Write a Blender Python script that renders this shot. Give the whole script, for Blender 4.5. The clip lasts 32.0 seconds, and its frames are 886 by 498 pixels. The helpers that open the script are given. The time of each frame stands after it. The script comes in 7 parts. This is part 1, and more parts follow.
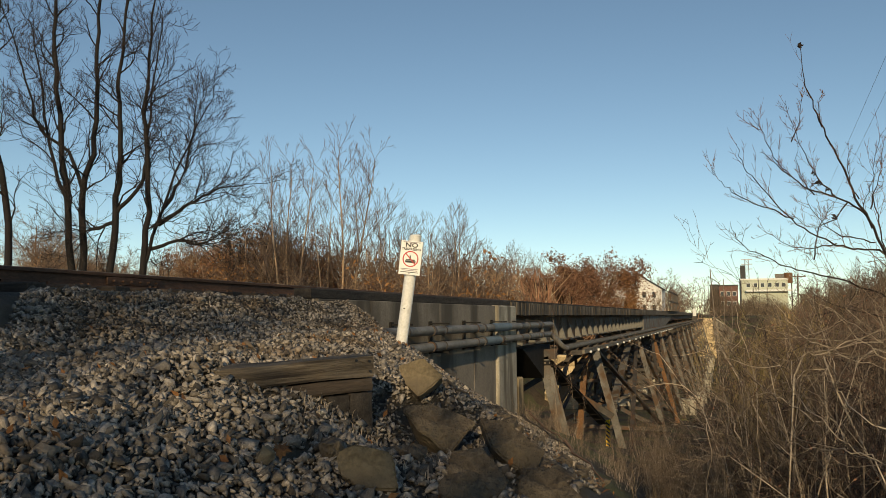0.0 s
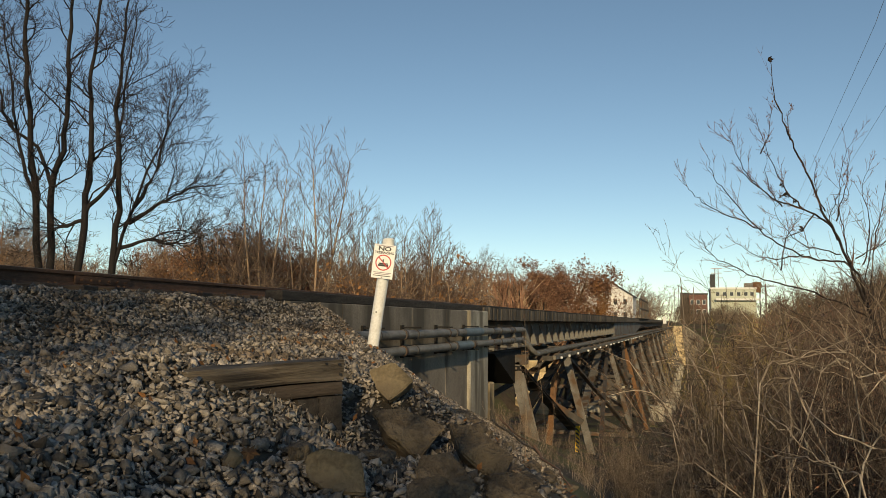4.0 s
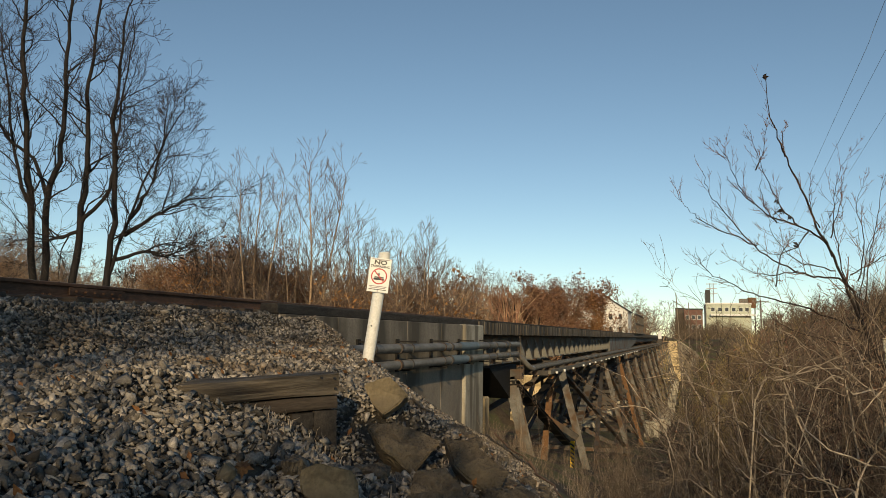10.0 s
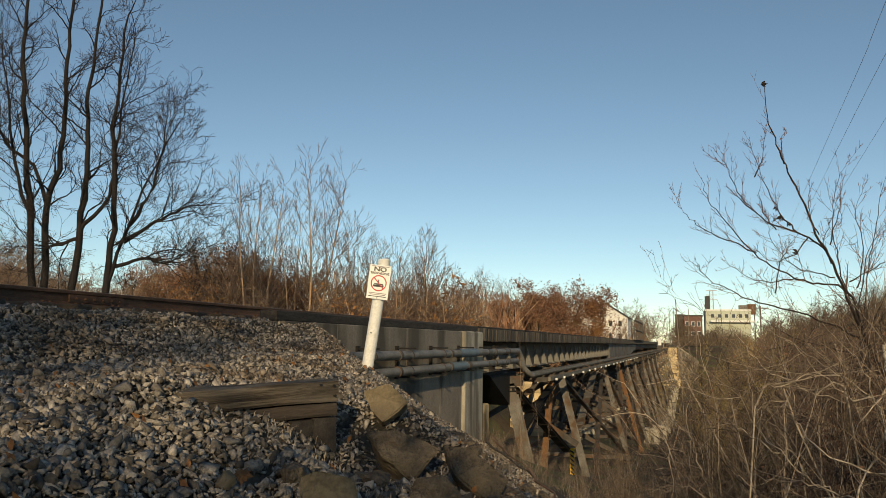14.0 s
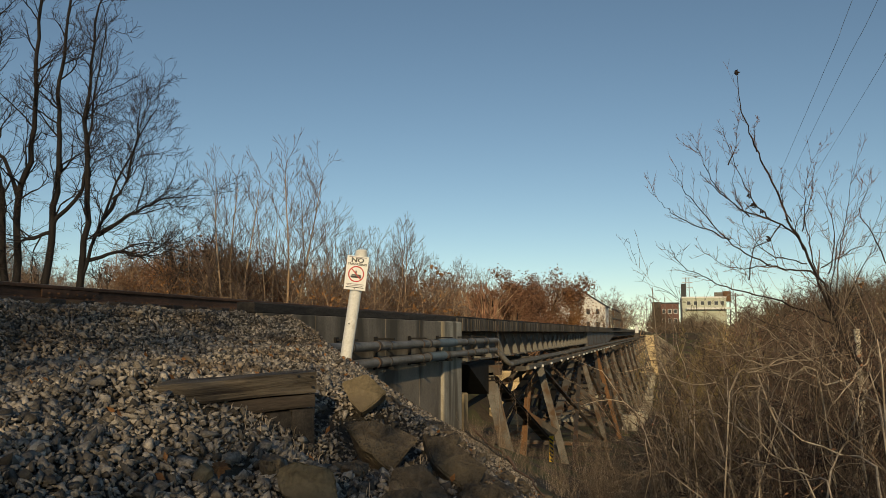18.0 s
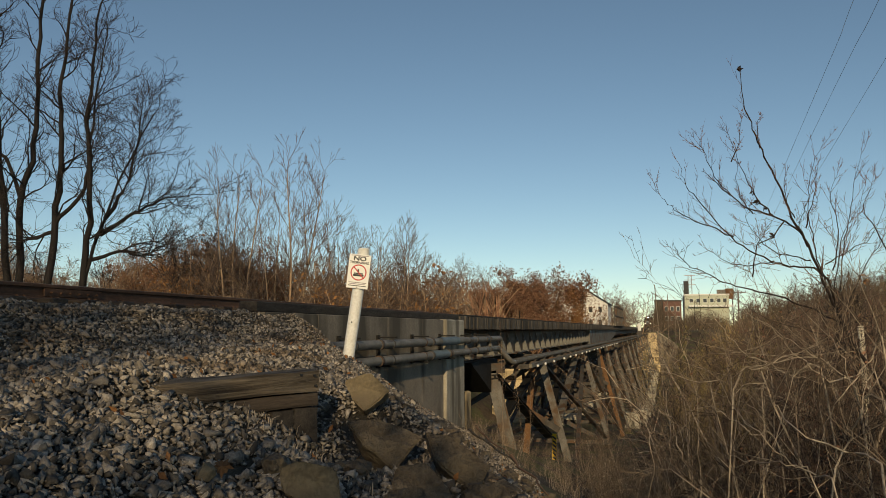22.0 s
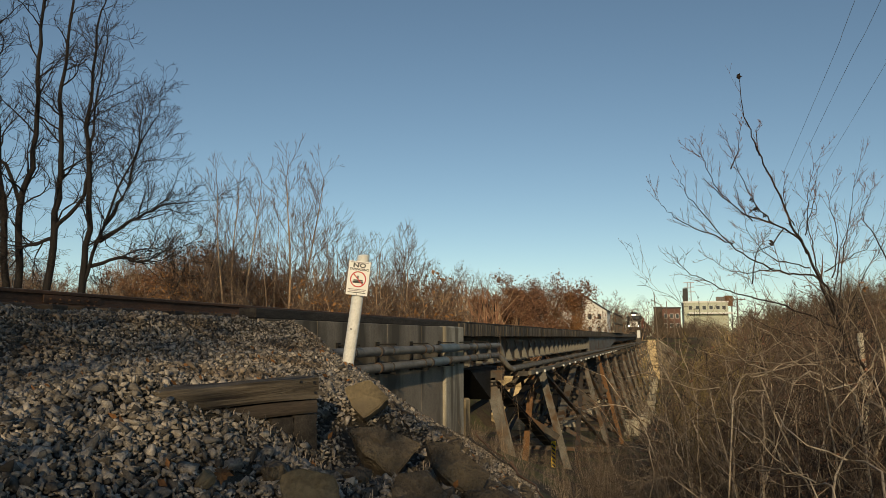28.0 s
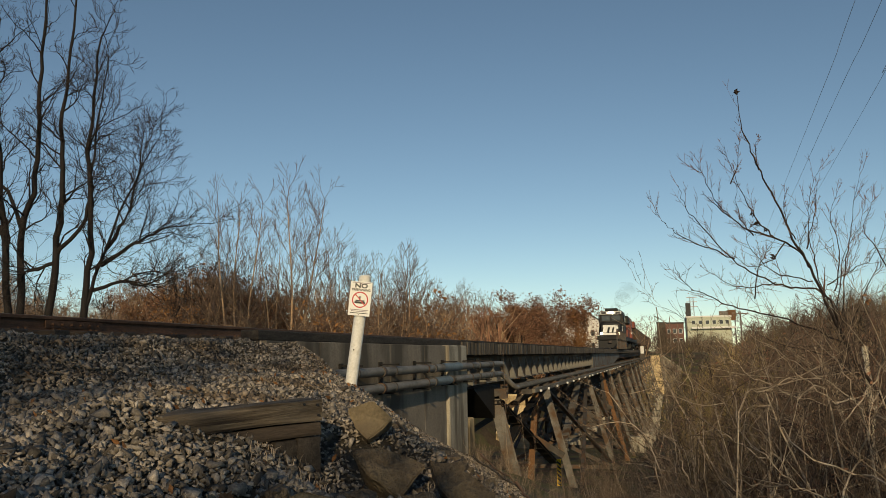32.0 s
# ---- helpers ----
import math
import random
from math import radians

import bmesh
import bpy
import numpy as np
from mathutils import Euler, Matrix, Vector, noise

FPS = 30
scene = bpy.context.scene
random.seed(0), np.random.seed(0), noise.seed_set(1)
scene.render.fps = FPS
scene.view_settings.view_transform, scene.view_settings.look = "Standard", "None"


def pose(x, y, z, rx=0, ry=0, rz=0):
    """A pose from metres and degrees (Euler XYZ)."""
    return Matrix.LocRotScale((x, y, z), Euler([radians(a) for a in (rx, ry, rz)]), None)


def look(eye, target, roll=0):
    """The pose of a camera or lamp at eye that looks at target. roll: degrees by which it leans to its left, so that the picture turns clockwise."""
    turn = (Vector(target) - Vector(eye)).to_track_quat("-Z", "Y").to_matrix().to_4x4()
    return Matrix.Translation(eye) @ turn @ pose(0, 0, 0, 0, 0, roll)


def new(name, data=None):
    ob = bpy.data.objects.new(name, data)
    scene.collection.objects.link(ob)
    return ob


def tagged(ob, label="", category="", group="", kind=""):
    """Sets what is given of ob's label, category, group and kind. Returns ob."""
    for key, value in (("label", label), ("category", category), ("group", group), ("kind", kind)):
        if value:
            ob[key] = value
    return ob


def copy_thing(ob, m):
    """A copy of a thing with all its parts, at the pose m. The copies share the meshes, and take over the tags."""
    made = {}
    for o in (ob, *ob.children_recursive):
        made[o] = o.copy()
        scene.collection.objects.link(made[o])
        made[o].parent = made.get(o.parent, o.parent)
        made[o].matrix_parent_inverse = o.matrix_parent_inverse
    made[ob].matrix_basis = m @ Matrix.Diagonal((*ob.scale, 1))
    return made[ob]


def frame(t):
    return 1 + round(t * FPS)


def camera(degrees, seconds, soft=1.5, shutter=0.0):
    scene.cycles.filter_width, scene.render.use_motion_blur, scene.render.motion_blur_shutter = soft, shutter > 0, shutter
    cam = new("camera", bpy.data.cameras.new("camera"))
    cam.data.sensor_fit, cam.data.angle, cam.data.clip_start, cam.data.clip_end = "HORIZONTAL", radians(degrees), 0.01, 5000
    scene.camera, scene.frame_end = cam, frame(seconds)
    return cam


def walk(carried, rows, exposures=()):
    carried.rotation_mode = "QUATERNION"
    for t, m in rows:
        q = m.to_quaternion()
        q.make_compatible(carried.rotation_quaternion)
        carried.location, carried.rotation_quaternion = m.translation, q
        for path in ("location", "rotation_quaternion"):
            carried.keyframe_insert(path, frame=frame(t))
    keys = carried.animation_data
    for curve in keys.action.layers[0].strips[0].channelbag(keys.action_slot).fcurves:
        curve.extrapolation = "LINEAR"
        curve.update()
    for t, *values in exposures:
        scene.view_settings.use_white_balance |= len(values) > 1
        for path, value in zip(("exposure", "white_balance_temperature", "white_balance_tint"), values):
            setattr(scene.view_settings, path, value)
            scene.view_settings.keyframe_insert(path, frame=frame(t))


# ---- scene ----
# Plan: metres, z = 0 is the height of the camera's eye. The railway runs along +Y;
# its near rail lies at x = -6.5, the camera stands at the origin beside the embankment.
cam = camera(58.5, 32.0, soft=0.6)
EXPO, SKY_STRENGTH, SUN_STRENGTH, KELVIN = 0.0, 0.10, 3.2, 7500
PATH = [
    (0.0, pose(-0.0092, 0.0076, -0.0049, 94.862, 0.287, 19.335)),
    (0.5, pose(-0.0079, 0.0103, -0.0020, 94.819, 0.212, 19.189)),
    (1.0, pose(-0.0062, 0.0020, -0.0048, 94.815, 0.176, 18.919)),
    (1.5, pose(-0.0054, 0.0046, -0.0024, 94.819, 0.013, 18.728)),
    (2.0, pose(-0.0067, 0.0036, -0.0028, 94.801, 0.074, 18.676)),
    (2.5, pose(0.0043, -0.0064, -0.0029, 94.704, -0.044, 17.823)),
    (3.0, pose(-0.0017, 0.0008, -0.0048, 94.876, -0.244, 17.606)),
    (3.5, pose(-0.0016, 0.0018, -0.0035, 95.044, -0.471, 17.411)),
    (5.5, pose(0.0048, -0.0105, -0.0004, 95.297, -0.472, 17.121)),
    (6.0, pose(0.0022, -0.0048, -0.0020, 95.256, -0.529, 16.818)),
    (6.5, pose(0.0022, -0.0016, -0.0019, 95.245, -0.668, 16.717)),
    (7.0, pose(0.0015, -0.0066, -0.0020, 95.301, -0.780, 16.901)),
    (7.5, pose(-0.0036, -0.0030, 0.0014, 95.593, -0.915, 16.812)),
    (8.0, pose(-0.0032, -0.0072, 0.0026, 95.947, -0.833, 16.949)),
    (8.5, pose(-0.0025, -0.0047, 0.0018, 96.108, -0.692, 17.089)),
    (9.0, pose(-0.0006, -0.0086, 0.0013, 96.167, -0.752, 16.970)),
    (9.5, pose(-0.0027, -0.0055, 0.0016, 96.124, -0.836, 17.148)),
    (10.0, pose(-0.0016, -0.0058, 0.0012, 96.164, -0.863, 16.996)),
    (10.5, pose(-0.0040, -0.0068, 0.0014, 96.225, -0.934, 17.083)),
    (11.0, pose(-0.0016, -0.0077, 0.0016, 96.283, -0.932, 17.142)),
    (11.5, pose(-0.0020, -0.0084, 0.0022, 96.412, -0.790, 17.207)),
    (12.0, pose(-0.0057, -0.0045, 0.0021, 96.462, -0.770, 17.190)),
    (12.5, pose(-0.0026, -0.0003, -0.0008, 96.432, -0.672, 17.086)),
    (13.0, pose(-0.0019, -0.0040, 0.0037, 96.395, -0.855, 17.028)),
    (13.5, pose(-0.0031, -0.0024, 0.0013, 96.506, -0.875, 17.016)),
    (14.0, pose(-0.0004, -0.0105, 0.0037, 96.638, -0.833, 16.967)),
    (14.5, pose(-0.0055, -0.0079, 0.0020, 96.715, -0.792, 17.243)),
    (16.5, pose(0.0034, -0.0026, 0.0008, 96.380, -0.292, 16.294)),
    (17.0, pose(0.0086, -0.0049, 0.0015, 96.121, 0.041, 15.770)),
    (17.5, pose(0.0114, -0.0072, 0.0027, 96.017, 0.042, 15.445)),
    (18.0, pose(0.0088, -0.0099, 0.0004, 95.956, -0.116, 15.455)),
    (18.5, pose(0.0039, 0.0002, -0.0000, 95.924, -0.022, 15.690)),
    (19.0, pose(0.0089, -0.0040, -0.0017, 95.834, -0.004, 15.653)),
    (19.5, pose(0.0062, 0.0030, -0.0023, 95.731, -0.085, 15.791)),
    (20.0, pose(0.0105, -0.0009, -0.0006, 95.637, -0.004, 15.799)),
    (20.5, pose(0.0082, 0.0029, -0.0005, 95.576, 0.020, 15.600)),
    (21.0, pose(0.0058, -0.0008, -0.0006, 95.713, -0.018, 15.742)),
    (21.5, pose(0.0077, -0.0028, -0.0015, 95.811, 0.155, 15.677)),
    (22.0, pose(0.0023, 0.0050, -0.0004, 95.833, 0.075, 15.633)),
    (22.5, pose(0.0027, -0.0026, 0.0017, 95.806, -0.090, 15.714)),
    (23.0, pose(0.0000, 0.0052, 0.0000, 95.832, -0.160, 15.686)),
    (23.5, pose(0.0001, 0.0066, -0.0028, 95.859, -0.139, 15.561)),
    (24.0, pose(-0.0010, 0.0053, -0.0018, 95.912, -0.145, 15.678)),
    (24.5, pose(-0.0039, 0.0112, -0.0013, 95.982, -0.053, 15.602)),
    (25.0, pose(-0.0026, 0.0069, 0.0005, 95.976, -0.153, 15.616)),
    (25.5, pose(-0.0018, 0.0004, 0.0000, 96.078, -0.134, 15.858)),
    (27.5, pose(0.0037, 0.0012, 0.0013, 96.249, 0.032, 15.646)),
    (28.0, pose(-0.0015, 0.0012, -0.0002, 96.328, 0.008, 15.568)),
    (28.5, pose(-0.0059, 0.0127, 0.0012, 96.366, 0.096, 15.595)),
    (29.0, pose(-0.0014, 0.0071, 0.0005, 96.523, 0.328, 15.421)),
    (29.5, pose(0.0028, 0.0046, 0.0043, 96.717, 0.416, 15.337)),
    (30.0, pose(-0.0010, 0.0084, 0.0001, 96.881, 0.536, 15.253)),
    (30.5, pose(-0.0005, 0.0104, 0.0008, 96.920, 0.423, 15.290)),
    (31.0, pose(-0.0001, 0.0015, 0.0036, 97.066, 0.567, 15.231)),
    (31.5, pose(0.0005, 0.0079, 0.0009, 97.298, 0.648, 15.451)),
    (32.0, pose(-0.0008, 0.0004, 0.0060, 97.673, 0.894, 15.782)),
]

walk(cam, PATH, exposures=[(0.0, EXPO + 0.26, KELVIN, 1), (14.5, EXPO + 0.26, KELVIN, 1), (16.6, EXPO - 0.02, KELVIN, 1), (32.0, EXPO - 0.02, KELVIN, 1)])

# ---- world and sun ----
SUN_EL = radians(17.0)
SUN_WAY = Vector((-0.24, 1.0, -math.tan(SUN_EL))).normalized()
world = bpy.data.worlds.new("sky")
scene.world = world
world.use_nodes = True
wn = world.node_tree
sky = wn.nodes.new("ShaderNodeTexSky")
sky.sky_type = "NISHITA"
sky.sun_disc = False
sky.sun_elevation = SUN_EL
sky.sun_rotation = math.pi - 0.24
sky.altitude = 200
sky.air_density, sky.dust_density, sky.ozone_density = 0.76, 0.06, 1.88
wn.links.new(sky.outputs[0], wn.nodes["Background"].inputs[0])
wn.nodes["Background"].inputs[1].default_value = SKY_STRENGTH
sun = new("sun", bpy.data.lights.new("sun", "SUN"))
sun.data.energy, sun.data.angle, sun.data.color = SUN_STRENGTH, radians(0.6), (1.0, 0.785, 0.54)
sun.matrix_world = look(-SUN_WAY * 50, (0, 0, 0))

# ---- helpers of this scene ----
def mat(name, c1, c2, scale=8.0, rough=0.85, bump=0.3, fine=40.0, metal=0.0, c3=None, spots=0.0, spot_scale=2.0,
        vary=0.0, stretch=(1, 1, 1), island=0.0, streak=None, dist=0.01):
    """A two-scale procedural surface: mottling between c1 and c2, fine grain, stains of c3, bump and gloss variation."""
    m = bpy.data.materials.new(name)
    m.use_nodes = True
    nt = m.node_tree
    nd, ln = nt.nodes, nt.links
    b = nd["Principled BSDF"]
    co = nd.new("ShaderNodeTexCoord")
    mp = nd.new("ShaderNodeMapping")
    mp.inputs["Scale"].default_value = stretch
    ln.new(co.outputs["Object"], mp.inputs[0])
    big = nd.new("ShaderNodeTexNoise")
    big.inputs["Scale"].default_value, big.inputs["Detail"].default_value, big.inputs["Roughness"].default_value = scale, 6, 0.65
    ln.new(mp.outputs[0], big.inputs["Vector"])
    ramp = nd.new("ShaderNodeValToRGB")
    ramp.color_ramp.elements[0].position, ramp.color_ramp.elements[1].position = 0.32, 0.68
    ramp.color_ramp.elements[0].color, ramp.color_ramp.elements[1].color = (*c1, 1), (*c2, 1)
    ln.new(big.outputs[0], ramp.inputs[0])
    col = ramp.outputs[0]
    grain = nd.new("ShaderNodeTexNoise")
    grain.inputs["Scale"].default_value, grain.inputs["Detail"].default_value = fine, 5
    ln.new(mp.outputs[0], grain.inputs["Vector"])
    mix = nd.new("ShaderNodeMixRGB")
    mix.blend_type = "OVERLAY"
    mix.inputs[0].default_value = 0.55
    ln.new(col, mix.inputs[1])
    ln.new(grain.outputs[0], mix.inputs[2])
    col = mix.outputs[0]
    if c3 is not None:
        st = nd.new("ShaderNodeTexNoise")
        st.inputs["Scale"].default_value, st.inputs["Detail"].default_value = spot_scale, 4
        if streak is None:
            ln.new(mp.outputs[0], st.inputs["Vector"])
        else:
            m2 = nd.new("ShaderNodeMapping")
            m2.inputs["Scale"].default_value = streak
            ln.new(co.outputs["Object"], m2.inputs[0])
            ln.new(m2.outputs[0], st.inputs["Vector"])
        r2 = nd.new("ShaderNodeValToRGB")
        r2.color_ramp.elements[0].position, r2.color_ramp.elements[1].position = 0.62 - spots * 0.35, 0.72 - spots * 0.25
        ln.new(st.outputs[0], r2.inputs[0])
        mx = nd.new("ShaderNodeMixRGB")
        mx.inputs[2].default_value = (*c3, 1)
        ln.new(r2.outputs[0], mx.inputs[0])
        ln.new(col, mx.inputs[1])
        col = mx.outputs[0]
    if vary or island:
        src = nd.new("ShaderNodeObjectInfo").outputs["Random"] if vary else nd.new("ShaderNodeNewGeometry").outputs["Random Per Island"]
        mr = nd.new("ShaderNodeMapRange")
        amount = vary or island
        mr.inputs["To Min"].default_value, mr.inputs["To Max"].default_value = 1 - amount, 1 + amount
        ln.new(src, mr.inputs["Value"])
        hv = nd.new("ShaderNodeHueSaturation")
        ln.new(mr.outputs[0], hv.inputs["Value"])
        ln.new(col, hv.inputs["Color"])
        col = hv.outputs[0]
    ln.new(col, b.inputs["Base Color"])
    b.inputs["Roughness"].default_value = rough
    b.inputs["Metallic"].default_value = metal
    b.inputs["Specular IOR Level"].default_value = 0.3
    if bump:
        bp = nd.new("ShaderNodeBump")
        bp.inputs["Strength"].default_value, bp.inputs["Distance"].default_value = bump, dist
        ad = nd.new("ShaderNodeMath")
        ad.operation = "ADD"
        ln.new(big.outputs[0], ad.inputs[0])
        ln.new(grain.outputs[0], ad.inputs[1])
        ln.new(ad.outputs[0], bp.inputs["Height"])
        ln.new(bp.outputs[0], b.inputs["Normal"])
    return m


def plain(name, c, rough=0.6, metal=0.0, emit=0.0):
    m = bpy.data.materials.new(name)
    m.use_nodes = True
    b = m.node_tree.nodes["Principled BSDF"]
    b.inputs["Base Color"].default_value, b.inputs["Roughness"].default_value, b.inputs["Metallic"].default_value = (*c, 1), rough, metal
    if emit:
        b.inputs["Emission Color"].default_value, b.inputs["Emission Strength"].default_value = (*c, 1), emit
    return m


def obj(name, mesh, material=None, parent=None, label=""):
    ob = new(name, mesh)
    if material is not None and not mesh.materials:
        mesh.materials.append(material)
    if parent is not None:
        ob.parent = parent
    if label:
        tagged(ob, label)
    return ob


def part(name, bm, material, parent=None, label="", smooth=False):
    """Links a bmesh as one mesh object under a thing or a part."""
    me = bpy.data.meshes.new(name)
    bm.normal_update()
    bm.to_mesh(me)
    bm.free()
    if smooth:
        me.polygons.foreach_set("use_smooth", [True] * len(me.polygons))
    return obj(name, me, material, parent, label)


def raw(name, verts, faces, material, parent=None, label="", smooth=True):
    """Links numpy vertices and equal-sized faces as one mesh object."""
    me = bpy.data.meshes.new(name)
    v = np.asarray(verts, np.float32)
    f = np.asarray(faces, np.int32)
    k = f.shape[1]
    me.vertices.add(len(v))
    me.vertices.foreach_set("co", v.ravel())
    me.loops.add(f.size)
    me.loops.foreach_set("vertex_index", f.ravel())
    me.polygons.add(len(f))
    me.polygons.foreach_set("loop_start", np.arange(0, f.size, k, dtype=np.int32))
    me.polygons.foreach_set("loop_total", np.full(len(f), k, np.int32))
    if smooth:
        me.polygons.foreach_set("use_smooth", np.ones(len(f), bool))
    me.update(calc_edges=True)
    return obj(name, me, material, parent, label)


def thing(name, label, category, at=(0, 0, 0), group="", kind="", rz=0.0):
    e = new(name)
    e.empty_display_size = 0.2
    e.matrix_world = pose(*at, 0, 0, rz)
    return tagged(e, label, category, group, kind)


def cube(bm, x0, x1, y0, y1, z0, z1, bevel=0.0, m=None):
    """Adds a box, bevelled, to bm."""
    r = bmesh.ops.create_cube(bm, size=1.0, matrix=Matrix.Translation(((x0 + x1) / 2, (y0 + y1) / 2, (z0 + z1) / 2))
                              @ Matrix.Diagonal((x1 - x0, y1 - y0, z1 - z0, 1)))
    vs = r["verts"]
    if bevel:
        es = list({e for v in vs for e in v.link_edges})
        rb = bmesh.ops.bevel(bm, geom=es, offset=bevel, segments=1, affect="EDGES", clamp_overlap=True)
        vs = [v for v in rb["verts"]] + [v for v in vs if v.is_valid]
        vs = list({v for v in vs if v.is_valid})
    if m is not None:
        bmesh.ops.transform(bm, matrix=m, verts=vs)
    return vs


def box(name, x0, x1, y0, y1, z0, z1, material, parent=None, bevel=0.0, label="", m=None):
    bm = bmesh.new()
    cube(bm, x0, x1, y0, y1, z0, z1, bevel, m)
    return part(name, bm, material, parent, label)


def beam(bm, a, b, w, d, bevel=0.0):
    """A square bar of w by d from a to b."""
    a, b = Vector(a), Vector(b)
    q = (b - a).to_track_quat("Z", "Y").to_matrix().to_4x4()
    q.translation = (a + b) / 2
    cube(bm, -w / 2, w / 2, -d / 2, d / 2, -(b - a).length / 2, (b - a).length / 2, bevel, q)


class Tubes:
    """Collects tapered tubes along polylines for one mesh."""

    def __init__(self, sides=4):
        self.n, self.v, self.f, self.count = sides, [], [], 0
        a = np.arange(sides) * 2 * np.pi / sides
        self.ring = np.stack([np.cos(a), np.sin(a)], 1)

    def add(self, pts, radii):
        p = np.asarray(pts, float)
        k, n = len(p), self.n
        d = np.gradient(p, axis=0)
        d /= np.linalg.norm(d, axis=1, keepdims=True) + 1e-9
        ref = np.array([0.31, 0.17, 0.93]) if abs(d[0] @ np.array([0.31, 0.17, 0.93])) < 0.9 else np.array([1.0, 0.1, 0])
        u = np.cross(d, ref)
        u /= np.linalg.norm(u, axis=1, keepdims=True) + 1e-9
        w = np.cross(d, u)
        r = np.asarray(radii, float)[:, None, None]
        v = p[:, None] + r * (self.ring[None, :, :1] * u[:, None] + self.ring[None, :, 1:] * w[:, None])
        self.v.append(v.reshape(-1, 3))
        i = np.arange(k - 1)[:, None] * n + np.arange(n)[None]
        j = np.arange(k - 1)[:, None] * n + (np.arange(n)[None] + 1) % n
        self.f.append((np.stack([i, j, j + n, i + n], -1).reshape(-1, 4)) + self.count)
        self.count += k * n

    def make(self, name, material, parent=None, label=""):
        if not self.v:
            return None
        return raw(name, np.concatenate(self.v), np.concatenate(self.f), material, parent, label)


def tube(name, pts, radius, material, parent=None, sides=12, label=""):
    t = Tubes(sides)
    t.add(pts, [radius] * len(pts) if not hasattr(radius, "__len__") else radius)
    return t.make(name, material, parent, label)


def disc_cyl(bm, a, b, r, seg=14):
    """A closed cylinder from a to b."""
    a, b = Vector(a), Vector(b)
    q = (b - a).to_track_quat("Z", "Y").to_matrix().to_4x4()
    q.translation = (a + b) / 2
    bmesh.ops.create_cone(bm, cap_ends=True, segments=seg, radius1=r, radius2=r, depth=(b - a).length, matrix=q)


# ---- the lie of the land ----
SIDE_X = [-400, -60, -20, -10.6, -8.9, -6.3, -5.75, -5.25, -4.75, -4.2, -3.1, -2.35, -1.75, -0.8, 0.3, 2, 5, 9, 14, 25, 60, 400]
SIDE_Z = [-2, -1.8, -1.2, -0.5, 0.24, 0.19, 0.25, 0.20, -0.02, -0.2, -0.33, -0.42, -0.62, -0.9, -1.22, -2.0, -3.6, -5.4, -6.8, -9.5, -12, -8]
END_S = [-50, 9.0, 10.4, 11.8, 15.2, 18.0, 20.8, 33.0, 45.0, 60.0, 100.0, 150.0, 215.0, 234.0, 250.0, 262.0, 300.0, 420.0, 3000]
END_Z = [0.9, 0.75, 0.32, -0.2, -1.22, -2.0, -2.6, -5.6, -6.8, -8.0, -11.0, -13.0, -13.5, -12.0, -4.0, -0.5, 0.0, 0.2, 0.2]


def ground_z(x, y, lumps=True):
    x, y = np.asarray(x, float), np.asarray(y, float)
    side = np.interp(x, SIDE_X, SIDE_Z)
    s = y + np.clip(2.2 * (x + 5.2), -30, 40) * np.clip((30 - y) / 12, 0, 1)
    s = np.where(x < -5.3, y + np.clip(-(x + 10.5), 0, 60) * 0.25 * np.clip((30 - y) / 8, 0, 1), s)
    end = np.interp(s, END_S, END_Z)
    far = np.clip((y - 200) / 60, 0, 1)
    side = side * (1 - far) + far * np.where(x > 2, np.maximum(-6, 0.2 - np.clip(x - 4, 0, 40) * 0.02), 0.2)
    k = 0.12
    h = np.clip(0.5 + 0.5 * (end - side) / k, 0, 1)
    z = end * (1 - h) + side * h - k * h * (1 - h)
    # the fill behind the abutment keeps its level up to the end wall
    fill = (x < -5.45) & (x > -10.6) & (y < 20.4)
    z = np.where(fill, side, z)
    # higher wooded land on the far side of the track
    z = np.maximum(z, np.interp(x, [-60, -26, -15], [-1.4, -1.9, -12]))
    # hollow beside the old tie, ballast heaped against its buried end, and the lit crest of the bench
    z = z - 0.26 * np.exp(-((x + 1.78) / 0.34) ** 2 - ((y - 4.75) / 0.42) ** 2)
    z = z - 0.17 * np.exp(-((x + 1.78) / 0.30) ** 2 - ((y - 4.12) / 0.34) ** 2)
    z = z + 0.17 * np.exp(-((x + 2.78) / 0.30) ** 2 - ((y - 3.62) / 0.42) ** 2)
    z = z + 0.07 * np.exp(-((x + 3.7) / 0.5) ** 2 - ((y - 7.0) / 1.6) ** 2)
    if lumps:
        z = z + 0.018 * np.sin(3.1 * x + 1.3 * y) * np.sin(2.3 * y - 1.1 * x) + 0.012 * np.sin(7.3 * x + 2) * np.sin(6.1 * y + x)
    return z


def gz(x, y):
    return float(ground_z(x, y))

# ---- materials ----
M_BALLAST = mat("ballast_stone", (0.10, 0.086, 0.073), (0.335, 0.292, 0.248), scale=14, fine=90, bump=0.5, island=0.75, c3=(0.15, 0.115, 0.085), spots=0.3, spot_scale=1.2)
# bed coloured very dark: it holds the shade in the gaps between stones
M_BED = mat("gap_shaded_gravel_bed", (0.030, 0.026, 0.021), (0.085, 0.073, 0.059), scale=22, fine=120, bump=1.0, dist=0.03, c3=(0.11, 0.085, 0.055), spots=0.5, spot_scale=0.9)
M_SOIL = mat("bank_soil", (0.05, 0.037, 0.025), (0.115, 0.085, 0.056), scale=1.6, fine=30, bump=0.8, dist=0.05, c3=(0.10, 0.10, 0.04), spots=0.5, spot_scale=0.35)
M_RAIL = mat("rusty_rail_steel", (0.048, 0.028, 0.019), (0.105, 0.056, 0.036), scale=9, fine=70, rough=0.75, bump=0.2, stretch=(1, 0.3, 1))
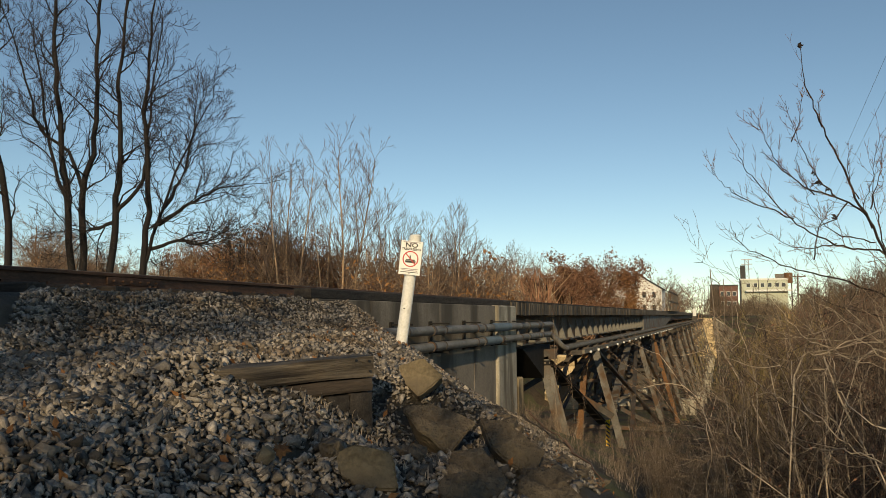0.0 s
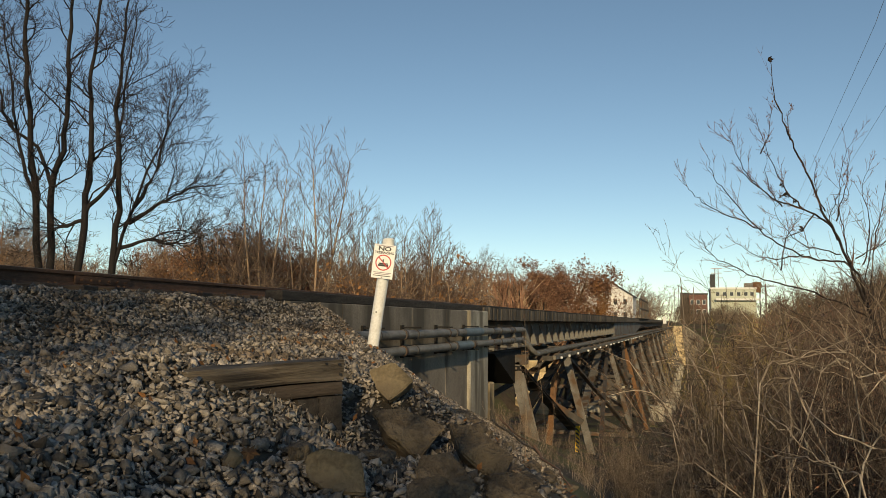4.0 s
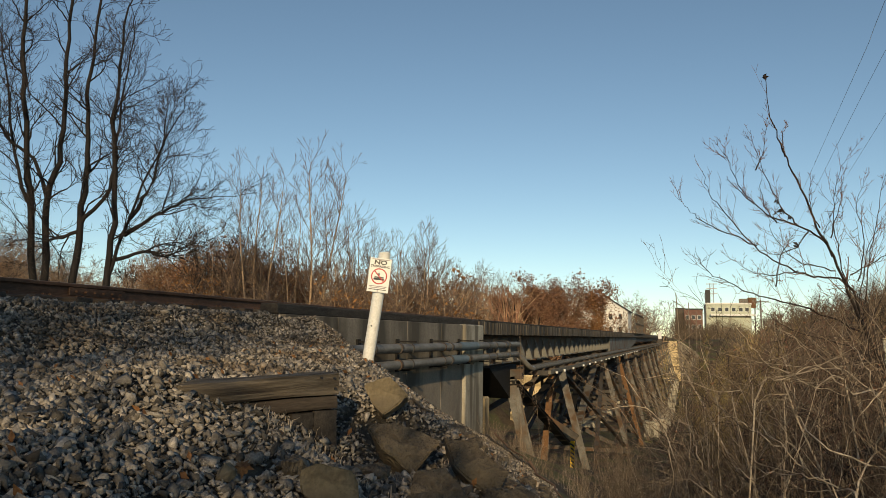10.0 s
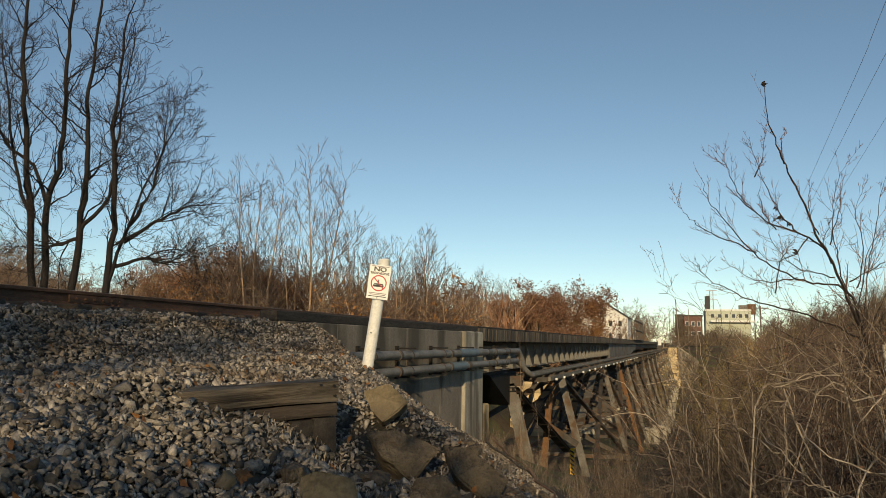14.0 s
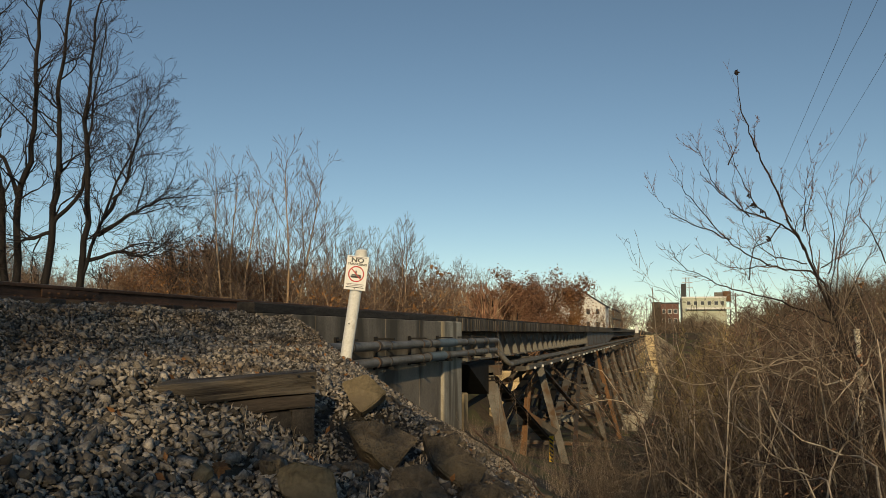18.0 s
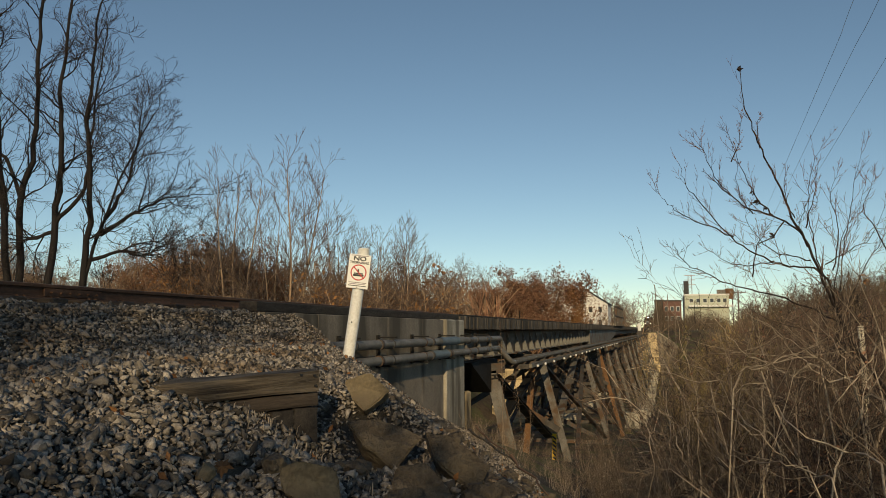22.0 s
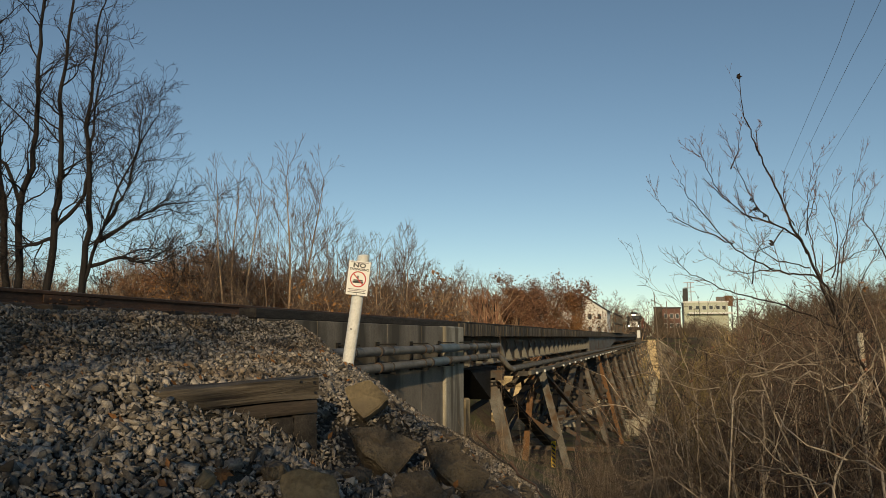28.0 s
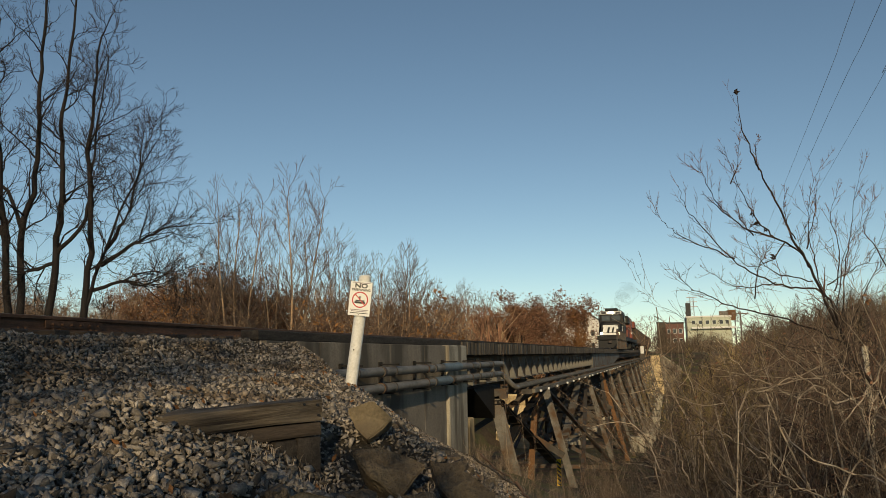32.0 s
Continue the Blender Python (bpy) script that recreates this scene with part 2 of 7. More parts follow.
M_RAILTOP = mat("worn_rail_head", (0.20, 0.17, 0.15), (0.32, 0.29, 0.27), scale=6, fine=60, rough=0.35, metal=0.8, bump=0.05, stretch=(1, 0.1, 1))
M_TIE = mat("creosoted_timber", (0.035, 0.026, 0.02), (0.085, 0.065, 0.05), scale=6, fine=50, bump=0.5, stretch=(0.4, 4, 4), vary=0.3)
M_OLDWOOD = mat("weathered_timber", (0.065, 0.05, 0.035), (0.19, 0.152, 0.112), scale=5, fine=26, bump=0.9, dist=0.015, stretch=(0.35, 5, 7), c3=(0.035, 0.026, 0.02), spots=0.35, spot_scale=2.5, streak=(0.6, 4, 12))
M_DARKWOOD = mat("dark_deck_timber", (0.022, 0.018, 0.015), (0.06, 0.05, 0.042), scale=5, fine=40, bump=0.5, stretch=(3, 0.4, 3))
M_DECKBOARD = mat("worn_deck_boards", (0.035, 0.029, 0.024), (0.13, 0.11, 0.088), scale=3, fine=30, bump=0.5, stretch=(3, 3, 0.5), vary=0.55)
M_CONC = mat("weathered_concrete", (0.18, 0.152, 0.122), (0.285, 0.245, 0.196), scale=1.3, fine=38, bump=0.35, c3=(0.085, 0.072, 0.056), spots=0.45, spot_scale=1.0, streak=(1.0, 1.0, 0.3))
M_CONC2 = mat("pale_concrete", (0.30, 0.27, 0.22), (0.46, 0.42, 0.34), scale=1.8, fine=38, bump=0.35, c3=(0.15, 0.13, 0.10), spots=0.3, spot_scale=1.2, streak=(2, 2, 0.25))
M_SANDSTONE = mat("ochre_masonry", (0.42, 0.315, 0.175), (0.66, 0.52, 0.32), scale=1.6, fine=25, bump=0.6, vary=0.2, c3=(0.14, 0.11, 0.07), spots=0.3, spot_scale=0.8)
M_PIPE = mat("grey_painted_pipe", (0.13, 0.12, 0.106), (0.23, 0.212, 0.188), scale=3, fine=50, rough=0.6, bump=0.12, c3=(0.10, 0.09, 0.08), spots=0.3, spot_scale=1.5, streak=(3, 0.6, 3))
M_LEDGEPIPE = mat("dirty_brown_pipe", (0.10, 0.088, 0.07), (0.20, 0.178, 0.14), scale=3, fine=40, rough=0.8, bump=0.2)
M_PIPE2 = mat("blue_grey_pipe", (0.10, 0.13, 0.15), (0.18, 0.22, 0.24), scale=3, fine=50, rough=0.6, bump=0.12)
M_STEEL = mat("dark_bridge_steel", (0.04, 0.035, 0.03), (0.095, 0.083, 0.072), scale=2.2, fine=40, rough=0.7, bump=0.2, c3=(0.10, 0.055, 0.03), spots=0.35, spot_scale=1.6)
M_STEEL2 = mat("grey_painted_steel", (0.11, 0.105, 0.095), (0.21, 0.20, 0.18), scale=2.4, fine=40, rough=0.7, bump=0.2, c3=(0.13, 0.075, 0.04), spots=0.35, spot_scale=1.3)
M_LEG = mat("trestle_leg_steel", (0.10, 0.092, 0.083), (0.20, 0.187, 0.168), scale=2.4, fine=40, rough=0.75, bump=0.2, c3=(0.10, 0.06, 0.035), spots=0.35, spot_scale=1.3)
M_OLIVE = mat("olive_tan_growth", (0.20, 0.142, 0.068), (0.37, 0.27, 0.14), scale=3, fine=30, bump=0.2, island=0.45)
M_RUST = mat("rusted_steel", (0.10, 0.05, 0.025), (0.22, 0.115, 0.055), scale=4, fine=40, rough=0.85, bump=0.35)
M_ROCK = mat("quarry_rock", (0.06, 0.046, 0.034), (0.17, 0.135, 0.098), scale=6, fine=30, bump=1.0, dist=0.05, c3=(0.09, 0.075, 0.055), spots=0.4, spot_scale=2.2, vary=0.15)
M_POST = mat("white_painted_post", (0.66, 0.65, 0.62), (0.80, 0.79, 0.76), scale=5, fine=40, rough=0.5, bump=0.06, c3=(0.34, 0.30, 0.25), spots=0.12, spot_scale=5)
M_SIGN = plain("white_sign_sheet", (0.78, 0.77, 0.75), 0.45)
M_INK = plain("black_print", (0.02, 0.02, 0.022), 0.5)
M_RED = plain("red_print", (0.50, 0.035, 0.04), 0.5)
M_GREYINK = plain("grey_print", (0.28, 0.24, 0.25), 0.5)
# dark bark, lowered further so that its colour carries the trunks' shade
M_BARK = mat("shade_dark_bark", (0.007, 0.006, 0.006), (0.021, 0.017, 0.016), scale=9, fine=60, bump=0.7, stretch=(1, 1, 0.25))
M_TWIG = mat("dark_twigs", (0.018, 0.013, 0.012), (0.045, 0.032, 0.028), scale=5, fine=40, bump=0.2)
M_TIPS = mat("reddish_twig_tips", (0.105, 0.072, 0.056), (0.20, 0.14, 0.108), scale=5, fine=40, bump=0.2)
M_TAN = mat("tan_bark", (0.24, 0.158, 0.10), (0.46, 0.322, 0.21), scale=6, fine=50, bump=0.5, stretch=(1, 1, 0.3), island=0.35)
M_BROWN = mat("brown_brush", (0.115, 0.064, 0.038), (0.27, 0.157, 0.092), scale=3, fine=30, bump=0.3, island=0.45)
# dry stems, made paler so that the colour holds some sunlight
M_PALE = mat("pale_sunlit_dry_stems", (0.30, 0.235, 0.175), (0.52, 0.435, 0.34), scale=5, fine=30, bump=0.3, island=0.35)
M_GRASS = mat("dry_grass", (0.16, 0.112, 0.058), (0.33, 0.24, 0.13), scale=3, fine=30, bump=0.0, island=0.4)
M_LEAFRED = mat("russet_leaves", (0.15, 0.075, 0.046), (0.275, 0.145, 0.09), scale=3, fine=20, bump=0.0, island=0.45)
M_LEAFORANGE = mat("orange_brown_leaves", (0.17, 0.08, 0.034), (0.30, 0.15, 0.06), scale=3, fine=20, bump=0.0, island=0.45)
M_GREYSTEM = mat("grey_brown_stems", (0.145, 0.108, 0.077), (0.33, 0.252, 0.184), scale=4, fine=30, bump=0.3, island=0.4)
M_DIMTWIG = mat("dull_brown_twigs", (0.066, 0.047, 0.034), (0.16, 0.115, 0.082), scale=4, fine=30, bump=0.2, island=0.4)
M_FARWOOD = mat("far_leafless_wood", (0.07, 0.052, 0.037), (0.15, 0.113, 0.082), scale=2, fine=20, bump=0.1, island=0.45)
M_WATER = mat("river_water", (0.02, 0.03, 0.035), (0.035, 0.045, 0.05), scale=0.8, fine=6, rough=0.12, bump=0.25, dist=0.02)
M_ASPHALT = mat("dark_roofing", (0.04, 0.04, 0.042), (0.075, 0.072, 0.07), scale=2, fine=20, bump=0.2)
M_WHITEWALL = mat("white_clapboard", (0.62, 0.60, 0.57), (0.76, 0.74, 0.70), scale=0.7, fine=9, bump=0.15, stretch=(0.2, 0.2, 5))
M_CREAM = mat("cream_green_cladding", (0.40, 0.42, 0.33), (0.52, 0.53, 0.43), scale=0.25, fine=4, bump=0.1)
M_BRICK = mat("red_brick_far", (0.12, 0.065, 0.052), (0.19, 0.10, 0.078), scale=1.2, fine=9, bump=0.1)
M_GLASS = plain("dark_window_glass", (0.05, 0.055, 0.06), 0.12)
M_LOCO = mat("black_locomotive_paint", (0.006, 0.006, 0.0065), (0.014, 0.0135, 0.013), scale=1.2, fine=20, rough=0.6, bump=0.05, c3=(0.03, 0.026, 0.022), spots=0.2, spot_scale=0.9)
M_LOCORED = mat("dull_red_locomotive_paint", (0.16, 0.035, 0.025), (0.25, 0.06, 0.04), scale=1.0, fine=20, rough=0.5, bump=0.05, c3=(0.07, 0.035, 0.03), spots=0.3, spot_scale=0.8)
M_WHITE = mat("white_paint", (0.62, 0.61, 0.58), (0.76, 0.75, 0.72), scale=3, fine=30, rough=0.5, bump=0.03)
M_LAMP = plain("lit_headlamp", (1.0, 0.9, 0.72), 0.4, 0.0, 14.0)
M_YELLOW = plain("yellow_reflective_sheet", (0.75, 0.48, 0.02), 0.4)
M_WIRE = plain("aluminium_wire", (0.34, 0.34, 0.36), 0.5, 0.3)
M_POLEWOOD = mat("pole_wood", (0.13, 0.10, 0.075), (0.24, 0.19, 0.15), scale=4, fine=30, bump=0.3, stretch=(1, 1, 0.2))
M_CAR = mat("grimy_hopper_paint", (0.045, 0.04, 0.037), (0.10, 0.085, 0.075), scale=0.8, fine=12, rough=0.75, bump=0.1, c3=(0.11, 0.06, 0.035), spots=0.4, spot_scale=0.7)
M_WHEEL = mat("worn_wheel_steel", (0.05, 0.04, 0.035), (0.11, 0.09, 0.08), scale=4, fine=30, rough=0.6, metal=0.4, bump=0.1)
M_DEADLEAF = mat("dead_leaf", (0.13, 0.06, 0.025), (0.25, 0.12, 0.05), scale=20, fine=80, bump=0.2, island=0.3)
M_PEELED = mat("peeled_pale_wood", (0.52, 0.45, 0.34), (0.74, 0.66, 0.52), scale=3, fine=30, bump=0.3, stretch=(1, 1, 0.25), c3=(0.25, 0.13, 0.06), spots=0.25, spot_scale=3)
M_SMOKE = bpy.data.materials.new("thin_exhaust_smoke")
M_SMOKE.use_nodes = True
_sn = M_SMOKE.node_tree
_sb = _sn.nodes["Principled BSDF"]
_sb.inputs["Base Color"].default_value, _sb.inputs["Roughness"].default_value = (0.04, 0.036, 0.033, 1), 1.0
_st = _sn.nodes.new("ShaderNodeTexNoise")
_st.inputs["Scale"].default_value, _st.inputs["Detail"].default_value = 0.9, 3
_sr = _sn.nodes.new("ShaderNodeMapRange")
_sr.inputs["From Min"].default_value, _sr.inputs["From Max"].default_value = 0.40, 0.75
_sr.inputs["To Min"].default_value, _sr.inputs["To Max"].default_value = 0.0, 0.13
_sc = _sn.nodes.new("ShaderNodeTexCoord")
_sn.links.new(_sc.outputs["Object"], _st.inputs["Vector"])
_sn.links.new(_st.outputs[0], _sr.inputs["Value"])
_sn.links.new(_sr.outputs[0], _sb.inputs["Alpha"])
# near-black surface for the heavy braces, the end bearing and the pipe brackets
M_NEARBLACK = mat("near_black_surface", (0.006, 0.006, 0.006), (0.016, 0.014, 0.013), scale=4, fine=40, bump=0.4)
M_SHRUBTIP = mat("red_brown_twigs", (0.115, 0.06, 0.043), (0.205, 0.115, 0.085), scale=5, fine=40, bump=0.2)
M_YELLOWGREEN = mat("yellow_green_leaves", (0.13, 0.10, 0.04), (0.24, 0.185, 0.08), scale=3, fine=20, bump=0.0, island=0.45)

# ---- ground ----
xs = np.unique(np.concatenate([np.linspace(-10.6, 3, 100), [-5.47, -5.44], -10.6 - np.geomspace(0.3, 2600, 40), 3 + np.geomspace(0.15, 2600, 50)]))
ys = np.unique(np.concatenate([-np.geomspace(0.3, 400, 24), np.linspace(0, 22, 120), [20.39, 20.41], 22 + np.geomspace(0.2, 3800, 90)]))
gx, gy = np.meshgrid(xs, ys)
gv = np.stack([gx, gy, ground_z(gx, gy) - 0.012], -1).reshape(-1, 3)
nx = len(xs)
ii = (np.arange(len(ys) - 1)[:, None] * nx + np.arange(nx - 1)[None]).ravel()
ground = raw("ground", gv, np.stack([ii, ii + 1, ii + nx + 1, ii + nx], 1), M_SOIL)
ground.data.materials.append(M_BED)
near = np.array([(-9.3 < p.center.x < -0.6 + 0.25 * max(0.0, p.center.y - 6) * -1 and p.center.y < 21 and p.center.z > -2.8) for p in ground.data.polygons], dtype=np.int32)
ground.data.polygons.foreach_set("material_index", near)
tagged(ground, "brown embankment and valley ground with thin dry grass", "ground", kind="structure")

water = raw("water", [(-30, 80, -12.2), (300, 80, -12.2), (300, 236, -12.2), (-30, 236, -12.2)], [(0, 1, 2, 3)], M_WATER, smooth=False)
tagged(water, "dark slow river water under the bridge", "river", kind="structure")


# ---- ballast ----
def stone_shapes(count, seed):
    """Angular stones: hulls of a few random points."""
    rnd = np.random.RandomState(seed)
    shapes = []
    for _ in range(count):
        p = rnd.normal(size=(8, 3))
        p /= np.linalg.norm(p, axis=1, keepdims=True) ** 0.85
        p *= np.array([rnd.uniform(1.0, 1.5), rnd.uniform(0.65, 1.0), rnd.uniform(0.4, 0.8)])
        bm = bmesh.new()
        for q in p:
            bm.verts.new(q)
        bmesh.ops.convex_hull(bm, input=bm.verts)
        bmesh.ops.delete(bm, geom=[w for w in bm.verts if not w.link_faces], context="VERTS")
        bmesh.ops.triangulate(bm, faces=bm.faces)
        bm.verts.index_update()
        v = np.array([w.co[:] for w in bm.verts])
        f = np.array([[w.index for w in q.verts] for q in bm.faces])
        bm.free()
        shapes.append((v, f))
    return shapes


def scatter(name, x, y, size, material, seed, lift=0.25, parent=None, z=None):
    """Angular stones of the given sizes lying on the ground at x, y, in one mesh."""
    rnd = np.random.RandomState(seed)
    shapes = stone_shapes(14, seed)
    z = ground_z(x, y) if z is None else z
    vs, fs, n = [], [], 0
    kind = rnd.randint(0, 14, len(x))
    for k, (v, f) in enumerate(shapes):
        i = np.nonzero(kind == k)[0]
        q = rnd.normal(size=(len(i), 4)) * np.array([1.0, 0.45, 0.45, 1.0])
        q /= np.linalg.norm(q, axis=1, keepdims=True)
        a, b, c, d = q.T
        rot = np.stack([1 - 2 * (c * c + d * d), 2 * (b * c - a * d), 2 * (b * d + a * c),
                        2 * (b * c + a * d), 1 - 2 * (b * b + d * d), 2 * (c * d - a * b),
                        2 * (b * d - a * c), 2 * (c * d + a * b), 1 - 2 * (b * b + c * c)], 1).reshape(-1, 3, 3)
        p = np.einsum("nij,vj->nvi", rot, v) * size[i, None, None]
        p += np.stack([x[i], y[i], z[i] + size[i] * lift], 1)[:, None]
        vs.append(p.reshape(-1, 3))
        fs.append((f[None] + (np.arange(len(i)) * len(v))[:, None, None]).reshape(-1, 3) + n)
        n += len(i) * len(v)
    return raw(name, np.concatenate(vs), np.concatenate(fs), material, parent, smooth=False)


rs = np.random.RandomState(5)
n = 175000
y = 1.5 + 17.0 * rs.rand(n) ** 1.9
x = -8.6 + 8.3 * rs.rand(n)
keep = (x < -0.75 - 0.16 * np.clip(y - 5, 0, 20)) & ~((x < -5.3) & (y > 9.7) & (x > -5.75)) & ((x > -6.9) | (rs.rand(n) < 0.3)) & (np.abs(x) < 0.9 * y + 0.9)
keep &= (ground_z(x, y) > -2.4) & (rs.rand(n) < np.clip(1.25 - 0.24 * np.clip(x + 3.3, 0, 9) ** 1.3, 0.22, 1))
keep &= ~((np.abs(x + 6.5) < 0.09) | ((x < -7.0) & (y < 4)))
x, y = x[keep], y[keep]
size = rs.lognormal(math.log(0.0155), 0.42, len(x)).clip(0.008, 0.05)
ballast = scatter("ballast", x, y, size, M_BALLAST, 3)
tagged(ballast, "grey crushed-stone railway ballast spread down the embankment", "ballast", kind="stuff")

# ---- track ----
RAIL_Z, TIE_TOP = 0.50, 0.325
TRACK_X = -7.22


def rail_section(h=0.168, head=0.072, foot=0.14):
    """Half-outline of a flat-bottomed rail, mirrored."""
    half = [(foot / 2, 0), (foot / 2, 0.012), (0.022, 0.030), (0.0085, 0.048), (0.0085, 0.112), (0.014, 0.124), (head / 2, 0.133), (head / 2, 0.158), (head / 2 - 0.009, h)]
    return half + [(-a, b) for a, b in reversed(half)]


def extrude_y(name, outline, x, z, y0, y1, material, parent, label=""):
    bm = bmesh.new()
    a = [bm.verts.new((x + u, y0, z + w)) for u, w in outline]
    b = [bm.verts.new((x + u, y1, z + w)) for u, w in outline]
    k = len(outline)
    for i in range(k):
        bm.faces.new((a[i], a[(i + 1) % k], b[(i + 1) % k], b[i]))
    bm.faces.new(a[::-1])
    bm.faces.new(b)
    bmesh.ops.recalc_face_normals(bm, faces=bm.faces)
    return part(name, bm, material, parent, label)


track = thing("railway_track", "single railway track with rusty rails on dark ties", "railway", kind="structure")
for rx in (-6.5, -7.94):
    r = extrude_y("rail", rail_section(), rx, RAIL_Z - 0.168, -60, 1300, M_RAIL, track, "brown rusted steel rail")
    bm = bmesh.new()
    cube(bm, rx - 0.027, rx + 0.027, -60, 1300, RAIL_Z + 0.0005, RAIL_Z + 0.002)
    part("running_surface", bm, M_RAILTOP, r, "worn rail top")
# joint bars with bolts on the near rail
for jy in (7.55, 19.4):
    bm = bmesh.new()
    cube(bm, -6.5 + 0.012, -6.5 + 0.034, jy - 0.45, jy + 0.45, RAIL_Z - 0.135, RAIL_Z - 0.045, 0.006)
    jb = part("joint_bar", bm, M_RAIL, track, "bolted rail joint bar")
    for k in range(6):
        bm = bmesh.new()
        disc_cyl(bm, (-6.47, jy - 0.36 + 0.144 * k, RAIL_Z - 0.09), (-6.435, jy - 0.36 + 0.144 * k, RAIL_Z - 0.09), 0.013, 6)
        part("bolt", bm, M_RAIL, jb)
bm = bmesh.new()
cube(bm, -1.3, 1.3, -0.115, 0.115, -0.18, 0, 0.012)
first = part("tie", bm, M_TIE, track)
first.location = (TRACK_X, -4.0, TIE_TOP)
bm = bmesh.new()
cube(bm, -0.1, 0.1, -0.09, 0.09, 0, 0.014, 0.003)
cube(bm, 0.072, 0.1, -0.06, -0.035, 0.014, 0.04)
cube(bm, 0.072, 0.1, 0.035, 0.06, 0.014, 0.04)
plate = part("tie_plate", bm, M_RAIL, first)
plate.location = (0.72, 0, 0.001)
for k in range(1, 150):
    t = copy_thing(first, Matrix.Translation((TRACK_X + random.uniform(-0.03, 0.03), -4.0 + 0.535 * k, TIE_TOP)) @ Matrix.Rotation(random.uniform(-0.012, 0.012), 4, "Z"))

# ---- abutment ----
abut = thing("abutment", "weathered grey concrete bridge abutment with stained wing wall", "abutment", kind="structure")
WX = -5.30
edges = [9.85, 11.6, 14.9, 17.2, 19.0]
for a, b in zip(edges, edges[1:]):
    bm = bmesh.new()
    cube(bm, WX - 0.42, WX, a + 0.006, b - 0.006, -4.2, 0.25, 0.012)
    part("wall_panel", bm, M_CONC, abut)
box("end_pillar", WX - 0.5, WX + 0.07, 19.05, 20.85, -4.2, 0.262, M_CONC2, abut, 0.03, "pale concrete pillar at the wall's end")
box("breast_wall", -9.3, WX - 0.5, 20.35, 20.8, -4.2, -0.72, M_CONC, abut, 0.02)
box("bridge_seat", -9.3, WX - 0.3, 20.3, 21.4, -1.35, -1.0, M_CONC2, abut, 0.02)
stub = box("concrete_stub", -6.2, -5.45, 21.9, 22.5, -5.0, -1.75, M_SANDSTONE, None, 0.04)
tagged(stub, "square tan concrete stub column beside the abutment", "column")

# dark cap timber along the wall and the deck edge
DX = -5.42
bm = bmesh.new()
cube(bm, DX - 0.25, DX + 0.02, 9.8, 20.9, 0.252, 0.40, 0.015)
cap = part("cap_timber", bm, M_DARKWOOD)
tagged(cap, "black creosoted timber laid on the wing wall", "timber")

# ---- bridge ----
bridge = thing("railway_bridge", "long steel railway trestle with plate girders and timber deck", "bridge", kind="structure")
Y0, YG, YT, Y1 = 20.9, 62.0, 96.0, 262.0
# deck edge boards (each tie end and fascia board), near ones one by one
bm = bmesh.new()
cube(bm, -0.06, 0.06, -0.11, 0.11, -0.36, 0.0, 0.01)
board = part("deck_board", bm, M_DECKBOARD, bridge)
board.location = (DX, Y0 + 0.15, 0.37)
for k in range(1, 190):
    o = obj("deck_board", board.data, None, bridge)
    o.location = (DX + random.uniform(-0.015, 0.012), Y0 + 0.15 + 0.265 * k, 0.37 + random.uniform(-0.012, 0.008))
bm = bmesh.new()
yy = Y0 + 0.15 + 0.265 * 190
while yy < Y1:
    cube(bm, DX - 0.06, DX + 0.06, yy - 0.11, yy + 0.11, 0.01, 0.37)
    yy += 0.265
far_boards = part("far_deck_boards", bm, M_DECKBOARD, bridge)
tagged(far_boards, kind="stuff")
box("guard_timber", DX - 0.2, DX + 0.03, Y0 + 0.01, Y1, 0.376, 0.42, M_DARKWOOD, bridge, 0.008)
box("deck", -9.0, DX - 0.07, Y0 + 0.01, Y1, -0.02, 0.20, M_DARKWOOD, bridge)
# plate girders with stiffeners
GX = -5.85
for gxx in (GX, -8.6):
    bm = bmesh.new()
    cube(bm, gxx - 0.012, gxx + 0.012, Y0 + 0.4, YG, -0.86, -0.03)
    part("girder_web", bm, M_STEEL, bridge)
    box("bottom_flange", gxx - 0.2, gxx + 0.2, Y0 + 0.4, YG + 0.3, -0.90, -0.861, M_STEEL2, bridge)
    bm = bmesh.new()
    pts = [(YG + 0.02, -0.03), (YG + 0.02, -1.6), (YG + 16, -1.6), (YT, -0.45), (YT, -0.03)]
    a = [bm.verts.new((gxx - 0.015, p, q)) for p, q in pts]
    b = [bm.verts.new((gxx + 0.24, p, q)) for p, q in pts]
    for i in range(5):
        bm.faces.new((a[i], a[(i + 1) % 5], b[(i + 1) % 5], b[i]))
    bm.faces.new(a)
    bm.faces.new(b[::-1])
    bmesh.ops.recalc_face_normals(bm, faces=bm.faces)
    part("haunched_girder", bm, M_STEEL2, bridge, "grey deep girder with a sloping end")
    box("girder_web", gxx - 0.012, gxx + 0.012, YT + 0.02, Y1, -0.6, -0.03, M_STEEL, bridge)
bm = bmesh.new()
a = [(0.014, -0.05), (0.27, -0.86), (0.014, -0.86)]
for dy in (-0.05, 0.05):
    for u, w in a:
        bm.verts.new((u, dy, w))
bm.verts.ensure_lookup_table()
v = bm.verts
for q in ((0, 1, 2), (5, 4, 3), (0, 3, 4, 1), (1, 4, 5, 2), (2, 5, 3, 0)):
    bm.faces.new([v[i] for i in q])
bmesh.ops.recalc_face_normals(bm, faces=bm.faces)
stiff = part("stiffener", bm, M_STEEL2, bridge, "grey triangular girder bracket")
stiff.location = (GX, Y0 + 2.2, -0.035)
yy = Y0 + 2.2
while yy < YG - 1.5:
    yy += 1.72
    o = obj("stiffener", stiff.data, None, bridge)
    o.location = (GX, yy, -0.035)

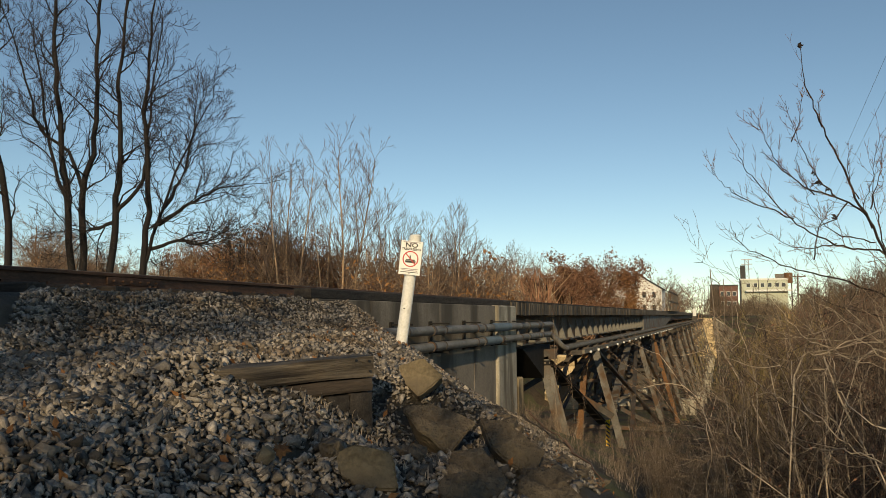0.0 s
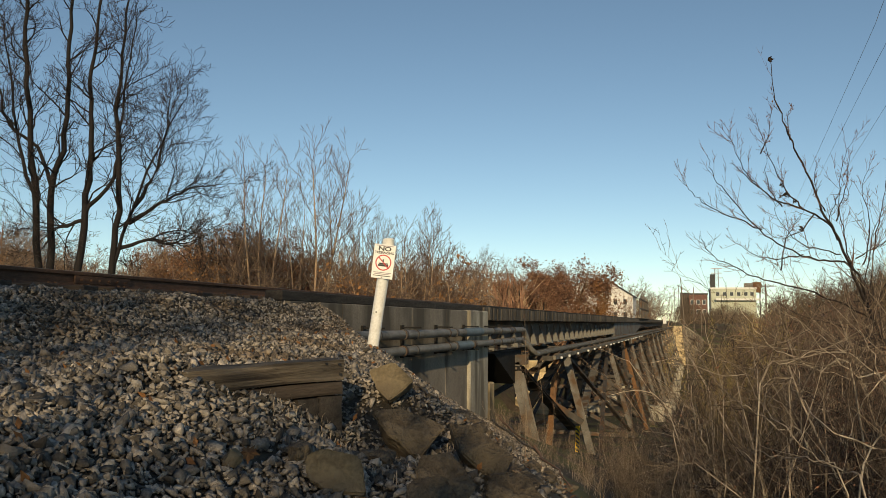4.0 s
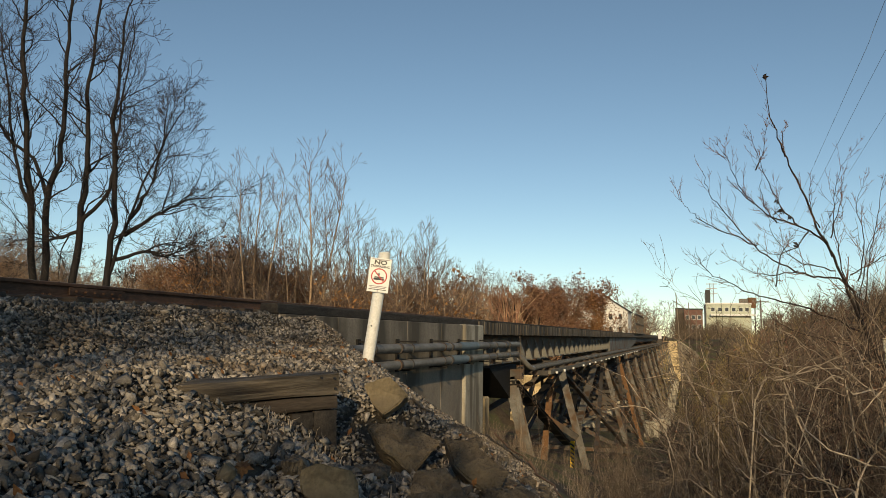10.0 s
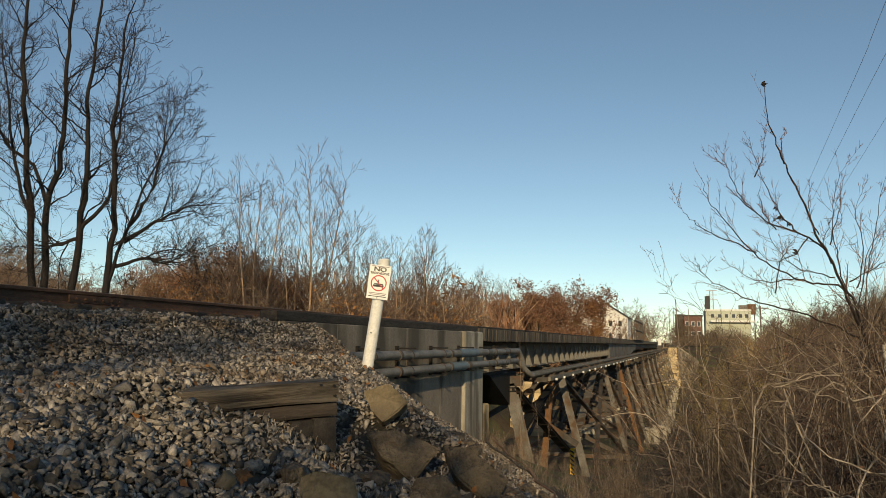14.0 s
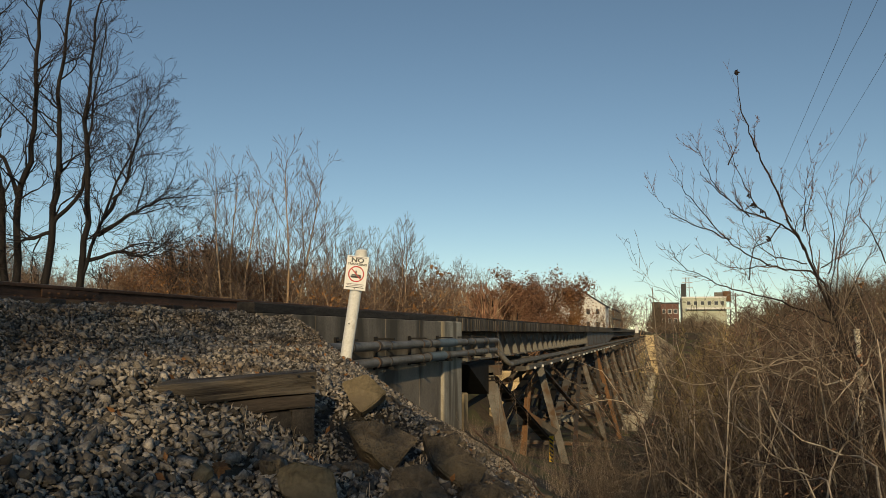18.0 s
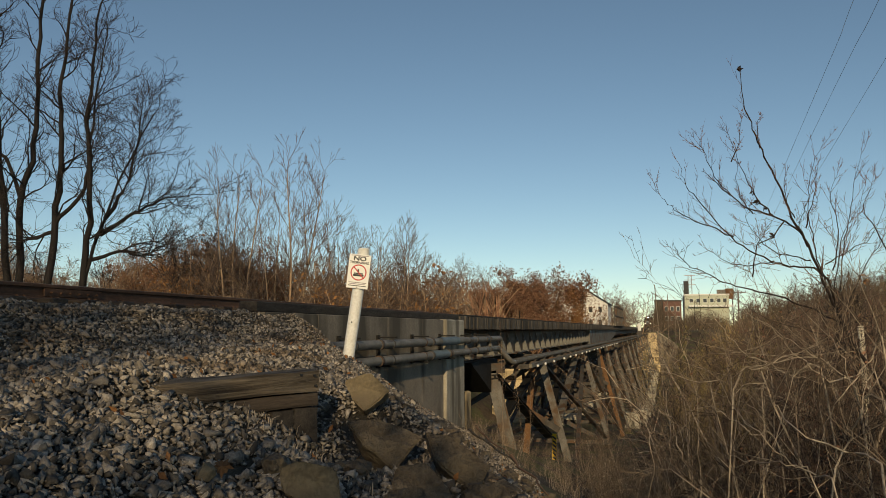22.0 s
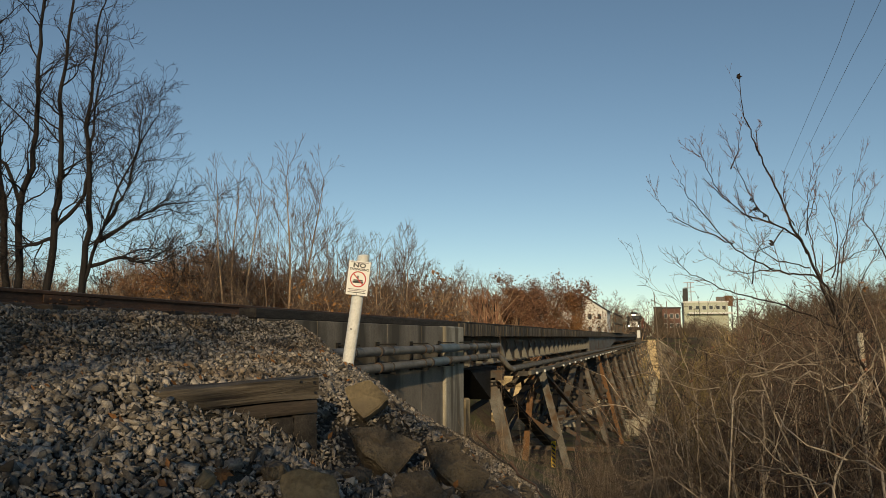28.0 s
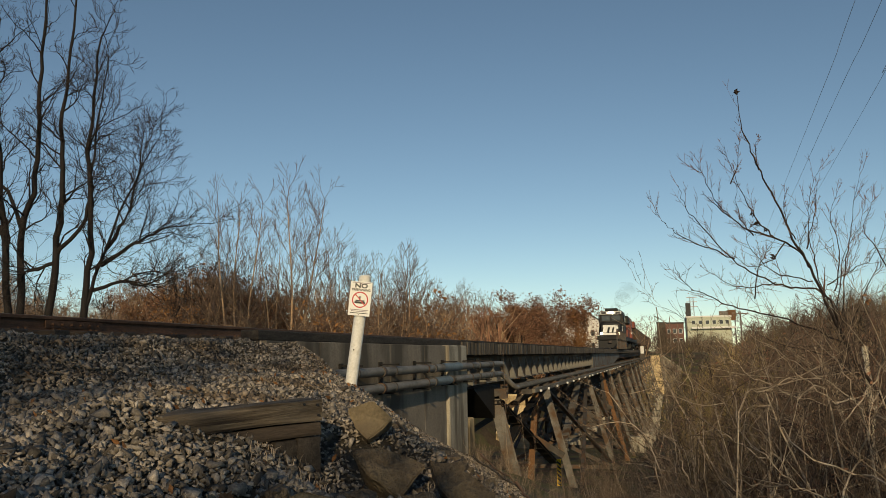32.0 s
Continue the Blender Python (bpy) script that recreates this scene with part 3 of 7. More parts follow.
# outrigger ledge that carries the pipes
LEDGE_Z = -1.12
box("ledge_beam", -4.34, -4.24, 26.0, 222, LEDGE_Z - 0.12, LEDGE_Z, M_LEDGEPIPE, bridge)
box("ledge_plank", -5.5, -5.0, 26.5, 222, LEDGE_Z + 0.02, LEDGE_Z + 0.06, M_OLDWOOD, bridge, 0, "greyed plank walkway")
yy = 26.2
while yy < 220:
    bm = bmesh.new()
    cube(bm, -5.9, -4.35, yy - 0.05, yy + 0.05, LEDGE_Z - 0.17, LEDGE_Z - 0.01)
    part("outrigger", bm, M_STEEL, bridge)
    yy += 2.4 if yy < 90 else 6

bm = bmesh.new()
a = [bm.verts.new((-6.3, p, q)) for p, q in ((21.7, -0.92), (25.4, -0.92), (25.4, -1.95), (24.5, -1.95))]
b = [bm.verts.new((-5.27, p, q)) for p, q in ((21.7, -0.92), (25.4, -0.92), (25.4, -1.95), (24.5, -1.95))]
for i in range(4):
    bm.faces.new((a[i], a[(i + 1) % 4], b[(i + 1) % 4], b[i]))
bm.faces.new(a)
bm.faces.new(b[::-1])
bmesh.ops.recalc_face_normals(bm, faces=bm.faces)
part("end_bearing", bm, M_NEARBLACK, bridge, "black tapered bearing under the girder end")
# trestle bents
def riveted(bm, a, b, w, d, axis=(0, 1, 0)):
    """A built-up member: two flanges joined by a web, with batten plates."""
    a, b = Vector(a), Vector(b)
    z = (b - a).normalized()
    y = (Vector(axis) - z * z.dot(Vector(axis))).normalized()
    m = Matrix((y.cross(z), y, z)).transposed().to_4x4()
    m.translation = (a + b) / 2
    h = (b - a).length / 2
    cube(bm, -w / 2, w / 2, -d / 2, -d / 2 + 0.03, -h, h, 0, m)
    cube(bm, -w / 2, w / 2, d / 2 - 0.03, d / 2, -h, h, 0, m)
    cube(bm, -w * 0.12, w * 0.12, -d / 2 + 0.03, d / 2 - 0.03, -h, h, 0, m)
    zz = -h + 0.4
    while zz < h - 0.3:
        cube(bm, -w / 2 - 0.008, w / 2 + 0.008, -d / 2 - 0.012, -d / 2, zz, zz + 0.22, 0, m)
        zz += 1.1


def bent(yb, foot, batter, rusty=False):
    top = -1.25
    drop = top - foot
    xr, xl = -5.1, -9.1
    fr, fl = xr + batter * drop, xl - batter * drop
    for xt, xf in ((xr, fr), (xl, fl)):
        bm = bmesh.new()
        riveted(bm, (xt, yb, top), (xf, yb, foot), 0.26, 0.28)
        part("leg", bm, M_RUST if rusty else M_LEG, bridge, "built-up steel trestle leg")
    bm = bmesh.new()
    cube(bm, -9.5, -4.85, yb - 0.2, yb + 0.2, top, top + 0.22)
    part("cross_beam", bm, M_STEEL, bridge)
    cell = 2.9
    for k in range(int(drop / cell)):
        z1, z0 = top - cell * k, top - cell * (k + 1)
        a1, a0 = batter * cell * k, batter * cell * (k + 1)
        for (p, q) in (((xr + a1, z1), (xl - a0, z0)), ((xl - a1, z1), (xr + a0, z0))):
            bm = bmesh.new()
            off = 0.2 if p[0] > q[0] else -0.2
            riveted(bm, (p[0], yb + off, p[1]), (q[0], yb + off, q[1]), 0.24, 0.1)
            part("sway_brace", bm, M_STEEL, bridge)
        if yb > 40:
            bm = bmesh.new()
            riveted(bm, (xr + a0, yb, z0), (xl - a0, yb, z0), 0.22, 0.2)
            part("strut", bm, M_STEEL, bridge)
    for xf in (fr, fl):
        h = 0.35 if yb < 80 else 0.75
        box("footing", xf - h, xf + h, yb - h, yb + h, foot - 2.2, foot, M_SOIL if yb < 80 else M_CONC2, bridge, 0.05, "earth-stained stone footing" if yb < 80 else "pale sunlit stone footing")


BENTS = [33.6, 51.5, 62.5, 70.0, 81.0, 96.0, 109.0, 122.0, 137.0, 152.0, 168.0, 184.0, 200.0, 214.0]
for k, yb in enumerate(BENTS):
    g = min(gz(-5.0, yb), gz(-9.0, yb))
    foot = max(g + (0.15 if yb < 80 else 1.5), -10.6)
    bent(yb, foot, 0.26, rusty=k in (2,))
# longitudinal bracing between neighbouring bents
for k, (a, b) in enumerate(zip(BENTS, BENTS[1:])):
    if b > 150:
        break
    for sx, s in ((-5.1, 1), (-9.1, -1))[:1 if k == 0 else 2]:
        g = max(min(gz(-5, a), gz(-5, b)) + 0.6, -8)
        xf = sx + s * 0.24 * (-1.25 - g)
        for p, q in (((sx, a, -1.35), (xf, b, g)), ((xf, a, g), (sx, b, -1.35))):
            bm = bmesh.new()
            beam(bm, p, q, 0.20, 0.10)
            part("tower_brace", bm, M_STEEL, bridge)
# the first tower stands close behind the abutment: two legs and heavy crossed braces
def tower_member(name, a, b, w, d, m, label=""):
    bm = bmesh.new()
    riveted(bm, a, b, w, d)
    part(name, bm, m, bridge, label)


tower_member("leg", (-5.3, 24.6, -1.3), (-4.55, 24.6, -4.4), 0.34, 0.3, M_LEG, "built-up steel trestle leg")
tower_member("leg", (-9.2, 24.6, -1.3), (-9.9, 24.6, -4.4), 0.34, 0.3, M_LEG, "built-up steel trestle leg")
tower_member("leg", (-5.1, 31.4, -1.4), (-5.45, 31.2, -5.6), 0.2, 0.26, M_RUST, "rust-orange latticed leg")
tower_member("tower_brace", (-5.15, 24.4, -1.45), (-4.9, 34.2, -4.5), 0.32, 0.14, M_NEARBLACK, "heavy dark brace")
tower_member("tower_brace", (-5.15, 33.2, -1.4), (-5.05, 24.9, -2.85), 0.26, 0.14, M_NEARBLACK, "heavy dark brace")
tower_member("tower_brace", (-5.2, 41.8, -1.4), (-5.0, 35.8, -3.7), 0.24, 0.12, M_NEARBLACK, "heavy dark brace")
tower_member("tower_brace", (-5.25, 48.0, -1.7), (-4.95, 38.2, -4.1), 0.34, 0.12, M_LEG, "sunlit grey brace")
tower_member("sway_brace", (-9.2, 24.8, -1.5), (-5.0, 24.8, -4.0), 0.26, 0.12, M_NEARBLACK)
tower_member("cross_beam", (-9.6, 24.6, -1.2), (-4.9, 24.6, -1.2), 0.3, 0.3, M_STEEL)
# masonry piers of an older bridge stand beside the trestle
for x0, x1, y0, top in ((-18.2, -13.7, 85.0, -4.2), (-15.4, -13.3, 125.0, -4.5)):
    mp_ = box("stone_pier", x0, x1, y0, y0 + 2.0, -12.5, top, M_SANDSTONE, None, 0.08)
    tagged(mp_, "ochre masonry pier of an older bridge beside the trestle", "pier", kind="structure")
    for k in range(7):
        box("stone_course", x0 - 0.08, x1 + 0.08, y0 - 0.07, y0 + 2.07, top - 1.15 - 1.25 * k, top - 0.2 - 1.25 * k, M_SANDSTONE, mp_, 0.05)
# far end: battered masonry pier and its wing wall
pier = thing("masonry_pier", "tall sunlit ochre stone pier at the far end of the bridge", "pier", kind="structure")
bm = bmesh.new()
vs = cube(bm, -9.6, -2.5, 225, 228, -15, -0.85, 0.0)
for w in vs:
    if w.co.z < -5:
        w.co.x += 1.3 if w.co.x > -6 else -1.3
part("shaft", bm, M_SANDSTONE, pier)
for k in range(11):
    zz = -14 + 1.2 * k
    u = (zz + 15) / 14.15
    box("stone_course", -9.7 - 1.3 * (1 - u), -2.44 + 1.3 * (1 - u), 224.9, 228.1, zz, zz + 0.5, M_SANDSTONE, pier, 0.05)
bm = bmesh.new()
vs = cube(bm, -2.3, 3.4, 236, 237, -14, -0.75, 0.0)
for w in vs:
    if w.co.x > 0 and w.co.z > -1:
        w.co.z -= 3.9
part("wing_wall", bm, M_CONC, pier, "grey concrete wing wall with a sloping top")
box("coping", -2.4, 3.5, 235.9, 237.1, -0.15, 0.1, M_CONC2, pier, 0.0, "", Matrix.Translation((0, 0, -0.6)) @ Matrix.Translation((-2.3, 0, 0)) @ Matrix.Rotation(math.atan(3.9 / 5.7), 4, "Y") @ Matrix.Translation((2.3, 0, 0)))

# ---- pipes ----
pipes = thing("utility_pipes", "pair of grey painted utility pipes along the abutment", "pipe")
for px_, pz, qx, turn in ((-5.02, -0.27, -4.92, 24.4), (-5.02, -0.565, -4.7, 24.1)):
    qz = LEDGE_Z + 0.08
    tube("pipe", [(px_, 9.9, pz), (px_, 16.0, pz), (px_, turn, pz)], 0.085, M_PIPE, pipes, 14)
    bend = [(px_ + (qx - px_) * s, turn + 1.1 * u, pz + (qz - pz) * s) for u, s in ((0.0, 0.0), (0.15, 0.02), (0.4, 0.25), (0.62, 0.7), (0.85, 0.97), (1.1, 1.0))]
    tube("pipe_bend", bend, 0.082, M_PIPE, pipes, 12)
    tube("ledge_pipe", [(qx, turn + 1.2, qz), (qx, 60, qz), (qx, 222, qz)], 0.065, M_LEDGEPIPE, pipes, 10, "dirty brown pipe on the ledge")
for pz, yy, ln in ((-0.27, 17.6, 1.6), (-0.565, 17.0, 1.2)):
    tube("repair_sleeve", [(-5.02, yy, pz), (-5.02, yy + ln, pz)], 0.105, M_PIPE2, pipes, 14, "dark blue-grey pipe sleeve")
for yy in (13.6, 16.9, 18.4, 21.2, 22.9):
    for pz in (-0.27, -0.565):
        bm = bmesh.new()
        disc_cyl(bm, (-5.02, yy, pz), (-5.02, yy + 0.1, pz), 0.102, 14)
        part("coupling", bm, M_STEEL, pipes)
for yy in (12.4, 14.3, 16.4, 18.6, 20.4, 22.4):
    bm = bmesh.new()
    cube(bm, WX - 0.05, -4.9, yy - 0.025, yy + 0.025, -0.16, -0.13)
    cube(bm, WX - 0.02, WX + 0.04, yy - 0.06, yy + 0.06, -0.72, -0.10)
    cube(bm, WX - 0.05, -4.9, yy - 0.025, yy + 0.025, -0.70, -0.67)
    br = part("pipe_bracket", bm, M_NEARBLACK, pipes, "dark steel wall bracket")
    for pz in (-0.27, -0.565):
        bm = bmesh.new()
        disc_cyl(bm, (-5.02, yy - 0.02, pz), (-5.02, yy + 0.02, pz), 0.094, 14)
        part("strap", bm, M_STEEL, br)
yy = 27.0
while yy < 75:
    bm = bmesh.new()
    cube(bm, -4.24, -4.17, yy - 0.06, yy + 0.06, LEDGE_Z - 0.14, LEDGE_Z - 0.06, 0.01)
    part("clamp", bm, M_POST, pipes, "white bracket end")
    yy += random.uniform(1.5, 3.4)

# ---- plants ----
def rot_about(d, rnd, ang):
    """d turned by ang about a random axis square to it."""
    a = rnd.normal(size=3)
    a -= d * (a @ d)
    a /= np.linalg.norm(a) + 1e-9
    return d * math.cos(ang) + a * math.sin(ang)


def grow(rnd, start, d, length, r0, level, spec, out):
    """One branch as a polyline with side branches, collected by level into out."""
    steps = spec["steps"][level]
    d = np.array(d, float)
    seg = length / steps
    bend = rnd.normal(size=(steps, 3)) * spec["wob"][level]
    bend[:, 2] += spec["up"][level]
    dirs = d / np.linalg.norm(d) + np.cumsum(bend, 0)
    dirs /= np.linalg.norm(dirs, axis=1, keepdims=True)
    pts = np.concatenate([[start], start + np.cumsum(dirs * seg, 0)])
    radii = r0 * (1 - (1 - spec["taper"][level]) * np.linspace(0, 1, steps + 1) ** 0.9)
    out[level].append((pts, radii))
    children(rnd, pts, dirs, radii, length, level, spec, out)


def children(rnd, pts, dirs, radii, length, level, spec, out):
    if level >= len(spec["num"]):
        return
    n = len(dirs)
    for _ in range(int(round(spec["num"][level] * rnd.uniform(0.75, 1.25)))):
        u = rnd.uniform(spec["from"][level], 1.0)
        k = min(int(u * n), n - 1)
        w = u * n - k
        s = pts[k] * (1 - w) + pts[k + 1] * w
        nd = rot_about(dirs[k], rnd, radians(rnd.uniform(*spec["ang"][level])))
        r = max(spec["rmin"], radii[k] * rnd.uniform(0.32, 0.6))
        ln = length * spec["ratio"][level] * rnd.uniform(0.5, 1.2) * (1.15 - 0.5 * u)
        grow(rnd, s, nd, ln, r, level + 1, spec, out)


def leaf_cards(rnd, ends, per, size, spread):
    """Small folded leaves round the given points."""
    e = np.repeat(np.asarray(ends), per, 0)
    c = e + rnd.normal(size=e.shape) * spread
    a = rnd.normal(size=e.shape)
    a /= np.linalg.norm(a, axis=1, keepdims=True)
    b = np.cross(a, rnd.normal(size=e.shape))
    b /= np.linalg.norm(b, axis=1, keepdims=True)
    s = size * rnd.uniform(0.6, 1.3, (len(e), 1))
    nrm = np.cross(a, b)
    v = np.stack([c - a * s, c + b * s * 0.45 + nrm * s * 0.18, c + a * s, c - b * s * 0.45 + nrm * s * 0.18], 1)
    return v.reshape(-1, 3), np.arange(len(v) * 4).reshape(-1, 4)


def finish(tree, rnd, out, mats, leaves, sides, stem):
    """Each main stem is a part; the finer wood, past counting, is joined by level."""
    for pts, radii in out[0]:
        t = Tubes(sides[0])
        t.add(pts, radii)
        t.make(stem, mats[0], tree)
    for level, branches in enumerate(out[1:], 1):
        t = Tubes(sides[level])
        for pts, radii in branches:
            t.add(pts, radii)
        ob = t.make("branchwork" if level == 1 else "fine_growth", mats[min(level, len(mats) - 1)], tree)
        if ob:
            tagged(ob, kind="stuff")
    if leaves:
        material, per, size, spread, share, lo = leaves
        ends = [p for level in out[-2:] for pts, _ in level for p in pts[1:] if rnd.rand() < share and p[2] > lo]
        if ends:
            v, f = leaf_cards(rnd, ends, per, size, spread)
            tagged(raw("foliage", v, f, material, tree, smooth=False), kind="stuff")


def plant(name, label, category, seed, base, stems, spec, mats, leaves=None, group="", sides=(6, 4, 3, 3, 3)):
    """A woody plant at base: stems are (offset, direction, length, radius); mats go by level."""
    rnd = np.random.RandomState(seed)
    tree = thing(name, label, category, base, group)
    out = [[] for _ in range(len(spec["num"]) + 1)]
    for s, d, ln, r in stems:
        grow(rnd, np.array(s, float), d, ln, r, 0, spec, out)
    finish(tree, rnd, out, mats, leaves, sides, "stem" if len(stems) > 1 else "trunk")
    tree["tall"] = max(float(p[:, 2].max()) for level in out for p, _ in level)
    return tree


def spec(num, steps, wob, up, taper, ang, ratio, rmin, start):
    s = dict(num=num, steps=steps, wob=wob, up=up, taper=taper, ang=ang, ratio=ratio, rmin=rmin)
    s["from"] = start
    return s


SPEC_ROUND = spec([12, 8, 6], [7, 6, 4, 3], [0.09, 0.15, 0.20, 0.24], [0.03, 0.06, 0.05, 0.03], [0.3, 0.25, 0.35, 0.5],
                  [(25, 60), (25, 60), (25, 60)], [0.55, 0.5, 0.48], 0.0095, [0.12, 0.15, 0.1])
SPEC_BRUSH = spec([9, 6, 3], [9, 6, 4, 3], [0.075, 0.13, 0.18, 0.2], [-0.005, 0.03, 0.02, 0.02], [0.3, 0.35, 0.5, 0.6],
                  [(20, 50), (25, 60), (25, 60)], [0.40, 0.45, 0.45], 0.0035, [0.2, 0.15, 0.1])
SPEC_SAPLING = spec([10, 6, 3], [10, 7, 4, 3], [0.10, 0.14, 0.17, 0.2], [-0.01, 0.03, 0.02, 0.02], [0.3, 0.3, 0.4, 0.6],
                    [(28, 65), (30, 65), (30, 60)], [0.36, 0.42, 0.45], 0.0024, [0.2, 0.15, 0.1])


# the dark many-stemmed trees beyond the track, each with its fitted main limbs
BIG = [
    [[(-27.1, 27.5, -1.4), (-27.08, 27.54, 2.1), (-27.2, 27.0, 6.9), (-27.4, 26.6, 10.9), (-27.4, 26.4, 14.0), (-27.3, 26.2, 17.0)],
     [(-27.1, 27.2, 5.0), (-28.0, 27.0, 7.6), (-28.4, 26.8, 10.5), (-29.2, 26.7, 13.5)]],
    [[(-26.6, 27.8, -1.4), (-26.57, 27.7, 2.1), (-26.5, 27.5, 5.5), (-25.9, 27.4, 7.9), (-25.7, 27.2, 11.1), (-25.5, 27.0, 14.0), (-25.2, 26.9, 17.0)],
     [(-26.5, 27.5, 5.4), (-27.1, 27.1, 7.3), (-28.2, 26.6, 8.4), (-28.8, 26.1, 11.1), (-29.6, 25.7, 13.5)]],
    [[(-25.6, 28.1, -1.4), (-25.46, 28.1, 2.1), (-25.1, 28.0, 5.3), (-24.8, 27.8, 7.6), (-24.8, 27.6, 10.1), (-24.5, 27.5, 12.5), (-24.2, 27.4, 16.0)],
     [(-25.1, 28.0, 4.6), (-24.0, 28.3, 6.1), (-23.7, 28.2, 8.4), (-23.3, 28.1, 10.5), (-22.9, 28.0, 13.2)],
     [(-25.2, 28.0, 4.2), (-26.0, 27.6, 3.9), (-26.5, 27.5, 3.4)]],
    [[(-24.3, 28.6, -1.4), (-24.17, 28.6, 1.9), (-23.8, 28.5, 4.6), (-23.8, 28.1, 8.4), (-23.6, 28.0, 10.7), (-23.3, 27.9, 13.8)],
     [(-24.17, 28.6, 1.9), (-23.4, 28.6, 4.2), (-22.3, 28.8, 7.0), (-21.1, 29.0, 9.4)],
     [(-23.4, 28.7, 4.1), (-22.1, 29.0, 4.9), (-21.0, 29.4, 5.6), (-19.9, 29.7, 5.8)],
     [(-23.9, 28.6, 3.0), (-22.6, 29.0, 3.4), (-21.6, 29.2, 3.2), (-20.8, 29.4, 3.6)],
     [(-23.2, 28.7, 4.8), (-22.4, 28.8, 6.0), (-21.9, 28.9, 8.0), (-21.7, 28.9, 9.5)]],
    [[(-29.8, 26.5, -1.4), (-29.6, 26.4, 4.0), (-30.4, 26.0, 9.0), (-30.0, 25.8, 14.0), (-29.7, 25.6, 17.0)]],
]


def fork(rnd, p, d, ln, r, depth, out, up, wob, spread, rmin):
    """A shoot that divides again and again, bending towards the light; out is kept by thickness."""
    n = 4
    bend = rnd.normal(size=(n, 3)) * wob
    bend[:, 2] += up
    dirs = d + np.cumsum(bend, 0)
    dirs /= np.linalg.norm(dirs, axis=1, keepdims=True)
    pts = np.concatenate([[p], p + np.cumsum(dirs * ln / n, 0)])
    r1 = max(r * 0.74, rmin)
    out[1 if r > 0.035 else 2 if r > 0.012 else 3].append((pts, np.linspace(max(r, rmin), r1, n + 1)))
    if depth == 0:
        return
    fork(rnd, pts[-1], rot_about(dirs[-1], rnd, radians(rnd.uniform(6, 20))), ln * rnd.uniform(0.78, 0.95), r1, depth - 1, out, up, wob, spread, rmin)
    fork(rnd, pts[-1], rot_about(dirs[-1], rnd, radians(rnd.uniform(*spread))), ln * rnd.uniform(0.6, 0.85), max(r1 * 0.7, rmin), depth - 1, out, up, wob, spread, rmin)
    if depth > 1 and rnd.rand() < 0.6:
        fork(rnd, pts[2], rot_about(dirs[1], rnd, radians(rnd.uniform(*spread))), ln * 0.6, max(r * 0.45, rmin), depth - 2, out, up, wob, spread, rmin)


def forked_tree(name, label, category, seed, limbs, radii, mats, group, shoots=15, depth=5, ln=0.95, rmin=0.0075, spread=(24, 50), crook=0.045):
    """A tree with given main limbs, each carrying shoots that divide into a crown."""
    rnd = np.random.RandomState(seed)
    base = np.array(limbs[0][0])
    tree = thing(name, label, category, tuple(base), group)
    out = [[], [], [], []]
    for pts, r in zip(limbs, radii):
        line = limb(pts) - base
        line[1:-1] += rnd.normal(size=line[1:-1].shape) * crook
        rr = r * (1 - 0.80 * np.linspace(0, 1, len(line)) ** 0.8)
        out[0].append((line, rr))
        n = len(line) - 1
        for k in range(shoots):
            u = 0.30 + 0.68 * (k + rnd.rand()) / shoots
            i = min(int(u * n), n - 1)
            d = line[i + 1] - line[i]
            d = rot_about(d / np.linalg.norm(d), rnd, radians(rnd.uniform(*spread)))
            fork(rnd, line[i], d, ln * rnd.uniform(0.65, 1.15) * (1.15 - 0.5 * u), min(0.045, rr[i] * 0.5), depth - int(rnd.rand() < 0.35), out, 0.05, 0.17, spread, rmin)
        d = line[-1] - line[-2]
        fork(rnd, line[-1], d / np.linalg.norm(d), ln * 0.8, rr[-1], depth, out, 0.05, 0.17, spread, rmin)
    finish(tree, rnd, out, mats, None, (8, 5, 4, 3), "limb")
    return tree


def limb(pts, k=4):
    """The control points of a limb joined by a smooth line."""
    p = np.array(pts, float)
    out = []
    for i in range(len(p) - 1):
        a, b = p[max(i - 1, 0)], p[min(i + 2, len(p) - 1)]
        for u in np.arange(k) / k:
            m0, m1 = (p[i + 1] - a) / 2, (b - p[i]) / 2
            out.append((2 * u**3 - 3 * u**2 + 1) * p[i] + (u**3 - 2 * u**2 + u) * m0 + (3 * u**2 - 2 * u**3) * p[i + 1] + (u**3 - u**2) * m1)
    out.append(p[-1])
    return np.array(out)


def fitted_tree(name, label, category, seed, limbs, radii, sp, mats, leaves=None, group="", crook=0.05, sides=(8, 5, 3, 3, 3), reach=99.0):
    rnd = np.random.RandomState(seed)
    base = np.array(limbs[0][0])
    tree = thing(name, label, category, tuple(base), group)
    out = [[] for _ in range(len(sp["num"]) + 1)]
    for pts, r in zip(limbs, radii):
        line = limb(pts) - base
        line[1:-1] += rnd.normal(size=line[1:-1].shape) * crook
        rr = r * (1 - 0.88 * np.linspace(0, 1, len(line)) ** 0.75)
        out[0].append((line, rr))
        dirs = np.diff(line, axis=0)
        length = min(np.linalg.norm(dirs, axis=1).sum(), reach)
        dirs /= np.linalg.norm(dirs, axis=1, keepdims=True)
        children(rnd, line, dirs, rr, length, 0, sp, out)
    finish(tree, rnd, out, mats, leaves, sides, "limb")
    return tree


for k, limbs in enumerate(BIG):
    forked_tree("bare_tree", "tall bare tree with several crooked stems, dark bark deepened for shade", "tree", 20 + k, limbs,
                [0.20 if i == 0 else 0.10 for i in range(len(limbs))], (M_BARK, M_BARK, M_BARK, M_TWIG), "dark trees beyond the track")


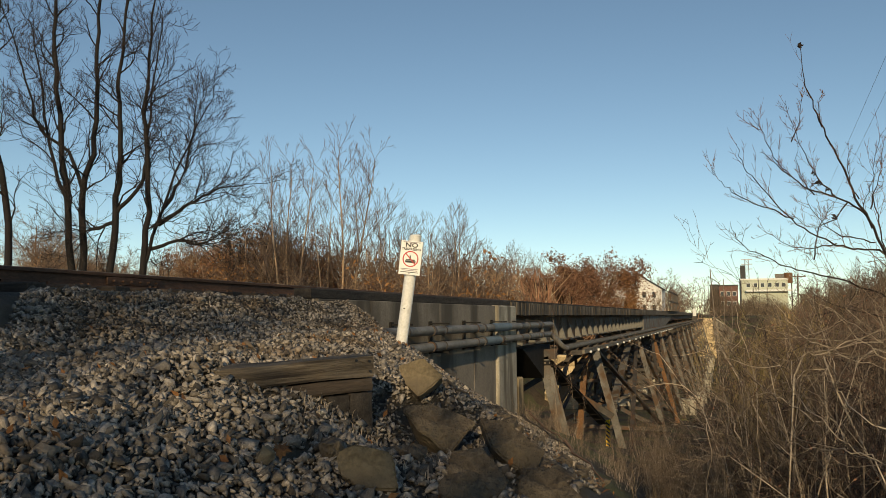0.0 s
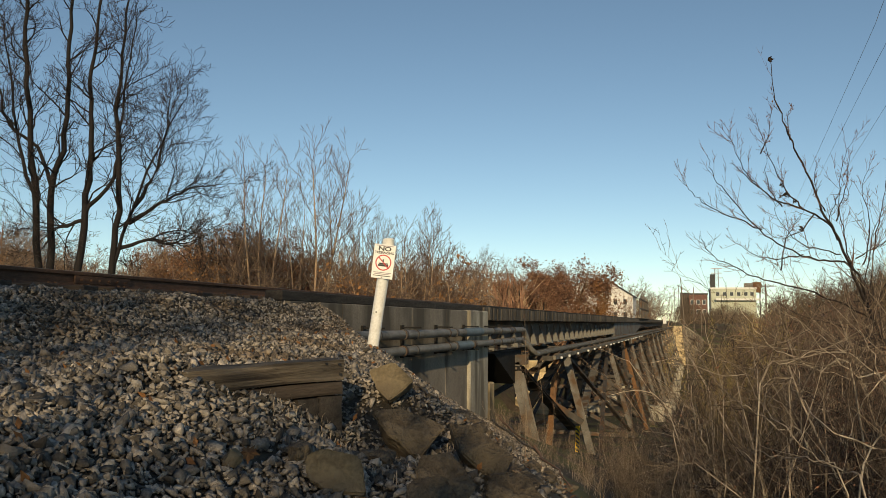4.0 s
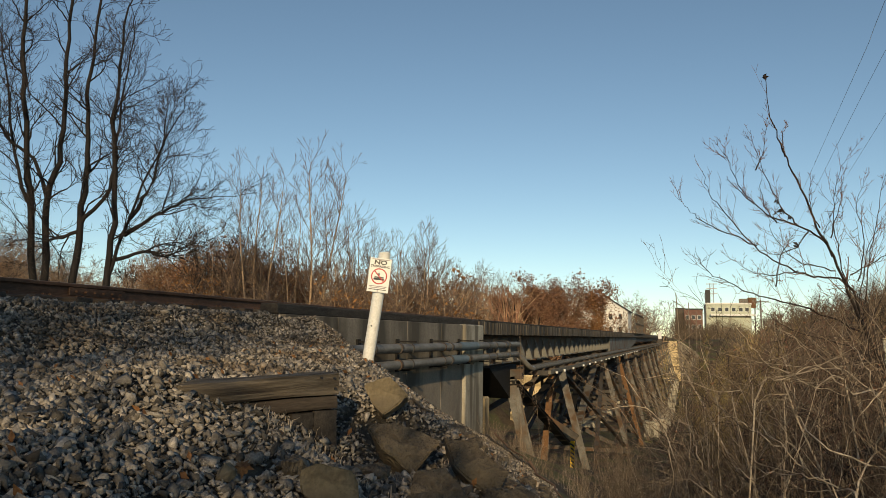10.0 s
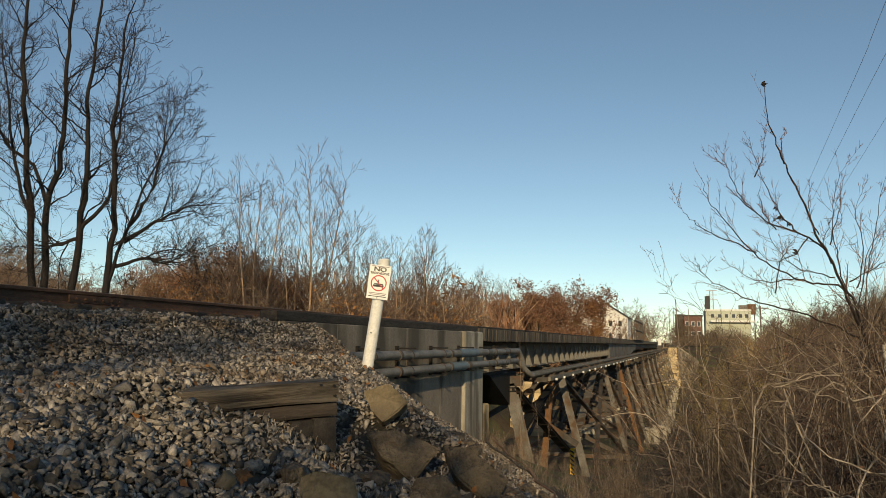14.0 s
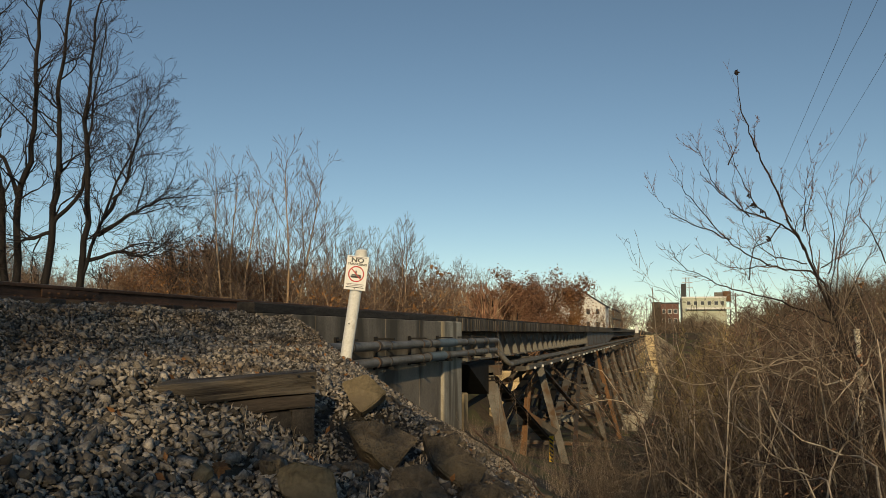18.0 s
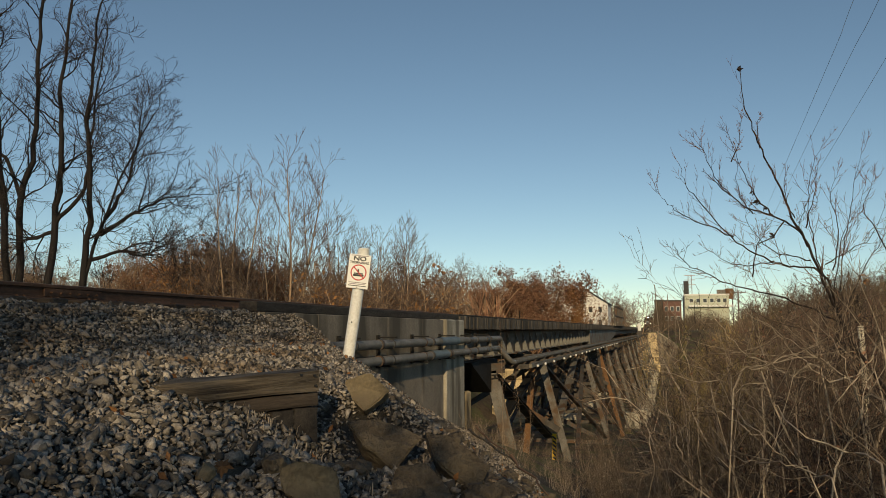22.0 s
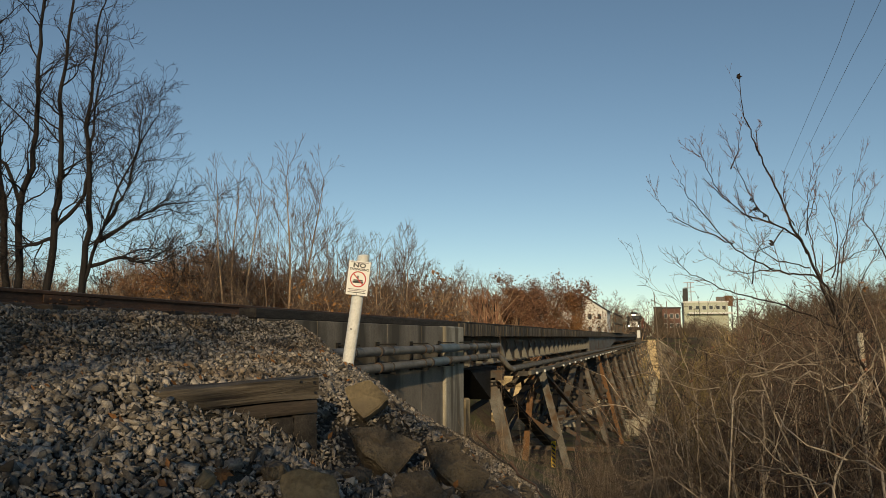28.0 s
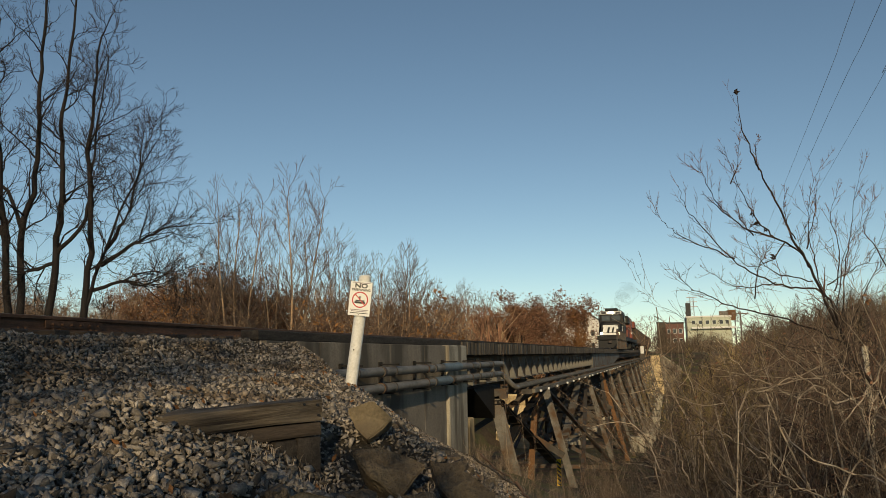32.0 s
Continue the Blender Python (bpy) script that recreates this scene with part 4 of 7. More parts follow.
class Kind:
    """A few grown variants of a plant, set out again and again at other sizes and turns."""

    def __init__(self, make, variants):
        self.make, self.variants, self.made = make, variants, []

    def put(self, rv, x, y, top, wide=1.0, sink=0.1):
        """One plant at x, y whose crown ends at the height top."""
        g = gz(x, y) - sink
        if len(self.made) < self.variants:
            t = self.make(len(self.made), (x, y, g))
            s = (top - g) / t["tall"]
            t.scale = (s * wide, s * wide, s)
            self.made.append((t, s))
            return t
        k = rv.randrange(self.variants)
        t, _ = self.made[k]
        s = (top - g) / t["tall"]
        old = t.scale.copy()
        t.scale = (s * wide, s * wide, s)
        c = copy_thing(t, Matrix.Translation((x, y, g)) @ Matrix.Rotation(rv.uniform(0, 6.28), 4, "Z"))
        t.scale = old
        return c


def tall_make(k, base):
    """A slender tree: one long stem whose upswept shoots divide into fine twigs."""
    rnd = np.random.RandomState(50 + k)
    tree = thing("slender_tree", "tall slender bare tree with a pale tan stem", "tree", base, "slender trees beyond the track")
    u = np.linspace(0, 1, 15)
    line = np.stack([0.5 * (k - 1) * u ** 2 + 0.12 * np.sin(6 * u + k), 0.12 * np.cos(5 * u + k), 10.5 * u], 1)
    rr = 0.088 * (1 - 0.78 * u ** 0.9)
    out = [[(line, rr)], [], [], []]
    for j in range(17):
        w = 0.30 + 0.70 * (j + rnd.rand()) / 17
        i = min(int(w * 14), 13)
        d = rot_about(np.array([0.0, 0.0, 1.0]), rnd, radians(rnd.uniform(24, 46)))
        fork(rnd, line[i], d, rnd.uniform(0.75, 1.1) * (1.35 - 0.75 * w), min(0.035, rr[i] * 0.5), 4, out, 0.075, 0.085, (18, 40), 0.0075)
    fork(rnd, line[-1], np.array([0.05 * (k - 1), 0.0, 1.0]), 0.7, rr[-1], 4, out, 0.05, 0.08, (18, 38), 0.0075)
    finish(tree, rnd, out, (M_TAN, M_TAN, M_TIPS, M_TIPS), None, (6, 4, 3, 3), "trunk")
    tree["tall"] = max(float(p[:, 2].max()) for level in out for p, _ in level)
    return tree


def round_make(leaf, mats, label, seed, num=2, sp=None):
    def make(k, base):
        r = random.Random(seed + k)
        stems = [((r.uniform(-0.5, 0.5), r.uniform(-0.5, 0.5), 0), (r.uniform(-0.25, 0.25), r.uniform(-0.25, 0.25), 1), r.uniform(4.0, 5.2), r.uniform(0.05, 0.09)) for _ in range(num)]
        return plant("leafy_bush" if leaf else "bare_thicket", label, "bush", seed + k, base, stems, sp or SPEC_ROUND, mats, leaf, "thicket beyond the track", sides=(5, 4, 3, 3))
    return make


def brush_make(mats, label, seed):
    def make(k, base):
        r = random.Random(seed + k)
        stems = [((r.uniform(-0.5, 0.5), r.uniform(-0.5, 0.5), 0), (r.uniform(-0.42, 0.42), r.uniform(-0.42, 0.42), 1), r.uniform(2.0, 3.8), r.uniform(0.009, 0.02)) for _ in range(5)]
        return plant("bush", label, "bush", seed + k, base, stems, SPEC_BRUSH, mats, None, "brush on the bank", sides=(4, 3, 3, 3))
    return make


def sapling_make(mats, label, seed):
    def make(k, base):
        r = random.Random(seed + k)
        stems = [((r.uniform(-0.2, 0.2), r.uniform(-0.2, 0.2), 0), (r.uniform(-0.45, 0.45), r.uniform(-0.4, 0.4), 1), r.uniform(2.4, 3.6), r.uniform(0.012, 0.02)) for _ in range(2)]
        return plant("sapling", label, "sapling", seed + k, base, stems, SPEC_SAPLING, mats, None, "saplings on the bank", sides=(6, 4, 3, 3))
    return make


SPEC_ARCH = spec([9, 6, 3], [14, 8, 5, 3], [0.11, 0.14, 0.18, 0.2], [-0.035, 0.0, 0.01, 0.01], [0.3, 0.35, 0.4, 0.6],
                 [(25, 60), (30, 70), (30, 60)], [0.34, 0.42, 0.45], 0.0022, [0.15, 0.15, 0.1])


def arch_make(mats, label, seed, leaf=None):
    def make(k, base):
        r = random.Random(seed + k)
        stems = [((r.uniform(-0.35, 0.35), r.uniform(-0.35, 0.35), 0), (r.uniform(-0.8, 0.8), r.uniform(-0.6, 0.6), 1), r.uniform(2.0, 3.9), r.uniform(0.008, 0.017)) for _ in range(5)]
        return plant("bush", label, "bush", seed + k, base, stems, SPEC_ARCH, mats, leaf, "brush on the bank", sides=(5, 4, 3, 3))
    return make


# pale kinds have sunlight in their colour, the dark kind the tangle's inner shade
ARCH = [Kind(arch_make((M_GREYSTEM, M_GREYSTEM, M_DIMTWIG, M_DIMTWIG), "tangled brush of long arching grey-brown branches", 600), 4),
        Kind(arch_make((M_DIMTWIG, M_TWIG, M_TWIG, M_TWIG), "red-brown tangle of arching branches, coloured dark for inner shade", 620, (M_LEAFRED, 1, 0.018, 0.02, 0.05, 0.2)), 4),
        Kind(arch_make((M_PALE, M_GREYSTEM, M_GREYSTEM, M_DIMTWIG), "arching brush with sunlit tan branches", 640), 3)]
SAPLING = [Kind(sapling_make((M_PALE, M_PALE, M_GREYSTEM, M_DIMTWIG), "bare sapling with a pale sunlit stem", 540), 3),
           Kind(sapling_make((M_DIMTWIG, M_DIMTWIG, M_DIMTWIG, M_SHRUBTIP), "bare dark brown sapling with spreading branches", 500), 3),
           Kind(sapling_make((M_GREYSTEM, M_GREYSTEM, M_DIMTWIG, M_SHRUBTIP), "bare sapling with a sunlit grey-tan stem", 520), 3)]
SLENDER = Kind(tall_make, 4)
BARE = Kind(round_make(None, (M_BROWN, M_BROWN, M_TIPS, M_TIPS), "bare grey-brown thicket of fine twigs", 100), 3)
TANNED = Kind(round_make(None, (M_TAN, M_TAN, M_TAN, M_TIPS), "bare tan thicket lit by low sun", 130), 3)
RUSSET = Kind(round_make((M_LEAFRED, 1, 0.07, 0.16, 0.6, 0.3), (M_BROWN, M_BROWN, M_BROWN, M_BROWN), "thicket holding russet leaves", 160), 3)
GOLDEN = Kind(round_make((M_LEAFORANGE, 1, 0.09, 0.2, 0.16, 0.3), (M_TAN, M_TAN, M_BROWN, M_TIPS), "thicket with sparse orange-brown leaves", 190), 2)
# dark twig colours here stand for the shaded gaps inside the brush
BRUSH = [Kind(brush_make((M_DIMTWIG, M_DIMTWIG, M_TWIG, M_TWIG), "tangled brown brush on the bank, coloured dark for inner shade", 300), 3),
         Kind(brush_make((M_GREYSTEM, M_GREYSTEM, M_DIMTWIG, M_DIMTWIG), "tangled grey-tan brush on the bank", 330), 3),
         Kind(brush_make((M_PALE, M_GREYSTEM, M_GREYSTEM, M_GREYSTEM), "bare saplings with pale stems on the bank", 360), 2),
         Kind(brush_make((M_DIMTWIG, M_SHRUBTIP, M_TWIG, M_TWIG), "reddish bare brush on the bank, twigs coloured dark for shade", 390), 2)]


def woods(name, patches, material, seed, label, width=0.05):
    """A far thicket past counting: many thin leaning twig strokes in one mesh. Patches: x, y, half-width, top, strokes."""
    rnd = np.random.RandomState(seed)
    vs = []
    for x, y, half, top, n in patches:
        g = gz(x, y)
        px = x + rnd.normal(size=n) * half * 0.5
        py = y + rnd.normal(size=n) * half * 0.5
        tall = max(top - g, 1.0)
        crown = np.exp(-((px - x) / half) ** 2)
        z0 = g + tall * rnd.rand(n) ** 1.35 * 0.88 * crown * rnd.uniform(0.8, 1.05)
        ln = tall * rnd.uniform(0.12, 0.4, n)
        ln = np.minimum(ln, g + tall * (0.3 + 0.7 * crown) - z0 + 0.1).clip(0.15)
        lean = rnd.normal(size=n) * 0.45
        w = width * rnd.uniform(0.5, 1.4, n)
        a = np.stack([px - w, py, z0], 1)
        b = np.stack([px + w, py, z0], 1)
        c = np.stack([px + lean * ln + 0.3 * w, py + rnd.normal(size=n) * 0.3, z0 + ln], 1)
        d = np.stack([px + lean * ln - 0.3 * w, c[:, 1], z0 + ln], 1)
        vs.append(np.stack([a, b, c, d], 1).reshape(-1, 3))
    v = np.concatenate(vs)
    return tagged(raw(name, v, np.arange(len(v)).reshape(-1, 4), material, smooth=False), label, "woods", kind="stuff")


rv = random.Random(8)


def spot(px, depth):
    """Plan position seen at that bearing (in the middle of the walk) and depth."""
    x = (px - 1178) / 1400 * 0.963 * depth
    return x, (depth + 0.27 * x) / 0.963


def skyline(px, py, depth):
    return (584 - py) / 1400 * depth


def seen(px, py, depth):
    """The place at that bearing, height and depth."""
    x, y = spot(px, depth)
    return Vector((x, y, skyline(px, py, depth)))


# slender trees in clumps, fitted to the skyline
for px, py, dp in [(398, 245, 55), (418, 262, 56), (442, 255, 54), (380, 330, 57), (512, 222, 54), (536, 232, 55), (556, 300, 56), (492, 330, 58), (585, 345, 58), (612, 380, 60), (640, 392, 60),
                   (668, 405, 62), (690, 400, 63), (716, 380, 60), (738, 395, 62), (655, 430, 55), (575, 400, 52), (700, 440, 54), (760, 450, 60), (568, 385, 57), (598, 372, 61), (626, 400, 56), (648, 398, 59), (676, 392, 57), (704, 372, 61), (726, 384, 58), (748, 420, 62), (775, 440, 66), (790, 452, 70), (812, 446, 100), (806, 455, 96), (860, 470, 110), (872, 474, 112), (340, 395, 60), (475, 330, 56)]:
    SLENDER.put(rv, *spot(px, dp), skyline(px, py, dp), 1.05)
# thickets along the far side of the track
TOPS = [(-60, 430), (0, 445), (90, 470), (160, 480), (210, 450), (260, 405), (310, 390), (370, 395), (420, 420), (480, 440), (560, 472), (620, 468), (700, 468), (770, 470), (830, 488), (880, 494), (1010, 500), (1060, 512), (1115, 530)]
for k in range(78):
    px = -70 + 1185 * (k + 0.5) / 78 + rv.uniform(-12, 12)
    dp = rv.uniform(58, 80) if px < 780 else rv.uniform(124, 150)
    py = float(np.interp(px, *zip(*TOPS))) - 28 + rv.uniform(0, 45)
    if 215 < px < 590 and k % 3:
        kind = RUSSET if rv.random() < 0.6 else GOLDEN
        py += 34
    elif 590 < px < 900 and rv.random() < 0.45:
        kind = GOLDEN
        py += 25
    else:
        kind = BARE if rv.random() < 0.5 else TANNED
    if px > 955:
        dp = rv.uniform(165, 200)
        py += 14
    kind.put(rv, *spot(px, dp), skyline(px, py, dp), rv.uniform(0.9, 1.2))
# lower row close behind the track
for k in range(26):
    px = -60 + 830 * (k + 0.5) / 26 + rv.uniform(-15, 15)
    dp = rv.uniform(44, 56)
    (TANNED if rv.random() < 0.6 else GOLDEN).put(rv, *spot(px, dp), skyline(px, rv.uniform(470, 510), dp), 1.1)
DARK = Kind(round_make(None, (M_BARK, M_TWIG, M_TWIG, M_TWIG), "dark bare round-headed tree beyond the track", 230, 1), 2)
for px, py, dp in ((262, 402, 62), (292, 388, 63), (325, 392, 61), (360, 398, 64), (238, 420, 60)):
    DARK.put(rv, *spot(px, dp), skyline(px, py, dp), 1.0)
for k, (px, py) in enumerate(((-115, 372), (-85, 385), (-55, 380), (-25, 395), (5, 405), (35, 425), (62, 440))):
    (TANNED if k % 2 else BARE).put(rv, *spot(px, 78), skyline(px, py, 78), 1.0)
# bare crowns rising behind
for px, py, dp in [(815, 445, 130), (868, 470, 140), (845, 465, 150), (785, 460, 120), (1035, 482, 175), (1055, 494, 180), (1085, 514, 240), (1098, 517, 240), (1072, 512, 240), (1108, 524, 250)]:
    (BARE if px < 1070 else TANNED).put(rv, *spot(px, dp), skyline(px, py, dp), 0.8 if px < 900 else 1.1)


def oak_make(m, seed):
    def make(k, base):
        return plant("oak_tree", "oak holding its dry leaves, russet in the low sun", "tree", seed + k, base, [((0, 0, 0), (0, 0, 1), 9.0, 0.2)], SPEC_ROUND,
                     (M_BARK, M_BROWN, M_BROWN, M_BROWN), (m, 5, 0.10, 0.28, 0.85, 1.2), "oaks by the white house", sides=(6, 4, 3, 3))
    return make


OAK = Kind(oak_make(M_LEAFRED, 200), 2)
OAK2 = Kind(oak_make(M_LEAFORANGE, 210), 1)
for px, py, dp in [(905, 490, 116), (930, 474, 118), (962, 478, 120), (888, 508, 114), (945, 492, 113), (915, 510, 111)]:
    OAK.put(rv, *spot(px, dp), skyline(px, py, dp), 1.15)
OAK2.put(rv, *spot(1004, 122), skyline(1004, 488, 122), 0.6)

# the bare shrub that reaches over the view close by
SHRUB = [
    [(1.99, 8.51, -2.20), (1.96, 8.21, -0.72), (1.74, 7.97, -0.32), (1.51, 7.74, 0.07), (1.35, 7.55, 0.40), (1.21, 7.39, 0.71), (1.07, 7.23, 0.95), (0.96, 7.10, 1.20), (0.83, 6.95, 1.43), (0.74, 6.83, 1.64), (0.67, 6.73, 1.85), (0.64, 6.65, 2.10)],
    [(1.22, 7.49, 0.72), (1.11, 7.38, 0.88), (0.92, 7.22, 0.96), (0.69, 7.03, 1.02), (0.56, 6.91, 1.11), (0.43, 6.79, 1.25), (0.35, 6.70, 1.42), (0.32, 6.66, 1.55)],
    [(0.92, 7.22, 0.96), (0.81, 7.16, 1.08), (0.75, 7.14, 1.19), (0.67, 7.10, 1.36), (0.60, 7.06, 1.55), (0.55, 7.04, 1.77)],
    [(1.48, 7.74, 0.17), (1.33, 7.58, 0.50), (1.09, 7.38, 0.54), (0.90, 7.21, 0.57), (0.63, 6.96, 0.69), (0.46, 6.79, 0.83), (0.29, 6.61, 1.04), (0.17, 6.48, 1.18), (0.14, 6.42, 1.31)],
    [(0.57, 6.96, 0.77), (0.42, 6.85, 0.83), (0.22, 6.70, 0.90), (0.10, 6.60, 0.97), (0.00, 6.54, 1.05), (-0.05, 6.50, 1.17)],
    [(1.52, 7.79, 0.05), (1.18, 7.48, 0.21), (0.84, 7.17, 0.30), (0.57, 6.91, 0.35), (0.40, 6.73, 0.42), (0.25, 6.56, 0.48), (0.14, 6.43, 0.54), (0.08, 6.34, 0.67)],
    [(0.72, 7.11, 0.44), (0.77, 7.13, 0.70), (0.85, 7.18, 0.84), (0.93, 7.23, 0.95)],
    [(1.38, 7.65, 0.39), (1.30, 7.59, 0.70), (1.26, 7.57, 0.99), (1.26, 7.58, 1.24), (1.33, 7.65, 1.49), (1.43, 7.74, 1.68)],
    [(1.11, 7.37, 0.96), (1.02, 7.25, 1.14), (1.03, 7.19, 1.35)],
    [(1.22, 7.49, 0.72), (1.16, 7.45, 0.88), (1.23, 7.51, 1.08), (1.29, 7.57, 1.31)],
    [(0.55, 6.90, 1.11), (0.44, 6.73, 1.19), (0.31, 6.53, 1.25)],
    [(0.57, 6.89, 1.39), (0.63, 6.92, 1.56), (0.67, 6.93, 1.81)],
    [(0.82, 7.08, 1.53), (0.81, 7.13, 1.71), (0.86, 7.24, 1.86)],
    [(0.91, 7.25, 0.58), (0.67, 7.04, 0.53), (0.47, 6.83, 0.57), (0.34, 6.69, 0.64)],
    [(1.43, 7.70, 0.27), (1.50, 7.74, 0.56), (1.57, 7.79, 0.86), (1.73, 7.91, 1.11), (1.82, 7.98, 1.37)],
    [(1.64, 7.91, -0.17), (1.26, 7.55, -0.02), (0.92, 7.23, 0.05), (0.69, 6.98, 0.16), (0.54, 6.79, 0.25)],
    [(1.67, 7.93, -0.22), (1.47, 7.77, -0.17), (1.17, 7.54, -0.21), (0.84, 7.27, -0.11), (0.61, 7.07, -0.02)],
    [(0.74, 7.07, 0.97), (0.65, 7.05, 1.09), (0.62, 7.07, 1.24), (0.64, 7.13, 1.44)],
    [(1.01, 7.30, 0.92), (0.86, 7.17, 0.74), (0.67, 6.99, 0.71), (0.52, 6.82, 0.79)],
    [(1.24, 7.52, 0.60), (1.01, 7.35, 0.64), (0.83, 7.22, 0.73), (0.70, 7.12, 0.91), (0.68, 7.11, 1.05)],
    [(1.44, 7.41, 0.31), (1.50, 7.44, 0.69), (1.57, 7.48, 0.99), (1.63, 7.52, 1.29), (1.70, 7.56, 1.59)],
    [(1.39, 7.38, 0.50), (1.46, 7.41, 0.84), (1.41, 7.42, 1.09), (1.48, 7.46, 1.39)],
    [(1.89, 7.51, 0.55), (1.76, 7.49, 0.86), (1.69, 7.51, 1.03), (1.76, 7.56, 1.22), (1.82, 7.62, 1.34)],
    [(1.18, 7.28, 0.86), (1.26, 7.33, 1.13), (1.32, 7.36, 1.45)],
    [(1.51, 7.44, 0.21), (1.67, 7.50, 0.55), (1.81, 7.57, 0.75), (1.99, 7.65, 1.00)],
    [(1.33, 7.36, 0.55), (1.56, 7.45, 0.69), (1.74, 7.55, 0.80), (1.92, 7.61, 1.15)],
]
SPEC_SHRUB = spec([14, 4], [8, 7, 4], [0.04, 0.06, 0.09], [0.05, 0.09, 0.08], [0.3, 0.35, 0.5], [(22, 48), (22, 48)], [0.22, 0.42], 0.0017, [0.15, 0.2])
fitted_tree("shrub", "bare shrub with fine dark red-brown twigs and a few dead leaves", "shrub", 7, SHRUB, [0.021] + [0.0105, 0.0075, 0.0115, 0.007, 0.010] + [0.0065] * 20,
            SPEC_SHRUB, (M_TWIG, M_SHRUBTIP, M_SHRUBTIP), (M_LEAFRED, 1, 0.008, 0.006, 0.03, 0.0), crook=0.007, sides=(6, 4, 3), reach=1.35)
rl = np.random.RandomState(4)
for k, c in enumerate([(0.75, 7.10, 1.16), (0.73, 7.08, 1.06), (0.78, 7.10, 1.06), (0.84, 7.13, 1.02), (0.66, 6.88, 2.17), (0.91, 7.28, 0.80), (1.65, 7.40, 0.45), (1.64, 7.40, 0.40)]):
    v, f = leaf_cards(rl, [(0, 0, 0)], 5, 0.024, 0.010)
    lf = raw("dead_leaf", v, f, M_TWIG if k < 6 else M_LEAFORANGE, None, smooth=False)
    lf.location = c
    tagged(lf, "curled dead brown leaves clinging to the shrub", "leaf", group="dead leaves on the shrub")

# brush on the bank and over the valley floor: single stems close by, saplings and thickets behind
STEMS = [
    [(0.27, 7.70, -1.46), (0.25, 7.33, -0.96), (0.26, 7.54, -0.59), (0.15, 7.29, -0.18), (0.10, 7.35, 0.12)],
    [(0.63, 8.91, -1.27), (0.60, 8.32, -0.64), (0.63, 8.82, -0.33), (0.57, 8.25, 0.02)],
    [(0.20, 8.28, -1.52), (0.11, 7.74, -1.12), (0.03, 8.14, -0.94), (-0.04, 7.69, -0.60)],
    [(1.53, 7.33, -0.63), (1.30, 7.17, -0.44), (1.10, 7.10, -0.27), (0.94, 7.10, -0.08), (0.77, 6.90, 0.06)],
    [(1.62, 6.95, -0.51), (1.38, 6.95, -0.38), (1.10, 6.70, -0.20), (0.95, 6.87, -0.07), (0.70, 6.50, 0.04)],
    [(0.55, 7.17, -0.50), (0.75, 7.08, -0.33), (0.97, 7.19, -0.22), (1.20, 7.26, -0.14), (1.34, 7.21, -0.13)],
    [(1.34, 7.65, -0.52), (1.02, 7.32, -0.39), (0.81, 7.41, -0.27), (0.57, 7.24, -0.13), (0.40, 7.18, 0.11)],
    [(1.00, 8.12, -1.14), (0.72, 7.63, -0.93), (0.55, 7.91, -0.82), (0.34, 7.55, -0.69), (0.17, 7.73, -0.78)],
    [(1.04, 6.34, -1.20), (0.89, 6.56, -1.00), (0.63, 6.12, -0.75), (0.49, 6.46, -0.62), (0.35, 5.95, -0.32)],
    [(1.45, 6.15, -0.68), (1.36, 6.46, -0.48), (1.16, 5.97, -0.22), (1.16, 6.40, -0.03), (1.00, 5.85, 0.17)],
    [(0.74, 7.05, -1.31), (0.75, 6.99, -0.98), (0.74, 6.90, -0.62), (0.79, 7.01, -0.31)],
    [(1.17, 6.64, -1.21), (1.33, 6.83, -0.89), (1.38, 6.57, -0.61), (1.56, 6.89, -0.25), (1.54, 6.50, -0.07)],
    [(-0.18, 8.07, -1.61), (-0.14, 7.58, -1.11), (-0.21, 7.94, -0.84), (-0.26, 7.54, -0.55)],
    [(1.06, 5.84, -1.10), (0.99, 6.24, -1.02), (0.74, 5.69, -0.87), (0.57, 6.14, -0.93), (0.35, 5.55, -0.79)],
    [(1.17, 9.96, -1.27), (1.14, 9.64, -0.67), (1.05, 9.87, -0.17), (0.93, 9.44, 0.15)],
    [(1.32, 5.66, -0.98), (1.19, 6.09, -0.84), (0.81, 5.46, -0.66), (0.71, 5.94, -0.53), (0.58, 5.36, -0.37)],
    [(-0.03, 9.25, -1.77), (0.02, 8.77, -1.21), (-0.00, 9.19, -0.72), (0.10, 8.68, -0.33)],
    [(1.59, 6.66, -0.24), (1.48, 6.81, -0.31), (1.25, 6.52, -0.48), (1.15, 6.83, -0.82), (1.02, 6.46, -1.10)],
]
SPEC_STEM = spec([6, 4, 2], [8, 8, 5, 3], [0.05, 0.10, 0.15, 0.2], [0.02, 0.03, 0.02, 0.02], [0.3, 0.3, 0.4, 0.6], [(25, 60), (25, 60), (30, 60)], [0.34, 0.42, 0.45], 0.0022, [0.2, 0.15, 0.1])
for k, line in enumerate(STEMS):
    x, y, z = line[0]
    x1, y1 = x + 0.7 * (x - line[1][0]), y + 0.5 * (y - line[1][1])
    root = (x1, y1, gz(x1, y1) - 0.05)
    fitted_tree("sapling", "slender bare pale-stemmed sapling in the brush" if k % 3 else "crooked bare grey-brown sapling in the brush", "sapling", 800 + k, [[root] + line if root[2] < z - 0.05 else line],
                [0.008 + 0.0012 * (k % 4)], SPEC_STEM, (M_PALE, M_PALE if k % 3 else M_GREYSTEM, M_GREYSTEM, M_DIMTWIG), None, "saplings on the bank", 0.012, (6, 4, 3, 3))
